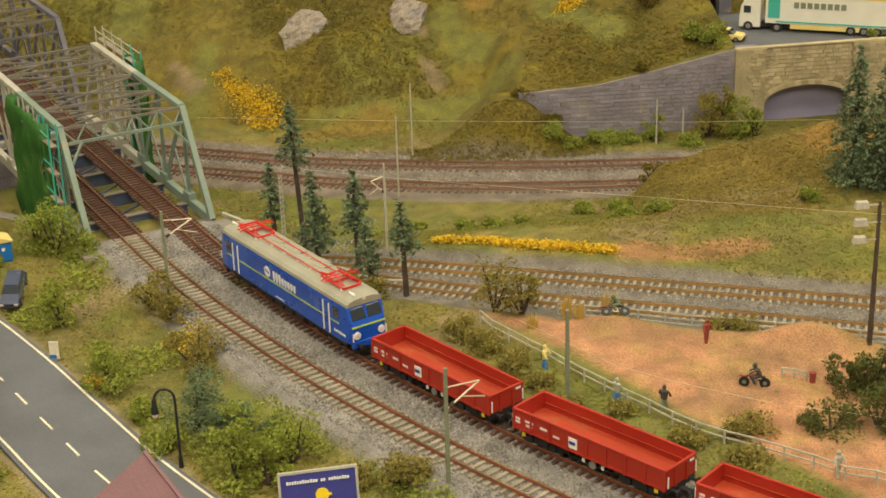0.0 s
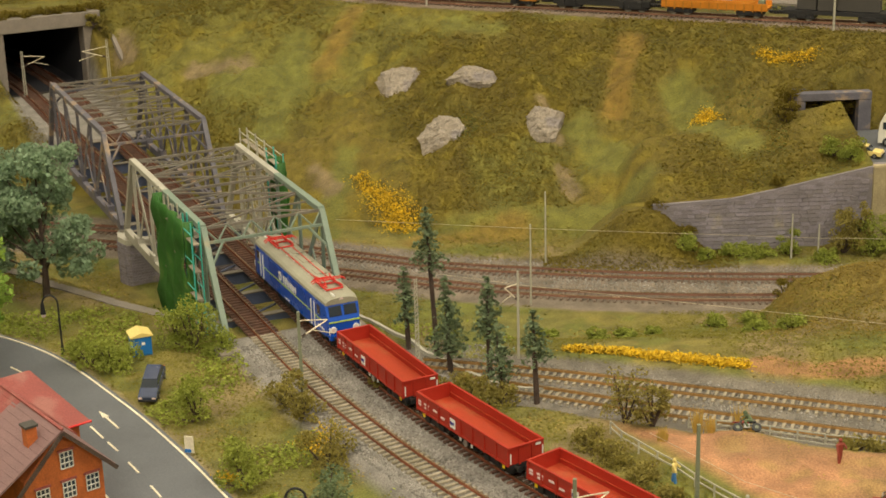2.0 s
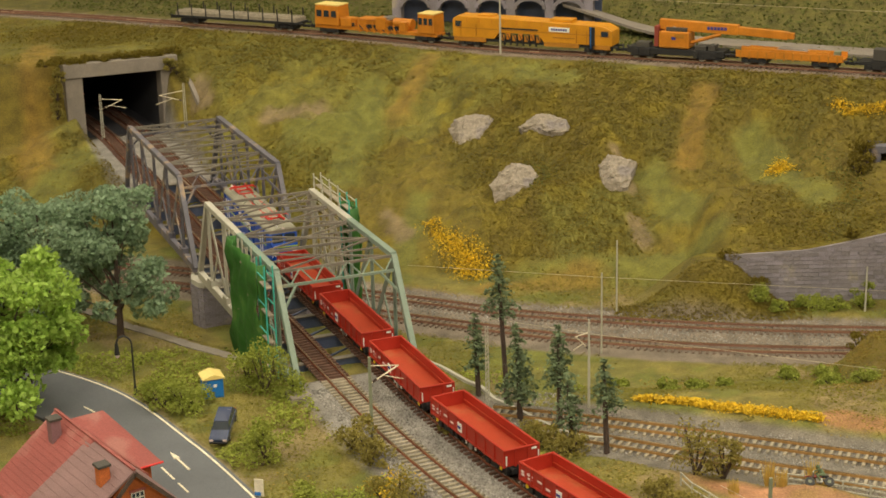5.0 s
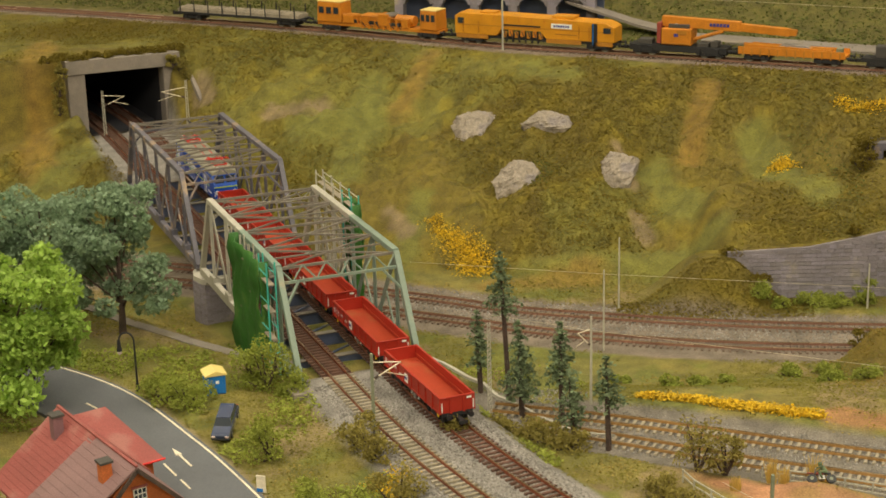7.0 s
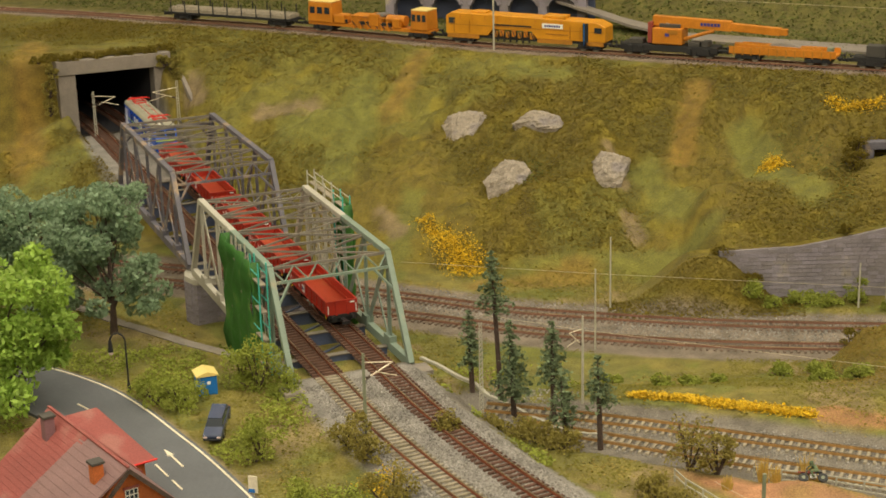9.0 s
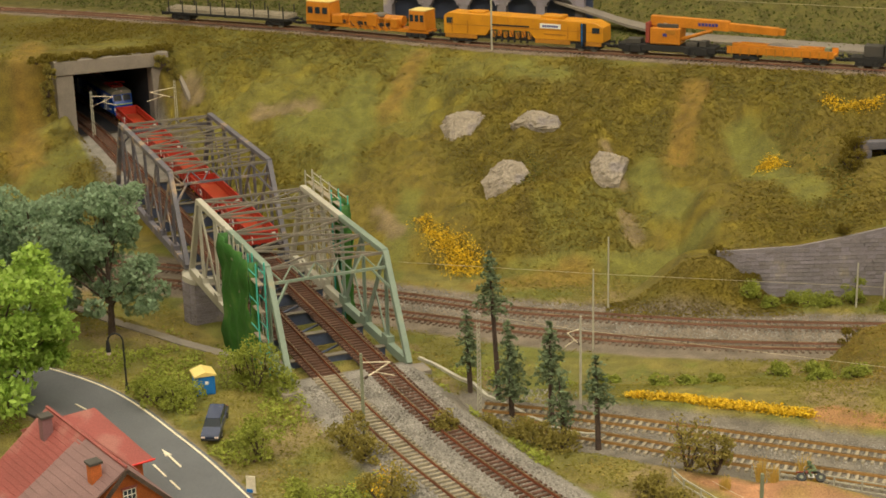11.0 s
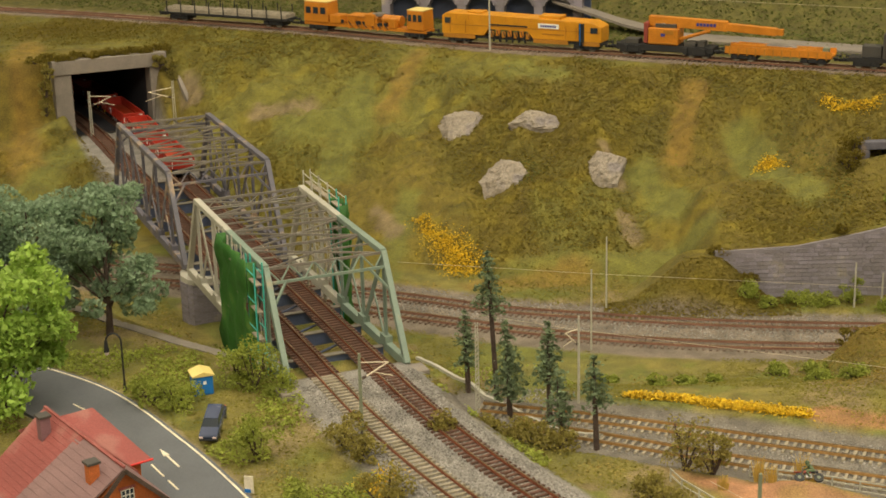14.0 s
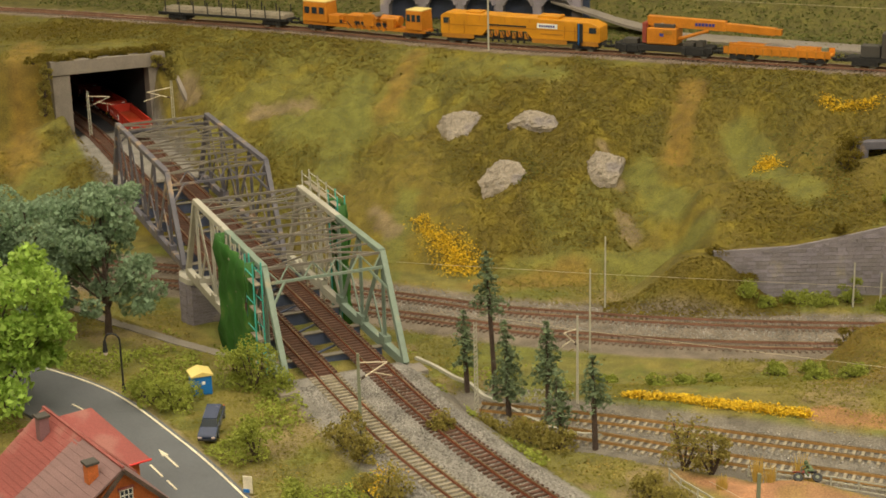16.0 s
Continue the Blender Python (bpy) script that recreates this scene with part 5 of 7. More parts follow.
for a, u, zb, r, h in ((1.064, -0.030, 0.088, 0.011, 0.022), (1.062, -0.036, 0.064, 0.012, 0.026), (1.060, -0.038, 0.036, 0.012, 0.028), (1.060, 0.135, 0.092, 0.012, 0.018), (1.058, 0.148, 0.080, 0.013, 0.026), (1.056, 0.152, 0.056, 0.011, 0.026), (1.052, 0.140, 0.006, 0.010, 0.012)):
    seed += 1
    p = bp(a, u)
    bush(p.x, p.y, r, h, M_LEAF_B, 1300, "yellow-green moss hanging beside the tunnel mouth", 0.0014, seed, "hanging_moss", "hanging moss", zb)


def scatter(name, label, category, count, box, keep, size, mat, flat, lift=0.0, seed=0):
    """Leaves strewn on the ground where keep(x, y) exceeds chance."""
    rng = np.random.default_rng(seed)
    x, y = rng.uniform(box[0], box[1], count), rng.uniform(box[2], box[3], count)
    ok = keep(x, y) > rng.uniform(0, 1, count)
    x, y = x[ok], y[ok]
    z = gz_many(x, y)
    s, u = (x - AX) * SX + (y - AY) * SY, (x - AX) * UX + (y - AY) * UY
    dry = ~((s > 1.04) & (s < 1.6) & (u > -0.30) & (u < 0.13) & (z < 0.104))
    x, y, z = x[dry], y[dry], z[dry] + rng.uniform(0, 1, int(dry.sum())) * lift
    return tagged(leaf_mesh(name, np.stack([x, y, z], 1), size, mat, rng, flat), label, category, kind="stuff")


def off_tracks(x, y, gap=0.036, lines=None):
    d = np.full_like(x, 9.0)
    for p in lines or (MAIN_L[20:90], MAIN_R[20:90], BACK_A, BACK_B, SIDE_A, SIDE_B):
        d = np.minimum(d, path_dist(x, y, p))
    return (d > gap) * (path_dist(x, y, ROAD) > 0.046)


def hill_part(x, y):
    return (((y > hill_base(x) + 0.01) | ((y > 1.757) & (y < 1.798) & (x > 0.24) & (x < 0.375)) | ((y > 1.805) & (x > 0.27) & (x < 0.55))) & (y < hill_top(x) + 0.005)) * off_tracks(x, y, 0.03, (UPPER, MAIN_L[110:140], MAIN_R[110:140]))


def meadow(x, y):
    s = (x - AX) * SX + (y - AY) * SY
    u = (x - AX) * UX + (y - AY) * UY
    return (y < hill_base(x) + 0.02) * off_tracks(x, y, 0.034) * ~((s > 0) & (s < 0.77) & (u > -0.01) & (u < 0.13))


earth = lambda x, y: ((x - 0.198) + 0.62 * (y - 1.195) > 0.0) & (1.235 - y - 0.42 * (x - 0.2) > 0.0)
creepers = lambda x, y: smooth(1.0, 0.5, np.hypot((x - 0.112) / 0.024, (y - 2.055) / 0.055)) + smooth(1.0, 0.5, np.hypot((x - 0.435) / 0.055, (y - 2.02) / 0.05)) + smooth(1.0, 0.5, np.hypot((x - 0.47) / 0.03, (y - 1.93) / 0.08))
BOX_HILL, BOX_NEAR = (-0.95, 0.75, 1.80, 2.85), (-0.55, 0.70, 0.86, 1.95)
scatter("hill_foliage", "dense mossy olive foliage matting on the hillside", "foliage", 420000, BOX_HILL, lambda x, y: hill_part(x, y) * (1 - 0.9 * lanes(x, y)) * smooth(0.30, 0.60, fbm(x, y, 6, 3, 21)), 0.0016, M_LEAF_M, 0.86, 0.0026, 1)
scatter("hill_grass", "short green-yellow grass fibres on the hillside", "grass", 150000, BOX_HILL, lambda x, y: hill_part(x, y) * (0.8 - 0.55 * lanes(x, y)), 0.0014, M_GRASS, 0.92, 0.0010, 2)
scatter("dark_foliage", "dark green creeping foliage on the hillside", "foliage", 150000, BOX_HILL, lambda x, y: hill_part(x, y) * (1 - lanes(x, y)) * np.clip(creepers(x, y), 0, 1), 0.0017, M_LEAF_C, 0.8, 0.0050, 3)
scatter("bank_foliage", "mossy olive foliage on the bank beside the stone wall", "foliage", 8000, (0.18, 0.40, 1.735, 1.80), lambda x, y: smooth(1.735, 1.760, y) * 0.8, 0.0015, M_LEAF_M, 0.9, 0.0018, 9)
scatter("upper_slope_grass", "dark olive grass on the slope above the upper line", "grass", 60000, (-0.7, 0.8, 2.1, 3.1), lambda x, y: smooth(0.08, 0.11, y - hill_top(x)) * off_tracks(x, y, 0.04, (UPPER,)), 0.0026, M_LEAF_C, 0.6, 0.004, 8)
scatter("meadow_grass", "short green-yellow grass fibres on the meadow", "grass", 200000, BOX_NEAR, lambda x, y: meadow(x, y) * (~earth(x, y)) * smooth(0.30, 0.55, fbm(x, y, 11, 3, 41)), 0.0013, M_GRASS, 0.92, 0.0008, 4)
scatter("dry_grass", "straw-coloured dry grass fibres", "grass", 90000, BOX_NEAR, lambda x, y: meadow(x, y) * (1 - 0.9 * earth(x, y)) * smooth(0.55, 0.72, fbm(x, y, 13, 3, 51)), 0.0014, M_STRAW, 0.92, 0.0008, 5)
scatter("scrub", "low olive scrub between road and track", "foliage", 110000, (-0.42, 0.12, 0.9, 1.6), lambda x, y: meadow(x, y) * smooth(0.54, 0.62, fbm(x, y, 16, 3, 61)), 0.0018, M_LEAF_O, 0.55, 0.007, 6)
scatter("mound_grass", "ochre grass on the mound", "grass", 80000, (0.30, 0.80, 1.28, 1.75), lambda x, y: meadow(x, y) * smooth(0.30, 0.65, fbm(x, y, 8, 3, 71)) * smooth(0.12, 0.5, np.exp(-((x - 0.56) / 0.18) ** 2 - ((y - 1.52) / 0.13) ** 2)) * (1 - 0.7 * np.exp(-((x - 0.595) / 0.045) ** 2 - ((y - 1.545) / 0.045) ** 2)), 0.0014, M_OCHRE, 0.88, 0.0018, 7)


def flowers(x0, y0, x1, y1, width, count, label, seed, lift=0.006):
    rng = np.random.default_rng(seed)
    t = rng.uniform(0, 1, count)
    x = x0 + (x1 - x0) * t + rng.normal(scale=width, size=count)
    y = y0 + (y1 - y0) * t + rng.normal(scale=width * 0.8, size=count)
    z = gz_many(x, y) + rng.uniform(0, lift, count)
    return tagged(leaf_mesh("flower_bed", np.stack([x, y, z], 1), 0.0013, M_FLOWER, rng, 0.5), label, "flowers", kind="stuff")


flowers(0.165, 1.400, 0.315, 1.335, 0.0045, 7500, "bright yellow flowering strip along the siding", 1, 0.005)
flowers(-0.030, 2.010, 0.000, 1.965, 0.007, 900, "yellow flowering shrubs on the hillside", 2)
flowers(0.000, 1.965, 0.030, 1.915, 0.012, 2600, "yellow flowering shrubs on the hillside", 3)
flowers(0.400, 2.008, 0.418, 2.004, 0.007, 900, "yellow flowering shrub on the hillside", 4)
flowers(0.495, 2.092, 0.560, 2.075, 0.006, 1200, "yellow flowers below the upper line", 5)
flowers(-0.060, 1.222, -0.052, 1.205, 0.010, 500, "yellow flowers among the shrubs", 6)
flowers(-0.128, 1.168, -0.122, 1.160, 0.004, 250, "yellow flowers among the shrubs", 7)


def tuft(x, y, h, seed):
    """Upright straw blades from one root."""
    rn = random.Random(seed)
    mb = Mb()
    for _ in range(70):
        a, q, l = rn.uniform(0, 6.28), rn.uniform(0, 0.004), h * rn.uniform(0.5, 1.0)
        bx, by, lean = q * math.cos(a), q * math.sin(a), rn.uniform(0, 0.22) * l
        mb.add([(bx - 0.0004, by, 0), (bx + 0.0004, by, 0), (bx + lean * math.cos(a), by + lean * math.sin(a), l)], [(0, 1, 2)])
    ob = part("grass_tuft", mb, M_STRAW_TALL)
    ob.matrix_world = pose(x, y, gz(x, y) - 0.0005)
    return tagged(ob, "tall straw-yellow grass tuft by the field", "grass tuft", "grass tufts")


for i, (x, y, h) in enumerate(((0.248, 1.212, 0.026), (0.256, 1.200, 0.018), (0.285, 1.220, 0.030), (0.290, 1.212, 0.020), (0.216, 1.19, 0.014))):
    tuft(x, y, h, i)


def rock(x, y, sx, sy, sz, seed, tilt=0.0, sink=0.34):
    """Outcrop: a lump cut by several planes into broken faces."""
    rn = random.Random(seed)
    cuts = [(Vector((0.15, -0.85, 0.5)).normalized(), 0.62), (Vector((-0.75, -0.5, 0.45)).normalized(), 0.68), (Vector((0.1, -0.2, 1.0)).normalized(), 0.70)]
    cuts += [(Vector((rn.uniform(-1, 1), rn.uniform(-1, 0.4), rn.uniform(-0.4, 1))).normalized(), rn.uniform(0.66, 0.86)) for _ in range(11)]
    mb = Mb()
    rings = []
    noise.seed_set(seed)
    for k in range(1, 30):
        a = math.pi * k / 30
        ring = []
        for i in range(44):
            b = 2 * math.pi * i / 44
            d = Vector((math.sin(a) * math.cos(b), math.sin(a) * math.sin(b), -math.cos(a)))
            p = d * (1 + 0.30 * noise.noise(d * 1.3 + Vector((seed, 0, 0))))
            for n, c in cuts:
                over = p.dot(n) - c
                if over > 0:
                    p -= n * over * 0.94
            p += d * (0.090 * noise.noise(d * 5.0) + 0.045 * noise.noise(d * 14.0))
            ring.append((p.x * sx * 1.22, p.y * sy * 1.22, p.z * sz * 1.22))
        rings.append(ring)
    mb.loft(rings)
    ob = part("rock", mb, M_ROCK)
    ob.matrix_world = pose(x, y, gz(x, y) - sz * sink, -14, tilt, 0)
    return tagged(ob, "pale grey rock outcrop on the grassy slope", "rock", "hillside rocks")


rock(0.035, 2.200, 0.040, 0.030, 0.036, 3, -12)
rock(0.089, 2.051, 0.031, 0.022, 0.028, 5, 12)
rock(0.210, 2.043, 0.024, 0.022, 0.026, 8, 4)
rock(0.125, 2.152, 0.029, 0.020, 0.018, 11, 8)


# ---- masts and lamps ----
def mast(x, y, h, mat, label, arm=None, lattice=False, r=0.0016, z=None):
    t = thing("catenary_mast", label, "mast", pose(x, y, gz(x, y) - 0.002 if z is None else z), "catenary masts")
    if lattice:
        for i in (-1, 1):
            for j in (-1, 1):
                part("leg", Mb().beam((i * 0.0018, j * 0.0018, 0), (i * 0.0010, j * 0.0010, h), 0.0007, 0.0007, (1, 0, 0)), mat, t)
        n = int(h / 0.0045)
        for k in range(n):
            for j in (-1, 1):
                part("lacing", Mb().beam((-0.0015, j * 0.0015, h * k / n), (0.0015, j * 0.0015, h * (k + 1) / n), 0.0005, 0.0005, (0, 1, 0)), mat, t)
    else:
        part("post", Mb().box(0, 0, 0, r * 2, r * 2, h, None, 0.75, 0.75), mat, t, bevel=0.0002)
    if arm:
        ax, ay, za = arm
        part("cantilever", Mb().tube((0, 0, za), (ax, ay, za + 0.012), 0.0007, n=6).tube((0, 0, za + 0.016), (ax, ay, za + 0.012), 0.0006, n=6), M_WIRE, t, "pale tube cantilever")
        part("steady_arm", Mb().tube((ax * 0.45, ay * 0.45, za + 0.0054), (ax * 1.15, ay * 1.15, za - 0.001), 0.0005, n=6), M_WIRE, t)
        part("insulator", Mb().tube((ax * 0.08, ay * 0.08, za + 0.001), (ax * 0.22, ay * 0.22, za + 0.0027), 0.0012, n=8), M_BARK, t)
    return t


mast(-0.073, 1.301, 0.076, M_MAST, "grey-green catenary mast beside the main line", (0.024, 0.010, 0.052))
mast(0.118, 0.957, 0.086, M_MAST, "grey-green catenary mast beside the main line", (0.024, 0.014, 0.056), z=-0.006)
mast(0.221, 1.073, 0.076, M_MAST, "plain grey-green mast behind the wagons", None)
mast(0.027, 1.358, 0.095, M_MAST_W, "slim lattice mast beside the main line", None, True)
mast(0.119, 1.390, 0.086, M_MAST_W, "slim grey mast with a signal arm", (-0.012, 0.0, 0.058), r=0.0012)
mast(0.155, 1.655, 0.093, M_MAST_W, "slim pale mast beside the lower line", None, r=0.0010)
mast(0.184, 1.783, 0.088, M_MAST_W, "slim pale mast beside the lower line", None, r=0.0010)
mast(0.461, 1.760, 0.055, M_MAST_W, "slim pale mast at the stone wall", None, r=0.0010)
mast(0.494, 1.768, 0.040, M_MAST_W, "slim pale mast at the stone wall", None, r=0.0010)
mast(-0.519, 2.416, 0.071, M_MAST_W, "pale lattice mast before the tunnel", (0.030, 0.012, 0.048), True)
mast(-0.3884, 2.3806, 0.070, M_MAST_W, "pale lattice mast before the tunnel", (-0.034, -0.012, 0.044), True, z=0.0150)
mast(0.075, 2.392, 0.10, M_MAST_W, "slim pale mast on the upper line", None, r=0.0014)
mast(0.60, 2.13, 0.12, M_MAST_W, "slim pale mast on the upper line", None, r=0.0014)

t = thing("floodlight_mast", "dark lattice mast with three pale floodlights", "floodlight", pose(0.465, 1.112, gz(0.465, 1.112) - 0.001))
part("post", Mb().box(0, 0, 0, 0.0034, 0.0034, 0.118, None, 0.6, 0.6), M_BARK, t)
for z in (0.116, 0.102, 0.088):
    part("bracket", Mb().beam((0.002, 0, z), (-0.014, 0, z), 0.0010, 0.0010), M_MAST_W, t)
    part("floodlight", Mb().box(-0.014, 0, z - 0.002, 0.011, 0.006, 0.0055, None, 0.8, 0.8), M_MAST_W, t, "pale boxy floodlight", bevel=0.0004)


def street_lamp(x, y, h, rz):
    t = thing("street_lamp", "black arched street lamp beside the road", "street lamp", pose(x, y, gz(x, y) - 0.001, 0, 0, rz), "street lamps")
    part("base", Mb().tube((0, 0, 0), (0, 0, 0.010), 0.0019, 0.0014, 10), M_BLACK, t)
    mb = Mb().tube((0, 0, 0.008), (0, 0, h - 0.008), 0.0010, 0.0009, 8)
    pts = [(-0.007 + 0.007 * math.cos(math.pi * i / 8), 0, h - 0.008 + 0.008 * math.sin(math.pi * i / 8)) for i in range(9)]
    for p, q in zip(pts[:-1], pts[1:]):
        mb.tube(p, q, 0.0009, 0.0009, 8)
    part("post", mb, M_BLACK, t)
    part("shade", Mb().tube((-0.014, 0, h - 0.007), (-0.014, 0, h - 0.018), 0.0014, 0.0026, 10), M_BLACK, t)
    part("globe", Mb().ball((-0.014, 0, h - 0.019), 0.0022, 0.0022, 0.0026), M_LAMPGLASS, t, "pale glass globe")
    return t


street_lamp(-0.299, 1.434, 0.060, 0)
street_lamp(-0.059, 1.026, 0.062, 0)

# contact wires
def wire(points, label):
    mb = Mb()
    for p, q in zip(points[:-1], points[1:]):
        mb.tube(p, q, 0.00019, 0.00019, 4)
    return tagged(part("contact_wire", mb, M_WIRE), label, "wire", "overhead wires")


wire([(-0.05, 1.70, 0.02), (0.155, 1.65, 0.018), (0.45, 1.60, 0.012), (0.75, 1.56, 0.01)], "thin pale overhead wire of the lower line")
wire([(0.03, 1.43, 0.055), (0.119, 1.392, 0.052), (0.47, 1.245, 0.050), (0.70, 1.15, 0.05)], "thin pale overhead wire of the siding")
wire([(0.60, 2.13, 0.205), (0.075, 2.392, 0.205), (-0.5, 2.72, 0.205)], "thin pale overhead wire of the upper line")

# ---- houses by the road ----
HX, HY, HA = -0.2305, 1.0675, radians(35.7)


def hp(a, b, z):
    """House space: a along the gable wall, b back from it."""
    return Vector((HX + math.cos(HA) * a - math.sin(HA) * b, HY + math.sin(HA) * a + math.cos(HA) * b, z))


def roof_slab(t, a0, a1, b0, b1, z0, z1, mat, name="roof"):
    """One roof slope from eave a0, z0 to ridge a1, z1, with rows of tiles."""
    th = 0.0016
    mb = Mb().loft([[hp(a0, b, z0), hp(a1, b, z1), hp(a1, b, z1 + th), hp(a0, b, z0 + th)] for b in (b0, b1)])
    r = part(name, mb, mat, t)
    n = 16
    for i in range(n):
        k = i / n
        a, z = a0 + (a1 - a0) * k, z0 + (z1 - z0) * k
        a2, z2 = a0 + (a1 - a0) * (k + 0.8 / n), z0 + (z1 - z0) * (k + 0.8 / n)
        part("roof_band", Mb().loft([[hp(a, b, z + th), hp(a2, b, z2 + th), hp(a2, b, z2 + th + 0.0001), hp(a, b, z + th + 0.0003)] for b in (b0, b1)]), mat, r)


def window(t, a, z, w, h, b=-0.0008):
    f = part("window", Mb().loft([[hp(a + i, b, z + j) for i, j in ((-w / 2, 0), (w / 2, 0), (w / 2, h), (-w / 2, h))], [hp(a + i, b + 0.0014, z + j) for i, j in ((-w / 2, 0), (w / 2, 0), (w / 2, h), (-w / 2, h))]]), M_GLASS, t)
    for i in (-0.5, -0.17, 0.17, 0.5):
        part("glazing_bar", Mb().beam(hp(a + i * w, b - 0.0003, z), hp(a + i * w, b - 0.0003, z + h), 0.0007, 0.0006), M_WINDOW, f)
    for j in (0.0, 0.33, 0.66, 1.0):
        part("glazing_bar", Mb().beam(hp(a - w / 2, b - 0.0003, z + h * j), hp(a + w / 2, b - 0.0003, z + h * j), 0.0006, 0.0007), M_WINDOW, f)
    part("lintel", Mb().beam(hp(a - w * 0.65, b - 0.0002, z + h + 0.0012), hp(a + w * 0.65, b - 0.0002, z + h + 0.0012), 0.0012, 0.0016), M_ROOFTILE, f)


house = thing("house", "orange brick house with faded red tiled roof beside the road", "house")
part("front_wing", Mb().loft([[hp(a, b, z) for a, z in ((-0.030, -0.016), (0.030, -0.016), (0.030, 0.047), (0, 0.077), (-0.030, 0.047))] for b in (0.0, 0.07)]), M_BRICK, house, "orange brick gable wall")
part("main_block", Mb().loft([[hp(a, b, z) for a, z in ((-0.050, -0.016), (0.034, -0.016), (0.034, 0.042), (0, 0.077), (-0.050, 0.040))] for b in (0.066, 0.125)]), M_BRICK, house)
roof_slab(house, 0.038, 0.0, -0.006, 0.068, 0.0405, 0.0790, M_ROOFGREY)
roof_slab(house, -0.078, 0.0, -0.006, 0.068, 0.0280, 0.0790, M_ROOFGREY)
roof_slab(house, 0.040, 0.0, 0.060, 0.132, 0.0400, 0.0796, M_ROOFTILE)
part("cross_wing", Mb().loft([[hp(a, b, z) for a, b in ((0.0, 0.084), (0.053, 0.084), (0.053, 0.190), (0.0, 0.190))] for z in (-0.016, 0.0395)]), M_BRICK, house)
part("cross_roof", Mb().add([hp(*p) for p in ((0.0, 0.078, 0.0400), (0.060, 0.078, 0.0400), (0.060, 0.196, 0.0400), (0.0, 0.196, 0.0400), (0.0, 0.138, 0.0680), (0.041, 0.138, 0.0680))], [(0, 1, 5, 4), (1, 2, 5), (2, 3, 4, 5), (0, 3, 2, 1), (0, 4, 3)]), M_ROOFTILE, house, "faded red hipped roof of the cross wing", bevel=0.0004)
part("gutter", Mb().tube(hp(0.0, 0.0775, 0.0398), hp(0.0605, 0.0775, 0.0398), 0.0009, n=8), M_PANTO, house)
roof_slab(house, -0.058, 0.0, 0.060, 0.132, 0.0345, 0.0796, M_ROOFTILE)
part("bargeboard", Mb().beam(hp(0.0385, -0.0065, 0.0395), hp(0, -0.0065, 0.0785), 0.0012, 0.0030), M_BARK, house)
part("bargeboard", Mb().beam(hp(-0.0385, -0.0065, 0.0395), hp(0, -0.0065, 0.0785), 0.0012, 0.0030), M_BARK, house)
part("ridge_tiles", Mb().beam(hp(0, -0.006, 0.0812), hp(0, 0.132, 0.0818), 0.0022, 0.0014), M_ROOFTILE, house)
# the rear chimney's shadowed side is painted in as dark violet
for a, b, z in ((-0.013, 0.104, 0.062), (-0.016, 0.013, 0.058)):
    ch = part("chimney", Mb().loft([[hp(a + i, b + j, zz) for i, j in ((-0.004, -0.004), (0.004, -0.004), (0.004, 0.004), (-0.004, 0.004))] for zz in (z, z + 0.024)]), M_ROOFVIOLET if b > 0.1 else M_BRICK, house, bevel=0.0003)
    part("chimney_cap", Mb().loft([[hp(a + i, b + j, zz) for i, j in ((-0.005, -0.005), (0.005, -0.005), (0.005, 0.005), (-0.005, 0.005))] for zz in (z + 0.0242, z + 0.026)]), M_FIGDARK, ch)
for a, z in ((-0.017, 0.026), (0.003, 0.026), (0.021, 0.026), (-0.017, 0.002), (0.003, 0.002), (0.021, 0.002), (0.003, 0.049)):
    window(house, a, z, 0.0095, 0.0125)

house2 = thing("house", "house with violet-grey tiled gable roof at the roadside", "house", pose(-0.0686, 0.867, -0.0145, 0, 0, 21.7))
part("walls", Mb().prism([(-0.052, 0), (0.012, 0), (0.012, 0.074), (0, 0.098), (-0.052, 0.066)], "y", -0.090, -0.005), M_BRICK, house2)
for x0, z0 in ((-0.060, 0.0640), (0.016, 0.0740)):
    r = part("roof", Mb().loft([[(x0, y, z0), (0, y, 0.1010), (0, y, 0.1026), (x0, y, z0 + 0.0016)] for y in (-0.096, 0.0)]), M_ROOFVIOLET, house2, "violet-grey tiled roof slope", bevel=0.0003)
    for k in range(18):
        a, b = k / 18, (k + 0.85) / 18
        part("roof_band", Mb().loft([[(x0 * (1 - a), y, z0 + (0.101 - z0) * a + 0.0016), (x0 * (1 - b), y, z0 + (0.101 - z0) * b + 0.0016), (x0 * (1 - b), y, z0 + (0.101 - z0) * b + 0.00165), (x0 * (1 - a), y, z0 + (0.101 - z0) * a + 0.00172)] for y in (-0.096, 0.0)]), M_ROOFVIOLET, r)
part("ridge_tiles", Mb().beam((0, -0.096, 0.1030), (0, 0, 0.1030), 0.0022, 0.0012), M_ROOFVIOLET, house2)

# billboard
t = thing("billboard", "blue roadside billboard with pale frame", "billboard", pose(0.0325, 0.944, gz(0.033, 0.944) - 0.003, -12, 0, 4))
part("board", Mb().box(0, 0, 0.002, 0.050, 0.0016, 0.034), M_SIGNBLUE, t)
for x, z, sx, sz in ((0, 0.035, 0.052, 0.0016), (0, 0.001, 0.052, 0.0016), (-0.0253, 0.002, 0.0016, 0.033), (0.0253, 0.002, 0.0016, 0.033)):
    part("frame", Mb().box(x, 0, z, sx, 0.0026, sz), M_MAST_W, t)
for i in range(24):
    if i not in (12, 15):
        part("letter_bar", Mb().box(-0.0200 + i * 0.00172, -0.0011, 0.0284, 0.00125, 0.0006, 0.0017 + 0.0004 * (i % 3 == 0)), M_WHITE, t)
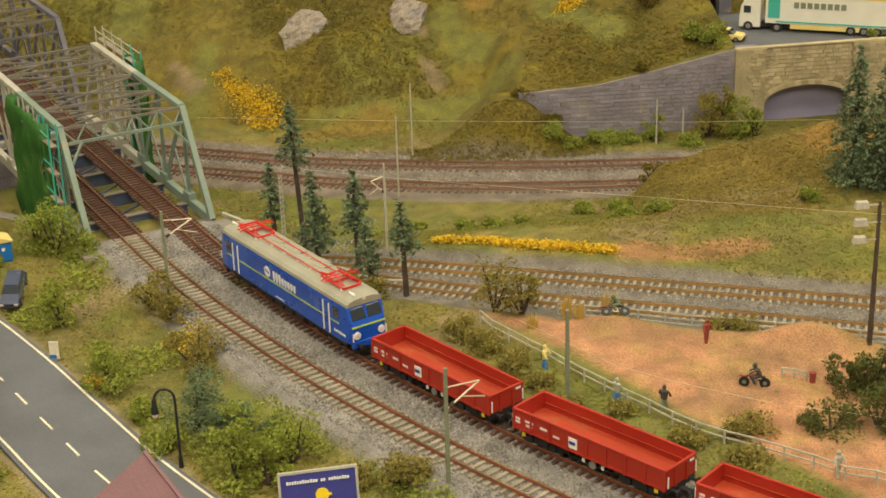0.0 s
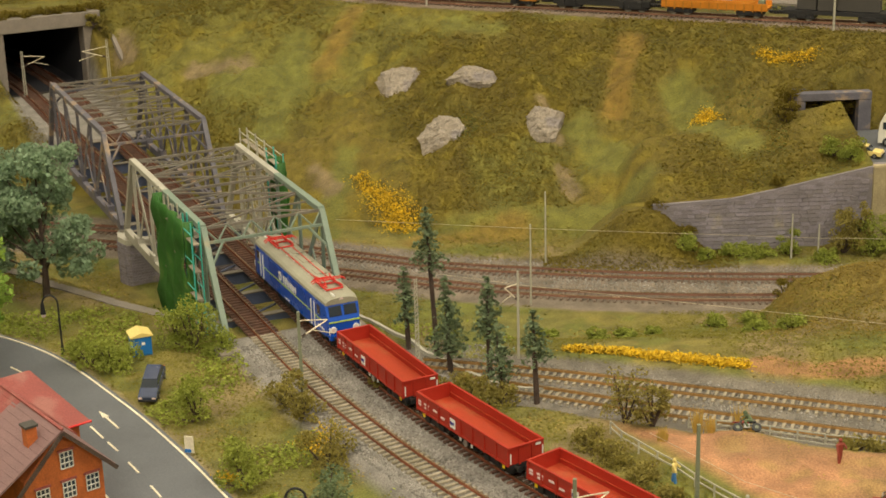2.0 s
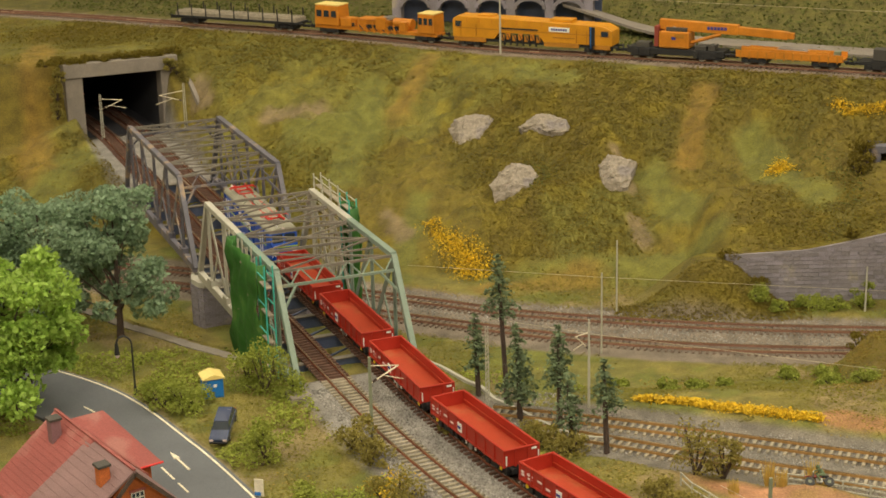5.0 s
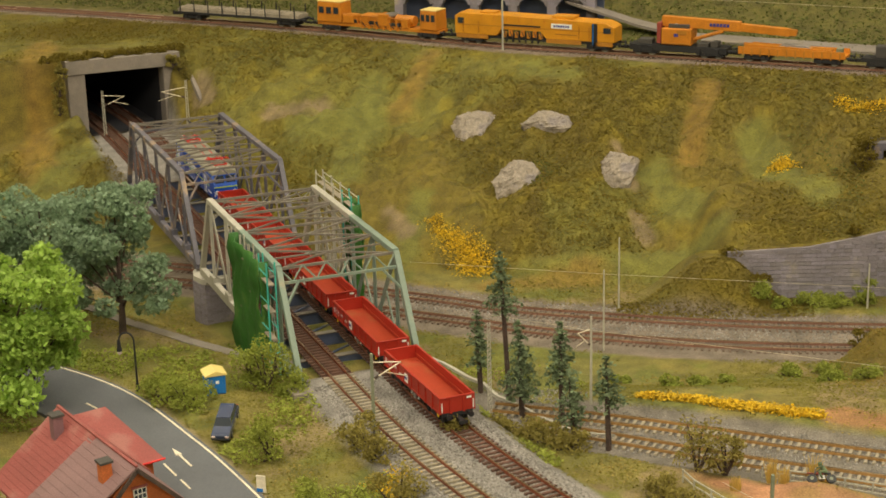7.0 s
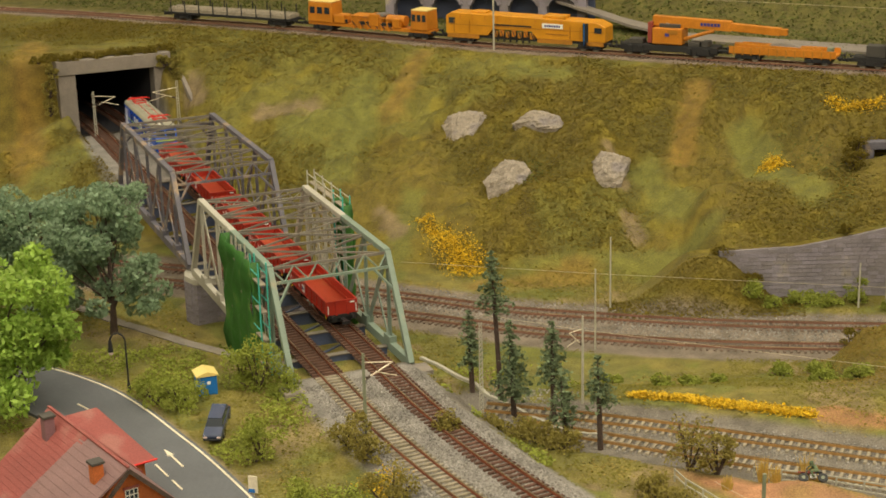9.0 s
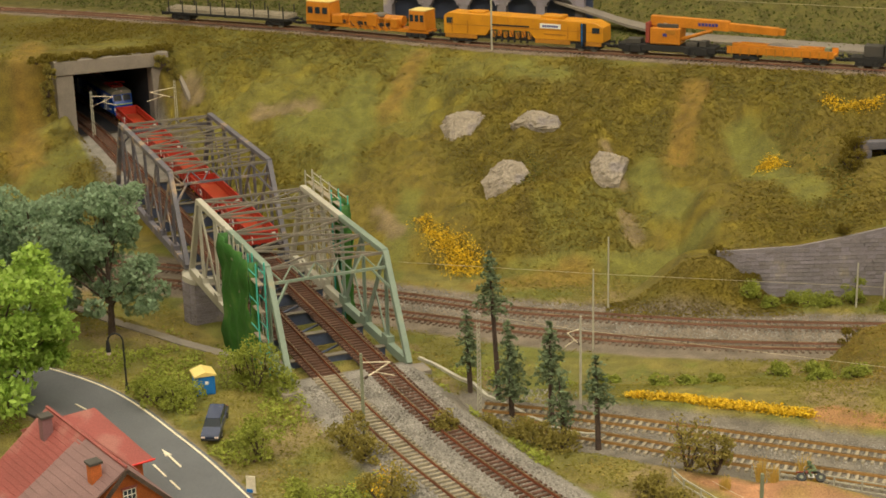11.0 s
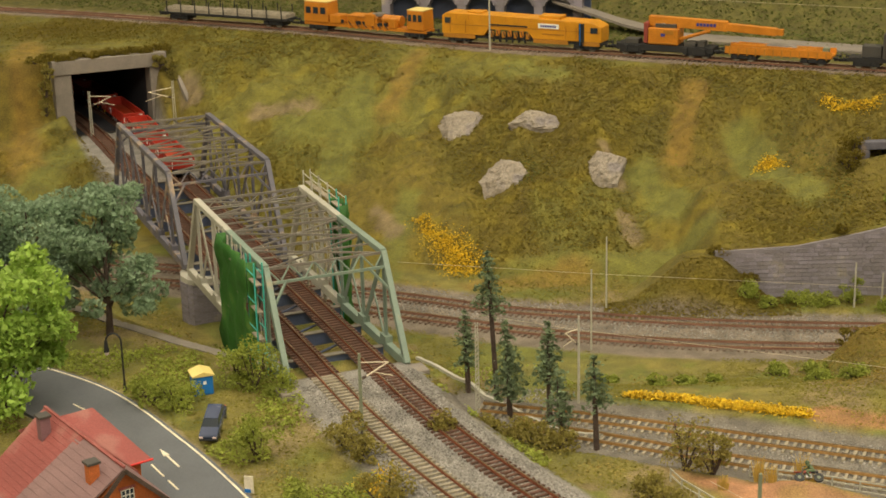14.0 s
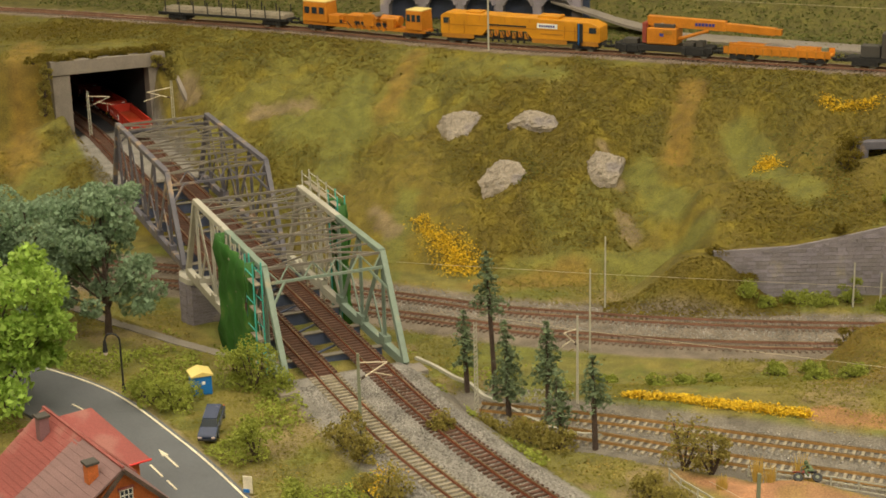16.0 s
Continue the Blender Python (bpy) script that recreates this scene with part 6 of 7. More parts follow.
part("emblem", Mb().tube((0.002, -0.0008, 0.0195), (0.002, -0.0014, 0.0195), 0.0044, n=18), M_YELLOW, t, "yellow emblem")
part("emblem_stroke", Mb().beam((-0.004, -0.0013, 0.016), (0.008, -0.0013, 0.0195), 0.0006, 0.0016), M_YELLOW, t)
for x in (-0.02, 0.02):
    part("post", Mb().box(x, 0.0022, -0.004, 0.002, 0.002, 0.030), M_MAST_W, t)

# small roadside notice
t = thing("notice_board", "small white notice board beside the road", "sign", pose(-0.160, 1.209, gz(-0.160, 1.209), 0, 0, -15))
part("panel", Mb().box(0, 0, 0.003, 0.0075, 0.0012, 0.0145), M_PAINT_W, t)
part("print", Mb().box(-0.001, -0.0008, 0.0035, 0.0052, 0.0005, 0.003), M_TOILET, t)
part("foot", Mb().box(0, 0, -0.001, 0.0012, 0.0012, 0.005), M_MAST_W, t)

# portable toilet
t = thing("portable_toilet", "blue plastic portable toilet with cream roof", "portable toilet", pose(-0.226, 1.425, gz(-0.226, 1.425) - 0.001, 0, 0, 20))
part("cabin", Mb().box(0, 0, 0, 0.0178, 0.0178, 0.0190), M_TOILET, t, bevel=0.0006)
part("door", Mb().box(0.001, -0.0092, 0.0015, 0.0105, 0.0006, 0.0160), M_TOILET, t, bevel=0.0002)
part("door_mark", Mb().box(0.001, -0.0096, 0.011, 0.003, 0.0003, 0.003), M_WHITE, t)
part("roof", Mb().prism([(-0.0106, 0.0188), (0.0106, 0.0188), (0.0104, 0.0200), (0, 0.0236), (-0.0104, 0.0200)], "y", -0.0104, 0.0104), M_CREAM, t, "cream yellow roof", bevel=0.0003)


def car(m, paint, label, group="", name="car"):
    t = thing(name, label, "car", m, group)
    body = [(-0.025, 0.003), (-0.0252, 0.0085), (-0.023, 0.0100), (-0.0120, 0.0108), (0.0235, 0.0105), (0.0252, 0.0085), (0.025, 0.003)]
    part("body", Mb().prism(body, "y", -0.0098, 0.0098), paint, t, bevel=0.0012)
    part("cabin", Mb().loft([[(-0.0125, -0.0092, 0.0104), (0.0235, -0.0092, 0.0104), (0.0235, 0.0092, 0.0104), (-0.0125, 0.0092, 0.0104)], [(-0.0055, -0.0078, 0.0158), (0.0190, -0.0078, 0.0158), (0.0190, 0.0078, 0.0158), (-0.0055, 0.0078, 0.0158)]]), M_GLASS, t, "dark glazed cabin", bevel=0.0006)
    part("roof", Mb().box(0.0068, 0, 0.0158, 0.0235, 0.0152, 0.0009), paint, t, bevel=0.0004)
    for x in (-0.0155, 0.0155):
        for y in (-0.0092, 0.0092):
            w = part("wheel", Mb().tube((x, y - 0.0012, 0.0036), (x, y + 0.0012, 0.0036), 0.0036, n=14), M_BLACK, t)
            part("rim", Mb().tube((x, y - 0.0014, 0.0036), (x, y + 0.0014, 0.0036), 0.0020, n=12), M_STEEL, w)
    for y in (-0.007, 0.007):
        part("headlight", Mb().box(-0.0253, y, 0.0065, 0.0008, 0.0038, 0.0018), M_LAMPGLASS, t)
        part("tail_light", Mb().box(0.0253, y, 0.0070, 0.0008, 0.0030, 0.0022), M_PANTO, t)
    part("bumper", Mb().box(-0.0256, 0, 0.0035, 0.0016, 0.0185, 0.0020), M_BLACK, t, bevel=0.0003)
    return t


car(pose(-0.203, 1.327, gz(-0.203, 1.327) + 0.007, 0, 0, 84) @ Matrix.Rotation(radians(-16), 4, "Y") @ Matrix.Scale(0.84, 4), M_NAVY, "dark blue estate car parked in the scrub")
ROAD_Z = 0.0236
car(pose(0.567, 1.852, ROAD_Z, 0, 0, 150) @ Matrix.Scale(0.82, 4), M_CREAM, "cream yellow taxi on the upper road")
car(pose(0.748, 1.80 + 0.028, ROAD_Z, 0, 0, 155), M_PINE, "dark green car behind the shrubs on the upper road")

# articulated truck on the upper road
t = thing("truck", "white articulated truck with turquoise print on the upper road", "truck", pose(0.60, 1.903, ROAD_Z, 0, 0, -25.6))
tr = part("trailer", Mb().box(0.105, 0, 0.0100, 0.150, 0.0290, 0.0360), M_TRUCK, t, "white box trailer", bevel=0.0008)
part("skirt", Mb().box(0.112, 0, 0.0045, 0.105, 0.0280, 0.0055), M_CREAM, tr)
part("turquoise_panel", Mb().box(0.040, -0.0147, 0.017, 0.014, 0.0006, 0.0265), M_TURQ, tr)
part("turquoise_line", Mb().box(0.11, -0.0147, 0.0118, 0.135, 0.0006, 0.0018), M_TURQ, tr)
part("roof_line", Mb().box(0.105, -0.0147, 0.0440, 0.148, 0.0006, 0.0016), M_YELLOW, tr)
for i in range(8):
    part("letter_bar", Mb().box(0.066 + i * 0.0078, -0.0147, 0.0300, 0.0058, 0.0006, 0.0070), M_MAST, tr)
cab = part("cab", Mb().prism([(-0.0010, 0.004), (0.0240, 0.004), (0.0240, 0.0400), (0.0060, 0.0400), (0.0006, 0.0290), (-0.0010, 0.0160)], "y", -0.0140, 0.0140), M_TRUCK, t, "white driver's cab", bevel=0.0010)
part("windscreen", Mb().loft([[(0.0002, -0.0125, 0.0205), (0.0002, 0.0125, 0.0205), (0.0036, 0.0120, 0.0300), (0.0036, -0.0120, 0.0300)], [(-0.0006, -0.0125, 0.0205), (-0.0006, 0.0125, 0.0205), (0.0022, 0.0120, 0.0300), (0.0022, -0.0120, 0.0300)]]), M_GLASS, cab)
part("side_window", Mb().box(0.0085, -0.0142, 0.0215, 0.0085, 0.0006, 0.0085), M_GLASS, cab)
part("chassis", Mb().box(0.09, 0, 0.0035, 0.165, 0.014, 0.0045), M_BLACK, t)
for x in (0.0100, 0.0440, 0.1300, 0.1450, 0.1600):
    for y in (-0.0125, 0.0125):
        w = part("wheel", Mb().tube((x, y - 0.0018, 0.0056), (x, y + 0.0018, 0.0056), 0.0056, n=16), M_BLACK, t)
        part("rim", Mb().tube((x, y - 0.0020, 0.0056), (x, y + 0.0020, 0.0056), 0.0030, n=14), M_STEEL, w)

# road tunnel mouth behind the truck
t = thing("road_tunnel", "dark road tunnel mouth with concrete frame", "tunnel portal", kind="structure")
for x0, x1, z0, z1, mat in ((0.512, 0.524, 0.015, 0.062, M_OLD), (0.590, 0.606, 0.015, 0.062, M_OLD), (0.512, 0.606, 0.0625, 0.072, M_OLD)):
    part("frame", Mb().box((x0 + x1) / 2, 1.972, z0, x1 - x0, 0.014, z1 - z0), mat, t, bevel=0.0006)
# same near-black as the rail tunnel, shade put into the colour
part("bore", Mb().box(0.557, 2.020, 0.018, 0.064, 0.08, 0.002).box(0.557, 2.060, 0.02, 0.064, 0.002, 0.04).box(0.523, 2.02, 0.018, 0.002, 0.08, 0.044).box(0.591, 2.02, 0.018, 0.002, 0.08, 0.044).box(0.557, 2.02, 0.0625, 0.07, 0.08, 0.002), M_DARK, t)


# ---- works train on the upper line ----
UP_LINE = resample(UPPER, 0.004)


def up_pose(x):
    """Pose on the upper line at plan x."""
    p, a = min(UP_LINE, key=lambda q: abs(q[0].x - x))
    return Matrix.Translation((p.x, p.y, Z_UP)) @ Matrix.Rotation(a, 4, "Z")


def running_gear(t, half, xs, wb=0.02):
    for x in xs:
        bogie(t, x, wb)
    for sgn in (-1, 1):
        buffers(t, sgn * half, sgn, 0.0112)


def works(name, label, x0, x1):
    m0, m1 = up_pose(x0).translation, up_pose(x1).translation
    d = m1 - m0
    t = thing(name, label, "rail vehicle", Matrix.Translation((m0 + m1) / 2) @ Matrix.Rotation(math.atan2(d.y, d.x), 4, "Z") @ Matrix.Diagonal((1, 1.06, 1.06, 1)), "works train on the upper line")
    return t, d.length


t, L = works("timber_wagon", "black flat wagon loaded with brown timber", -0.446, -0.222)
part("deck", Mb().box(0, 0, 0.0100, L - 0.012, 0.030, 0.0035), M_BLACK, t, bevel=0.0004)
for i in range(7):
    part("timber_beam", Mb().box(0, -0.012 + i * 0.004, 0.0137, L - 0.02, 0.0036, 0.0050 + 0.001 * (i % 3)), M_WOOD, t, "brown timber")
for i in range(9):
    for y in (-0.0155, 0.0155):
        part("stake", Mb().box(-L / 2 + 0.016 + (L - 0.032) * i / 8, y, 0.0100, 0.0014, 0.0012, 0.022), M_BLACK, t)
running_gear(t, L / 2 - 0.005, (-L / 2 + 0.035, L / 2 - 0.035))

t, L = works("track_machine", "orange open track maintenance machine", -0.207, -0.006)
part("frame", Mb().box(0, 0, 0.0090, L - 0.012, 0.024, 0.0045), M_ORANGE, t, bevel=0.0004)
for x, l, h in ((-L / 2 + 0.030, 0.046, 0.033), (L / 2 - 0.024, 0.030, 0.031)):
    c = part("cabin", Mb().box(x, 0, 0.0136, l, 0.029, h - 0.004, None, 0.93, 0.95), M_ORANGE, t, bevel=0.0012)
    part("cabin_roof", Mb().box(x, 0, 0.0097 + h, l * 0.96, 0.027, 0.0014), M_CREAM, c, bevel=0.0004)
    for k in range(3):
        part("window", Mb().box(x - l * 0.3 + k * l * 0.3, -0.0146, 0.026, l * 0.2, 0.0006, 0.0095), M_GLASS, c)
for x, l, z, h in ((-0.052, 0.020, 0.0138, 0.012), (0.012, 0.018, 0.0138, 0.017), (0.052, 0.012, 0.0138, 0.013)):
    part("equipment_case", Mb().box(x, -0.004, z, l, 0.020, h), M_ORANGE, t, bevel=0.0008)
for x in (-0.062, -0.036, -0.014, 0.010, 0.036, 0.060):
    part("guard_post", Mb().tube((x, -0.0125, 0.0135), (x, -0.0125, 0.0270), 0.0006, n=6), M_ORANGE, t)
part("guard_bar", Mb().tube((-0.062, -0.0125, 0.0268), (0.060, -0.0125, 0.0262), 0.0006, n=6), M_ORANGE, t)
# solid black blocks imitate the shade of gaps between the equipment
for x, l in ((-0.044, 0.014), (-0.006, 0.020), (0.034, 0.016)):
    part("dark_recess", Mb().box(x, -0.0112, 0.0150, l, 0.0030, 0.0045), M_BLACK, t)
part("engine_hood", Mb().box(-0.004, 0, 0.0138, 0.055, 0.022, 0.014), M_ORANGE, t, bevel=0.0012)
part("tank", Mb().tube((0.03, 0, 0.0225), (0.062, 0, 0.0225), 0.0075, n=14), M_ORANGE, t)
part("drum", Mb().tube((0.02, 0, 0.028), (0.02, 0, 0.031), 0.010, n=18), M_STEEL, t)
for k in range(6):
    part("tool_arm", Mb().beam((-0.03 + k * 0.013, -0.0125, 0.022), (-0.026 + k * 0.013, -0.0135, 0.008), 0.002, 0.002), M_ORANGE, t)
    part("hose", Mb().tube((-0.03 + k * 0.013, -0.0130, 0.020), (-0.02 + k * 0.013, -0.0135, 0.011), 0.0006), M_BLACK, t)
running_gear(t, L / 2 - 0.005, (-L / 2 + 0.032, L / 2 - 0.028))

t, L = works("tamping_machine", "long yellow-orange tamping machine with large panels", 0.008, 0.243)
M_AMBER = material("amber_machine_paint", (0.60, 0.26, 0.012), 0.45, vary=0.14, scale=45)
part("frame", Mb().box(0, 0, 0.0090, L - 0.012, 0.024, 0.0040), M_BLACK, t)
body = part("body", Mb().prism([(-L / 2 + 0.006, 0.0132), (-0.058, 0.0132), (-0.050, 0.0225), (0.012, 0.0225), (0.020, 0.0132), (L / 2 - 0.006, 0.0132), (L / 2 - 0.006, 0.0340), (L / 2 - 0.020, 0.0400), (0.03, 0.0415), (-0.03, 0.0425), (-L / 2 + 0.014, 0.0430), (-L / 2 + 0.006, 0.0380)], "y", -0.0145, 0.0145), M_AMBER, t, bevel=0.0012)
part("roof_unit", Mb().box(0.045, 0, 0.0412, 0.034, 0.020, 0.0040), M_AMBER, body, bevel=0.0006)
part("roof_unit", Mb().box(-0.075, 0, 0.0428, 0.025, 0.018, 0.0022), M_AMBER, body, bevel=0.0006)
for x, w, z, h in ((-L / 2 + 0.016, 0.010, 0.028, 0.008), (L / 2 - 0.017, 0.011, 0.0255, 0.0075), (L / 2 - 0.036, 0.007, 0.016, 0.019)):
    part("window", Mb().box(x, -0.0147, z, w, 0.0008, h), M_GLASS, body)
part("sign_panel", Mb().box(0.045, -0.0148, 0.0285, 0.032, 0.0006, 0.0065), M_WHITE, body, "white panel with illegible lettering")
for i in range(7):
    part("letter_bar", Mb().box(0.034 + i * 0.0036, -0.0152, 0.0303, 0.0026, 0.0004, 0.0028), M_SIGNBLUE, body)
for k in range(6):
    part("tamping_tine", Mb().beam((-0.044 + k * 0.010, -0.012, 0.0215), (-0.042 + k * 0.010, -0.0125, 0.006), 0.0022, 0.0022), M_BLACK, t)
# darker amber for grimy parts, and for shade painted along the body groove
M_AMBER_D = material("grime_and_shade_amber_paint", (0.40, 0.17, 0.015), 0.55, vary=0.2, scale=60)
for x, l in ((-L / 2 + 0.034, 0.052), (0.048, 0.054), (L / 2 - 0.022, 0.026)):
    part("skirt", Mb().box(x, -0.0136, 0.0078, l, 0.0014, 0.0056), M_AMBER_D, body, "grimy lower skirt", bevel=0.0004)
# strips on the flat side put the slots' shadow into the colour
part("shadow_groove", Mb().box(0.002, -0.0146, 0.0262, L - 0.020, 0.0006, 0.0010), M_AMBER_D, body)
part("intake_slot", Mb().box(-0.018, -0.0147, 0.0280, 0.060, 0.0006, 0.0022), M_BLACK, body)
part("intake_slot", Mb().box(0.052, -0.0147, 0.0200, 0.034, 0.0006, 0.0016), M_AMBER_D, body)
# no opening is cut; the black panel paints the dark inside the door
part("doorway", Mb().box(L / 2 - 0.036, -0.0149, 0.0135, 0.0085, 0.0006, 0.0245), M_BLACK, body, "black panel standing for the shade in an open doorway")
part("door_post", Mb().box(L / 2 - 0.038, -0.0154, 0.0085, 0.0012, 0.0008, 0.0295), M_TOILET, body)
for k in range(4):
    part("door_step", Mb().box(L / 2 - 0.036, -0.0150, 0.0040 + 0.0028 * k, 0.0080, 0.0030, 0.0006), M_BLACK, body)
for x in (-L / 2 + 0.020, -L / 2 + 0.045, 0.072, 0.088):
    part("hand_rail", Mb().tube((x, -0.0154, 0.0155), (x, -0.0154, 0.0330), 0.0005, n=6), M_AMBER_D, body)
for k in range(7):
    part("hydraulic_unit", Mb().box(-0.045 + k * 0.0095, -0.0125, 0.0120 + 0.002 * (k % 2), 0.0060, 0.0040, 0.0085), M_ORANGE if k % 2 else M_AMBER_D, t, bevel=0.0004)
    part("hose", Mb().tube((-0.046 + k * 0.0095, -0.0146, 0.0215), (-0.040 + k * 0.0095, -0.0150, 0.0090), 0.0006, n=6), M_BLACK, t)
for k in range(9):
    part("panel_rib", Mb().box(-L / 2 + 0.03 + k * 0.02, -0.0148, 0.0345, 0.001, 0.0006, 0.0060), M_ORANGE, body)
running_gear(t, L / 2 - 0.005, (-L / 2 + 0.032, L / 2 - 0.032))

t, L = works("crane_wagon", "orange railway crane on a dark chassis, its jib laid level", 0.254, 0.386)
part("chassis", Mb().box(0, 0, 0.0065, L - 0.008, 0.026, 0.0085), M_BLACK, t, bevel=0.0006)
part("counterweight", Mb().box(-0.0275, 0, 0.0170, 0.0060, 0.026, 0.0270), M_FIGRED, t, bevel=0.0006)
part("crane_house", Mb().box(-0.002, 0, 0.0160, 0.043, 0.028, 0.0215), M_ORANGE, t, bevel=0.0010)
part("slewing_ring", Mb().tube((-0.006, 0, 0.015), (-0.006, 0, 0.0165), 0.012, n=18), M_BLACK, t)
part("winch", Mb().tube((-0.004, -0.008, 0.039), (-0.004, 0.008, 0.039), 0.0045, n=14), M_STEEL, t)
part("emblem", Mb().box(-0.002, -0.0143, 0.027, 0.006, 0.0004, 0.004), M_SIGNBLUE, t)
for x, l, h in ((-0.048, 0.020, 0.006), (0.036, 0.016, 0.005), (0.052, 0.010, 0.007)):
    part("deck_box", Mb().box(x, -0.004, 0.0152, l, 0.016, h), M_FIGDARK, t, bevel=0.0005)
for x in (-0.056, -0.040, 0.030, 0.056):
    part("outrigger", Mb().box(x, -0.0136, 0.0050, 0.0060, 0.0030, 0.0085), M_BLACK, t, bevel=0.0004)
part("house_step", Mb().box(-0.002, -0.0146, 0.0175, 0.040, 0.0012, 0.0012), M_AMBER_D, t)
part("house_grille", Mb().box(0.006, -0.0143, 0.0300, 0.014, 0.0004, 0.0050), M_AMBER_D, t)
part("lift_cylinder", Mb().tube((0.020, -0.004, 0.0230), (0.062, -0.003, 0.0360), 0.0024, n=10), M_ORANGE, t)
part("winch_frame", Mb().box(0.000, 0, 0.0375, 0.030, 0.018, 0.0050), M_FIGDARK, t, bevel=0.0006)
jib = part("jib", Mb().beam((-0.026, 0, 0.0455), (0.086, 0, 0.0425), 0.010, 0.0130).beam((0.080, 0, 0.0420), (0.154, 0, 0.0385), 0.0085, 0.0100), M_ORANGE, t, "long orange telescopic jib", bevel=0.0006)
part("jib_inner", Mb().beam((0.150, 0, 0.0388), (0.163, 0, 0.0382), 0.0074, 0.0074), M_ORANGE, jib)
for i in range(6):
    part("letter_bar", Mb().box(0.045 + i * 0.0048, -0.0054, 0.0415, 0.0036, 0.0008, 0.0040), M_SIGNBLUE, jib)
running_gear(t, L / 2 - 0.003, (-L / 2 + 0.026, L / 2 - 0.026))

t, L = works("low_wagon", "orange low-sided wagon under the crane jib", 0.394, 0.536)
part("deck", Mb().box(0, 0, 0.0100, L - 0.010, 0.029, 0.0030), M_ORANGE, t)
for y in (-0.0145, 0.0145):
    part("side_board", Mb().box(0, y, 0.0105, L - 0.010, 0.0010, 0.0090), M_ORANGE, t, bevel=0.0002)
    for k in range(12):
        part("stanchion", Mb().box(-L / 2 + 0.012 + k * (L - 0.024) / 11, y * 1.05, 0.0085, 0.0016, 0.0012, 0.0095), M_AMBER_D, t)
part("load", Mb().loft([[(-0.05, -0.010, 0.013), (0.05, -0.010, 0.013), (0.05, 0.010, 0.013), (-0.05, 0.010, 0.013)], [(-0.01, -0.005, 0.024), (0.015, -0.005, 0.023), (0.015, 0.005, 0.023), (-0.01, 0.005, 0.024)]]), M_CONCRETE, t, "grey tarpaulin load")
for k in range(3):
    part("load_beam", Mb().beam((-L / 2 + 0.012 + 0.004 * k, -0.011 + 0.007 * k, 0.0215), (L / 2 - 0.024, -0.011 + 0.007 * k, 0.0190), 0.0028, 0.0028), M_ORANGE, t)
part("crate", Mb().box(L / 2 - 0.014, -0.006, 0.013, 0.008, 0.010, 0.010), M_MAST, t)
running_gear(t, L / 2 - 0.004, (-L / 2 + 0.030, L / 2 - 0.030))

t, L = works("shunter", "small dark grey works locomotive", 0.548, 0.680)
part("frame", Mb().box(0, 0, 0.0085, L - 0.008, 0.026, 0.0050), M_BLACK, t)
part("hood", Mb().box(-0.040, 0, 0.0136, 0.026, 0.016, 0.015), M_FIGDARK, t, bevel=0.0010)
part("cab", Mb().box(-0.014, 0, 0.0136, 0.022, 0.026, 0.032), M_FIGDARK, t, bevel=0.0010)
part("long_hood", Mb().box(0.028, 0, 0.0136, 0.056, 0.016, 0.020), M_FIGDARK, t, bevel=0.0010)
running_gear(t, L / 2 - 0.004, (-L / 2 + 0.028, L / 2 - 0.028))

# stone arcade and concrete ramp behind the works train
t = thing("arcade", "grey stone arcade wall behind the upper line", "arcade wall", pose(0.085, 2.62, 0.112, 0, 0, -14), kind="structure")
n = 5
for i in range(n + 1):
    part("pillar", Mb().box(-0.17 + i * 0.062, 0, 0, 0.014, 0.02, 0.060), M_STONE, t)
part("spandrel", Mb().box(-0.015, 0.004, 0.0480, 0.34, 0.02, 0.05), M_STONE, t)
part("niche_wall", Mb().box(-0.015, 0.03, 0, 0.34, 0.006, 0.05), M_BEAM, t)
for i in range(n):
    x = -0.139 + i * 0.062
    mb = Mb()
    for k in range(8):
        a, b = math.pi * k / 8, math.pi * (k + 1) / 8
        mb.beam((x - 0.024 * math.cos(a), -0.001, 0.034 + 0.016 * math.sin(a)), (x - 0.024 * math.cos(b), -0.001, 0.034 + 0.016 * math.sin(b)), 0.022, 0.006)
    part("arch_ring", mb, M_STONE, t)
t = thing("ramp_road", "pale concrete ramp descending behind the upper line", "ramp", kind="structure")
part("slab", Mb().loft([[(x, y - 0.03, z), (x, y + 0.03, z), (x, y + 0.03, z + 0.004), (x, y - 0.03, z + 0.004)] for x, y, z in ((0.18, 2.62, 0.150), (0.28, 2.52, 0.128), (0.36, 2.44, 0.117), (0.62, 2.30, 0.116))]), M_CONCRETE, t)

# ---- the earth field and its fences ----
def fence(points, z_gap, h, label, rails=2, mat=None, step=0.022):
    t = thing("fence", label, "fence", group="field fences")
    pts = resample([Vector((x, y, 0)) for x, y in points], step)
    pos = [Vector((p.x, p.y, gz(p.x, p.y))) for p, a in pts]
    for p in pos:
        part("post", Mb().box(p.x, p.y, p.z - 0.002, 0.0013, 0.0013, h + 0.002), mat or M_MAST_W, t)
    for p, q in zip(pos[:-1], pos[1:]):
        for k in range(rails):
            z = Vector((0, 0, h * (0.95 - 0.45 * k)))
            part("rail", Mb().beam(p + z, q + z, 0.0008, 0.0011), mat or M_MAST_W, t)
    return t


fence([(0.178, 1.215), (0.185, 1.19), (0.215, 1.142), (0.247, 1.085), (0.302, 1.004), (0.338, 0.973), (0.400, 0.916), (0.45, 0.875)], 0, 0.0115, "grey two-rail fence along the earth field")
fence([(0.245, 1.232), (0.277, 1.222), (0.357, 1.187), (0.469, 1.140), (0.56, 1.10)], 0, 0.0095, "grey two-rail fence between field and siding", 3)
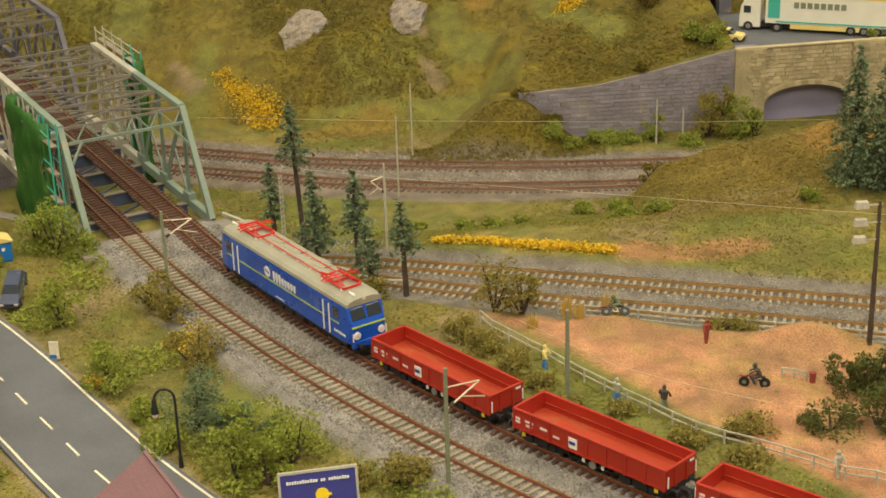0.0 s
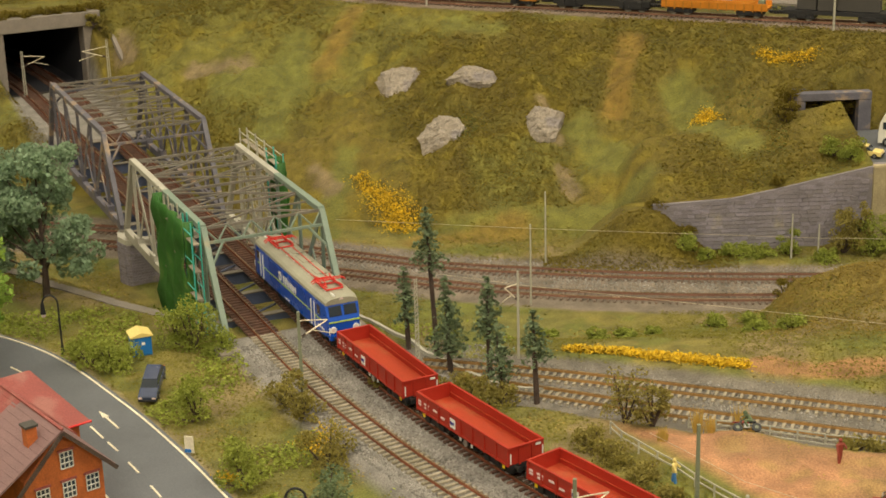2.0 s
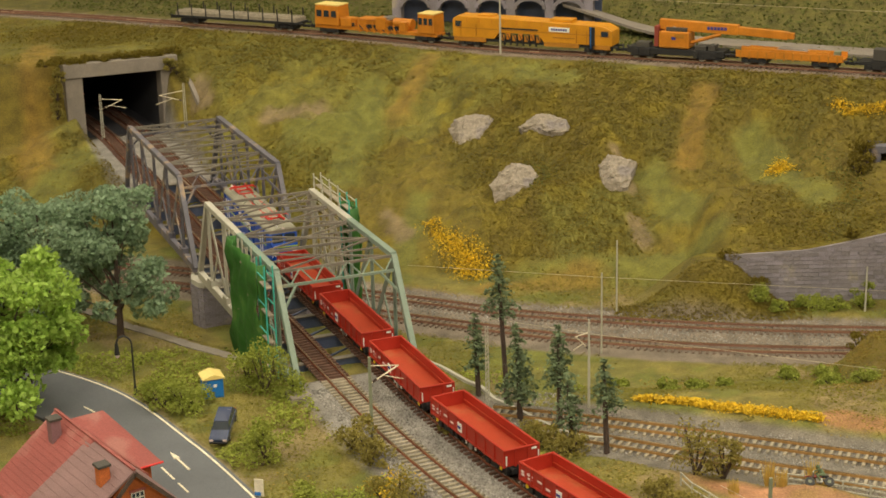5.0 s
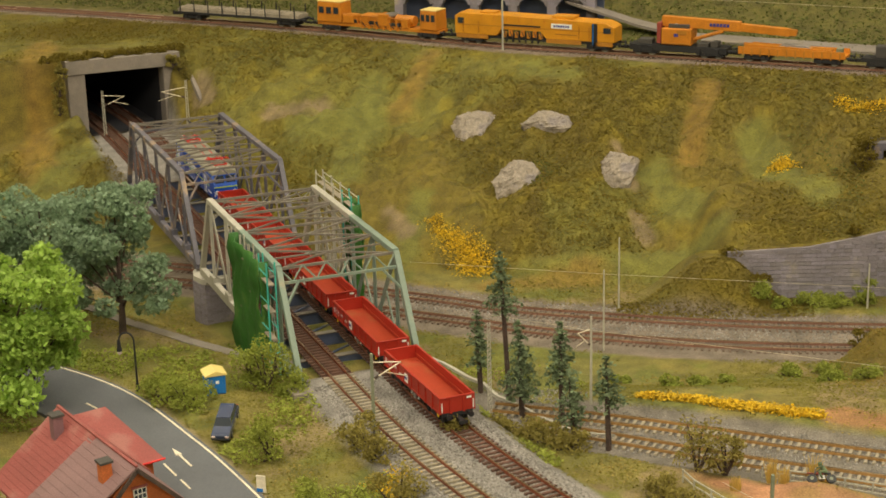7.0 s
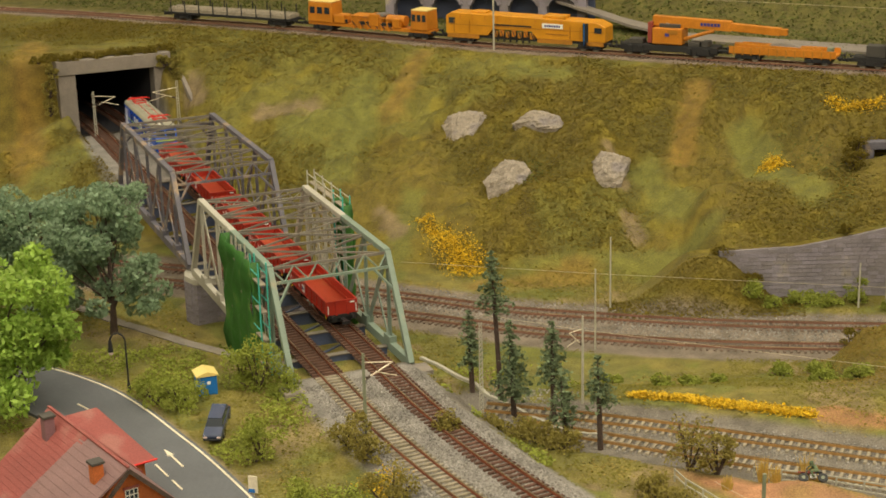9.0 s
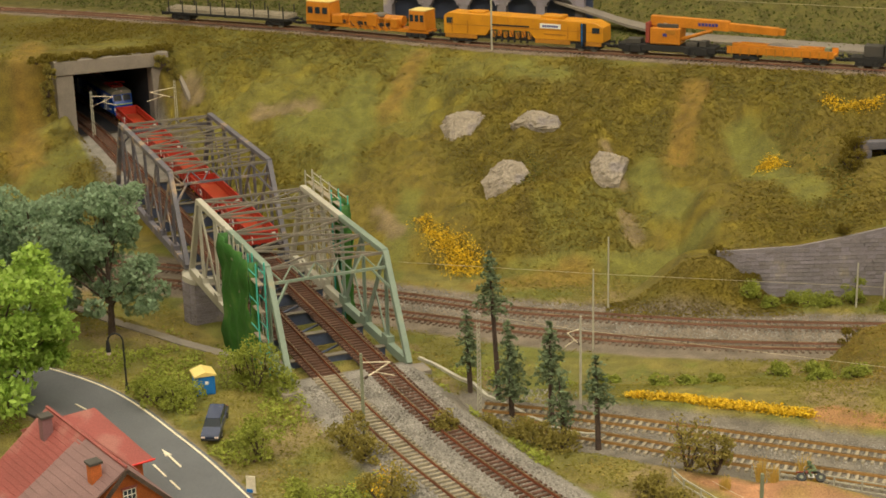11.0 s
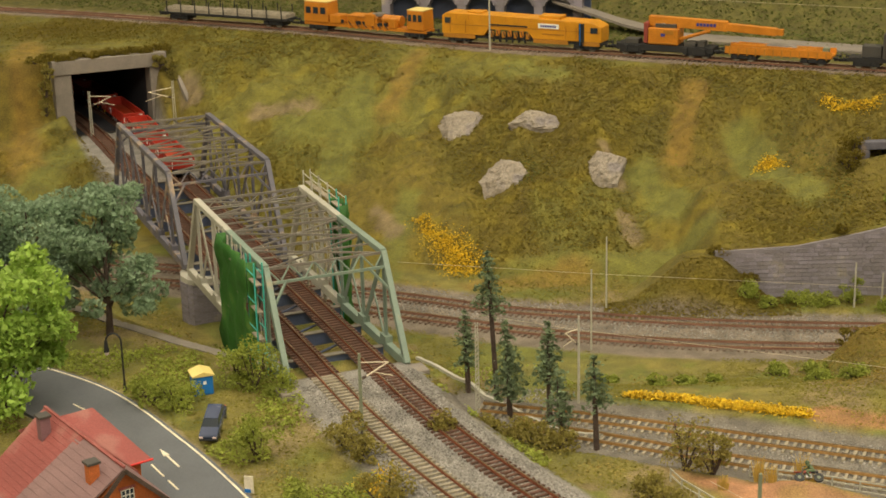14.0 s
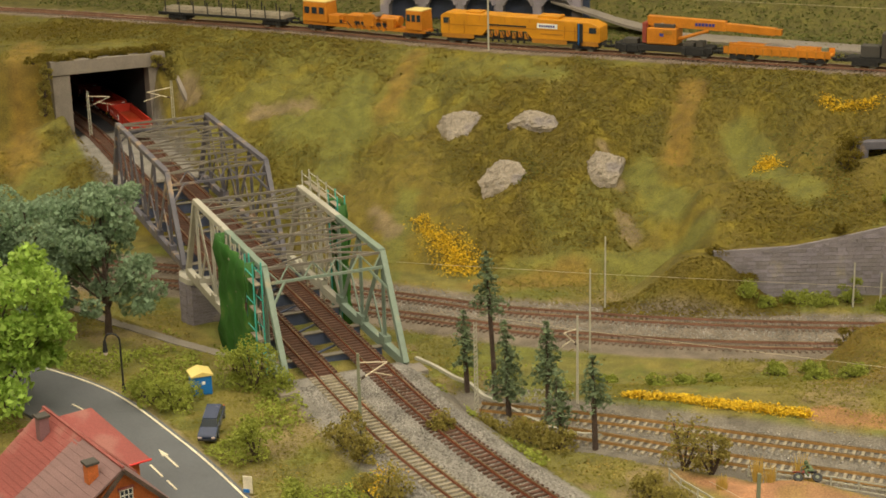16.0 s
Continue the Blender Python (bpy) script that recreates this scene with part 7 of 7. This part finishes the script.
fence([(0.385, 1.078), (0.402, 1.071)], 0, 0.008, "short grey fence piece in the field", 2, None, 0.009)
wire([(0.205, 1.185, 0.0), (0.262, 1.095, 0.0), (0.300, 1.06, 0.0), (0.36, 1.02, -0.002), (0.45, 0.98, -0.004)], "thin dark cord across the field")


def figure(x, y, rz, top, legs, label, pitch=0.0):
    """Small painted figurine, one plain shape."""
    mb = Mb()
    for s in (-1, 1):
        mb.tube((0.0012 * s, 0.0016 * s, 0), (0.0010 * s, 0, 0.0090), 0.0012, 0.0015, 7)
    mb.loft([[(0.0030 * k * math.cos(a), 0.0018 * k * math.sin(a), z) for a in [6.283 * i / 10 for i in range(10)]] for k, z in ((0.8, 0.0085), (0.95, 0.012), (1.05, 0.0155), (0.5, 0.0168))])
    mb.tube((-0.003, 0, 0.0155), (-0.0042, -0.003, 0.0105), 0.0009, 0.0008, 6)
    mb.tube((0.003, 0, 0.0155), (0.0042, -0.003, 0.0115), 0.0009, 0.0008, 6)
    mb.ball((0, 0, 0.0186), 0.0016, 0.0016, 0.0019, 9, 6)
    me = part("figurine", mb, legs)
    me.data.materials.append(top)
    for poly in me.data.polygons:
        if poly.center.z > 0.0092:
            poly.material_index = 1
    me.matrix_world = pose(x, y, gz(x, y) - 0.0003, pitch, 0, rz)
    return tagged(me, label, "figurine", "painted figurines")


figure(0.214, 1.126, 60, M_CREAM, M_JEANS, "painted figurine in blue trousers and pale yellow top")
figure(0.256, 1.064, 120, M_MAST_W, M_JEANS, "painted figurine in blue trousers and grey shirt")
figure(0.287, 1.048, 150, M_FIGDARK, M_MAST, "painted figurine in dark jacket at the fence")
figure(0.346, 1.146, 20, M_FIGRED, M_FIGRED, "painted figurine in red overalls in the field")
figure(0.378, 0.938, 20, M_MAST_W, M_MAST_W, "painted figurine in pale clothes at the fence")


def motorbike(m, rider, label):
    t = thing("motorbike", label, "motorbike", m, "motorbikes on the field")
    for x in (-0.0075, 0.0075):
        w = part("wheel", Mb().tube((x, -0.0007, 0.0040), (x, 0.0007, 0.0040), 0.0040, n=18), M_BLACK, t)
        part("rim", Mb().tube((x, -0.0009, 0.0040), (x, 0.0009, 0.0040), 0.0015, n=14), M_MAST, w)
    part("frame", Mb().beam((-0.0075, 0, 0.004), (0.001, 0, 0.0075), 0.0010, 0.0012).beam((0.0075, 0, 0.004), (0.0045, 0, 0.0105), 0.0012, 0.0010).beam((0.001, 0, 0.004), (0.0045, 0, 0.0095), 0.001, 0.001), M_FIGDARK, t)
    part("engine", Mb().box(0, 0, 0.0030, 0.0050, 0.0026, 0.0040), M_STEEL, t, bevel=0.0003)
    part("tank", Mb().box(0.0012, 0, 0.0075, 0.0062, 0.0026, 0.0026, None, 0.7, 0.8), M_FIGRED, t, bevel=0.0004)
    part("seat", Mb().box(-0.0042, 0, 0.0082, 0.0068, 0.0022, 0.0012), M_BLACK, t, bevel=0.0003)
    part("handlebar", Mb().tube((0.0045, -0.0034, 0.0115), (0.0045, 0.0034, 0.0115), 0.0005), M_STEEL, t)
    part("mudguard", Mb().box(0.0085, 0, 0.0085, 0.0060, 0.0016, 0.0006), M_FIGRED, t)
    return t


def rider(m, top, label):
    mb = Mb()
    mb.loft([[(x + 0.0019 * k * math.cos(a), 0.0022 * k * math.sin(a), z) for a in [6.283 * i / 10 for i in range(10)]] for x, k, z in ((-0.004, 0.9, 0.0090), (-0.003, 1.0, 0.0120), (-0.0012, 1.05, 0.0150), (-0.0008, 0.5, 0.0160))])
    for s in (-1, 1):
        mb.tube((-0.003, 0.0016 * s, 0.0098), (0.0018, 0.0026 * s, 0.0085), 0.0011, 0.0010, 6)
        mb.tube((0.0018, 0.0026 * s, 0.0085), (-0.0004, 0.0024 * s, 0.0035), 0.0010, 0.0008, 6)
        mb.tube((-0.001, 0.0020 * s, 0.0148), (0.0042, 0.0030 * s, 0.0118), 0.0008, 0.0006, 6)
    mb.ball((0.0002, 0, 0.0178), 0.0019, 0.0018, 0.0020, 9, 6)
    ob = part("figurine", mb, top)
    ob.matrix_world = m
    return tagged(ob, label, "figurine", "painted figurines")


m = pose(0.359, 1.063, gz(0.359, 1.063), 0, 0, 160)
motorbike(m, None, "red motocross bike on reddish earth")
rider(m, M_FIGDARK, "painted rider figurine with dark jacket on a motorbike")
m = pose(0.284, 1.190, gz(0.284, 1.190), 58, 0, 175)
motorbike(m, None, "red motocross bike leaning on the field")
rider(m, M_PINE, "painted rider figurine with green jacket on a motorbike")
t = thing("litter_bin", "small red bin on the field", "bin", pose(0.405, 1.068, gz(0.405, 1.068)))
part("bin", Mb().tube((0, 0, 0), (0, 0, 0.0085), 0.0022, 0.0026, 10), M_FIGRED, t)

# low kerb wall along the embankment and path edge in the valley
mb = Mb()
KERB = polyline([(-0.028, 1.497), (0.000, 1.456), (0.046, 1.398), (0.098, 1.332), (0.143, 1.318)])
rings = []
for i, p in enumerate(KERB):
    d = (KERB[min(i + 1, len(KERB) - 1)] - KERB[max(i - 1, 0)]).normalized()
    nn = Vector((-d.y, d.x, 0)) * 0.0016
    z = gz(p.x, p.y)
    rings.append([p - nn + Vector((0, 0, z - 0.006)), p + nn + Vector((0, 0, z - 0.006)), p + nn + Vector((0, 0, z + 0.0030)), p - nn + Vector((0, 0, z + 0.0030))])
tagged(part("kerb_wall", Mb().loft(rings), M_PRIMER), "low pale kerb wall along the embankment", "kerb", kind="structure")
mb = Mb()
PATHE = polyline([(-0.40, 1.672), (-0.345, 1.625), (-0.256, 1.551), (-0.205, 1.512), (-0.165, 1.480)])
rings = []
for i, p in enumerate(PATHE):
    d = (PATHE[min(i + 1, len(PATHE) - 1)] - PATHE[max(i - 1, 0)]).normalized()
    nn = Vector((-d.y, d.x, 0)) * 0.006
    z = gz(p.x, p.y)
    rings.append([p - nn + Vector((0, 0, z - 0.006)), p + nn + Vector((0, 0, z - 0.006)), p + nn + Vector((0, 0, z + 0.0010)), p - nn + Vector((0, 0, z + 0.0010))])
tagged(part("path", Mb().loft(rings), M_CONCRETE), "narrow pale path above the valley", "path", kind="structure")

# arrow on the road
m = Matrix.Translation((-0.2347, 1.2793, -0.0118)) @ Matrix.Rotation(math.atan2(1.2973 - 1.2612, -0.2455 + 0.2239), 4, "Z")
part("arrow", Mb().prism([(-0.021, -0.0009), (0.006, -0.0009), (0.006, -0.0028), (0.021, 0), (0.006, 0.0028), (0.006, 0.0009), (-0.021, 0.0009)], "z", 0, 0.0007), M_PAINT_W, road).matrix_local = m

# ---- the unseen hall round the layout ----
def slab(name, x, y, z, sx, sy, sz, mat, label, cat):
    return tagged(part(name, Mb().box(x, y, z, sx, sy, sz), mat), label, cat, kind="structure")


# added to close the place; pale plaster throws fill light back
slab("floor", 0, 1.5, -1.02, 9, 9, 0.02, M_HALL, "plain hall floor", "floor")
slab("ceiling", 0, 1.5, 2.3, 9, 9, 0.05, M_HALL, "plain hall ceiling", "ceiling")
slab("wall_north", 0, 6.0, -1.0, 9, 0.1, 3.3, M_HALL, "plain hall wall", "wall")
slab("wall_south", 0, -3.0, -1.0, 9, 0.1, 3.3, M_HALL, "plain hall wall", "wall")
slab("wall_east", 4.5, 1.5, -1.0, 0.1, 9, 3.3, M_HALL, "plain hall wall", "wall")
slab("wall_west", -4.5, 1.5, -1.0, 0.1, 9, 3.3, M_HALL, "plain hall wall", "wall")
slab("layout_base", 0, 2.07, -0.98, 2.98, 3.2, 0.80, M_FASCIA, "dark wooden base of the layout", "table")


# ---- what moves ----
TAIL = [(0.0, -1.103), (3.5, -0.632), (7.0, -0.170), (9.0, 0.103), (11.5, 0.432), (12.0, 0.4955), (13.0, 0.620), (14.0, 0.740), (15.0, 0.862), (16.0, 0.985)]
PITCH = 0.1500


def on_track(sig, base):
    a, b = main_pt(sig - base, U_RIGHT), main_pt(sig + base, U_RIGHT)
    d = b - a
    c = (a + b) / 2
    return Matrix.Translation(c) @ Matrix.Rotation(math.atan2(d.y, d.x), 4, "Z")


def motions():
    times = [0.5 * i for i in range(33)]
    tail = lambda t: float(np.interp(t, [r[0] for r in TAIL], [r[1] for r in TAIL]))
    for i, w in enumerate(WAGONS):
        walk(w, [(t, on_track(tail(t) + PITCH * (len(WAGONS) - i - 0.5), 0.042)) for t in times])
    walk(LOCO, [(t, on_track(tail(t) + PITCH * len(WAGONS) + 0.1155, 0.060)) for t in times])


motions()
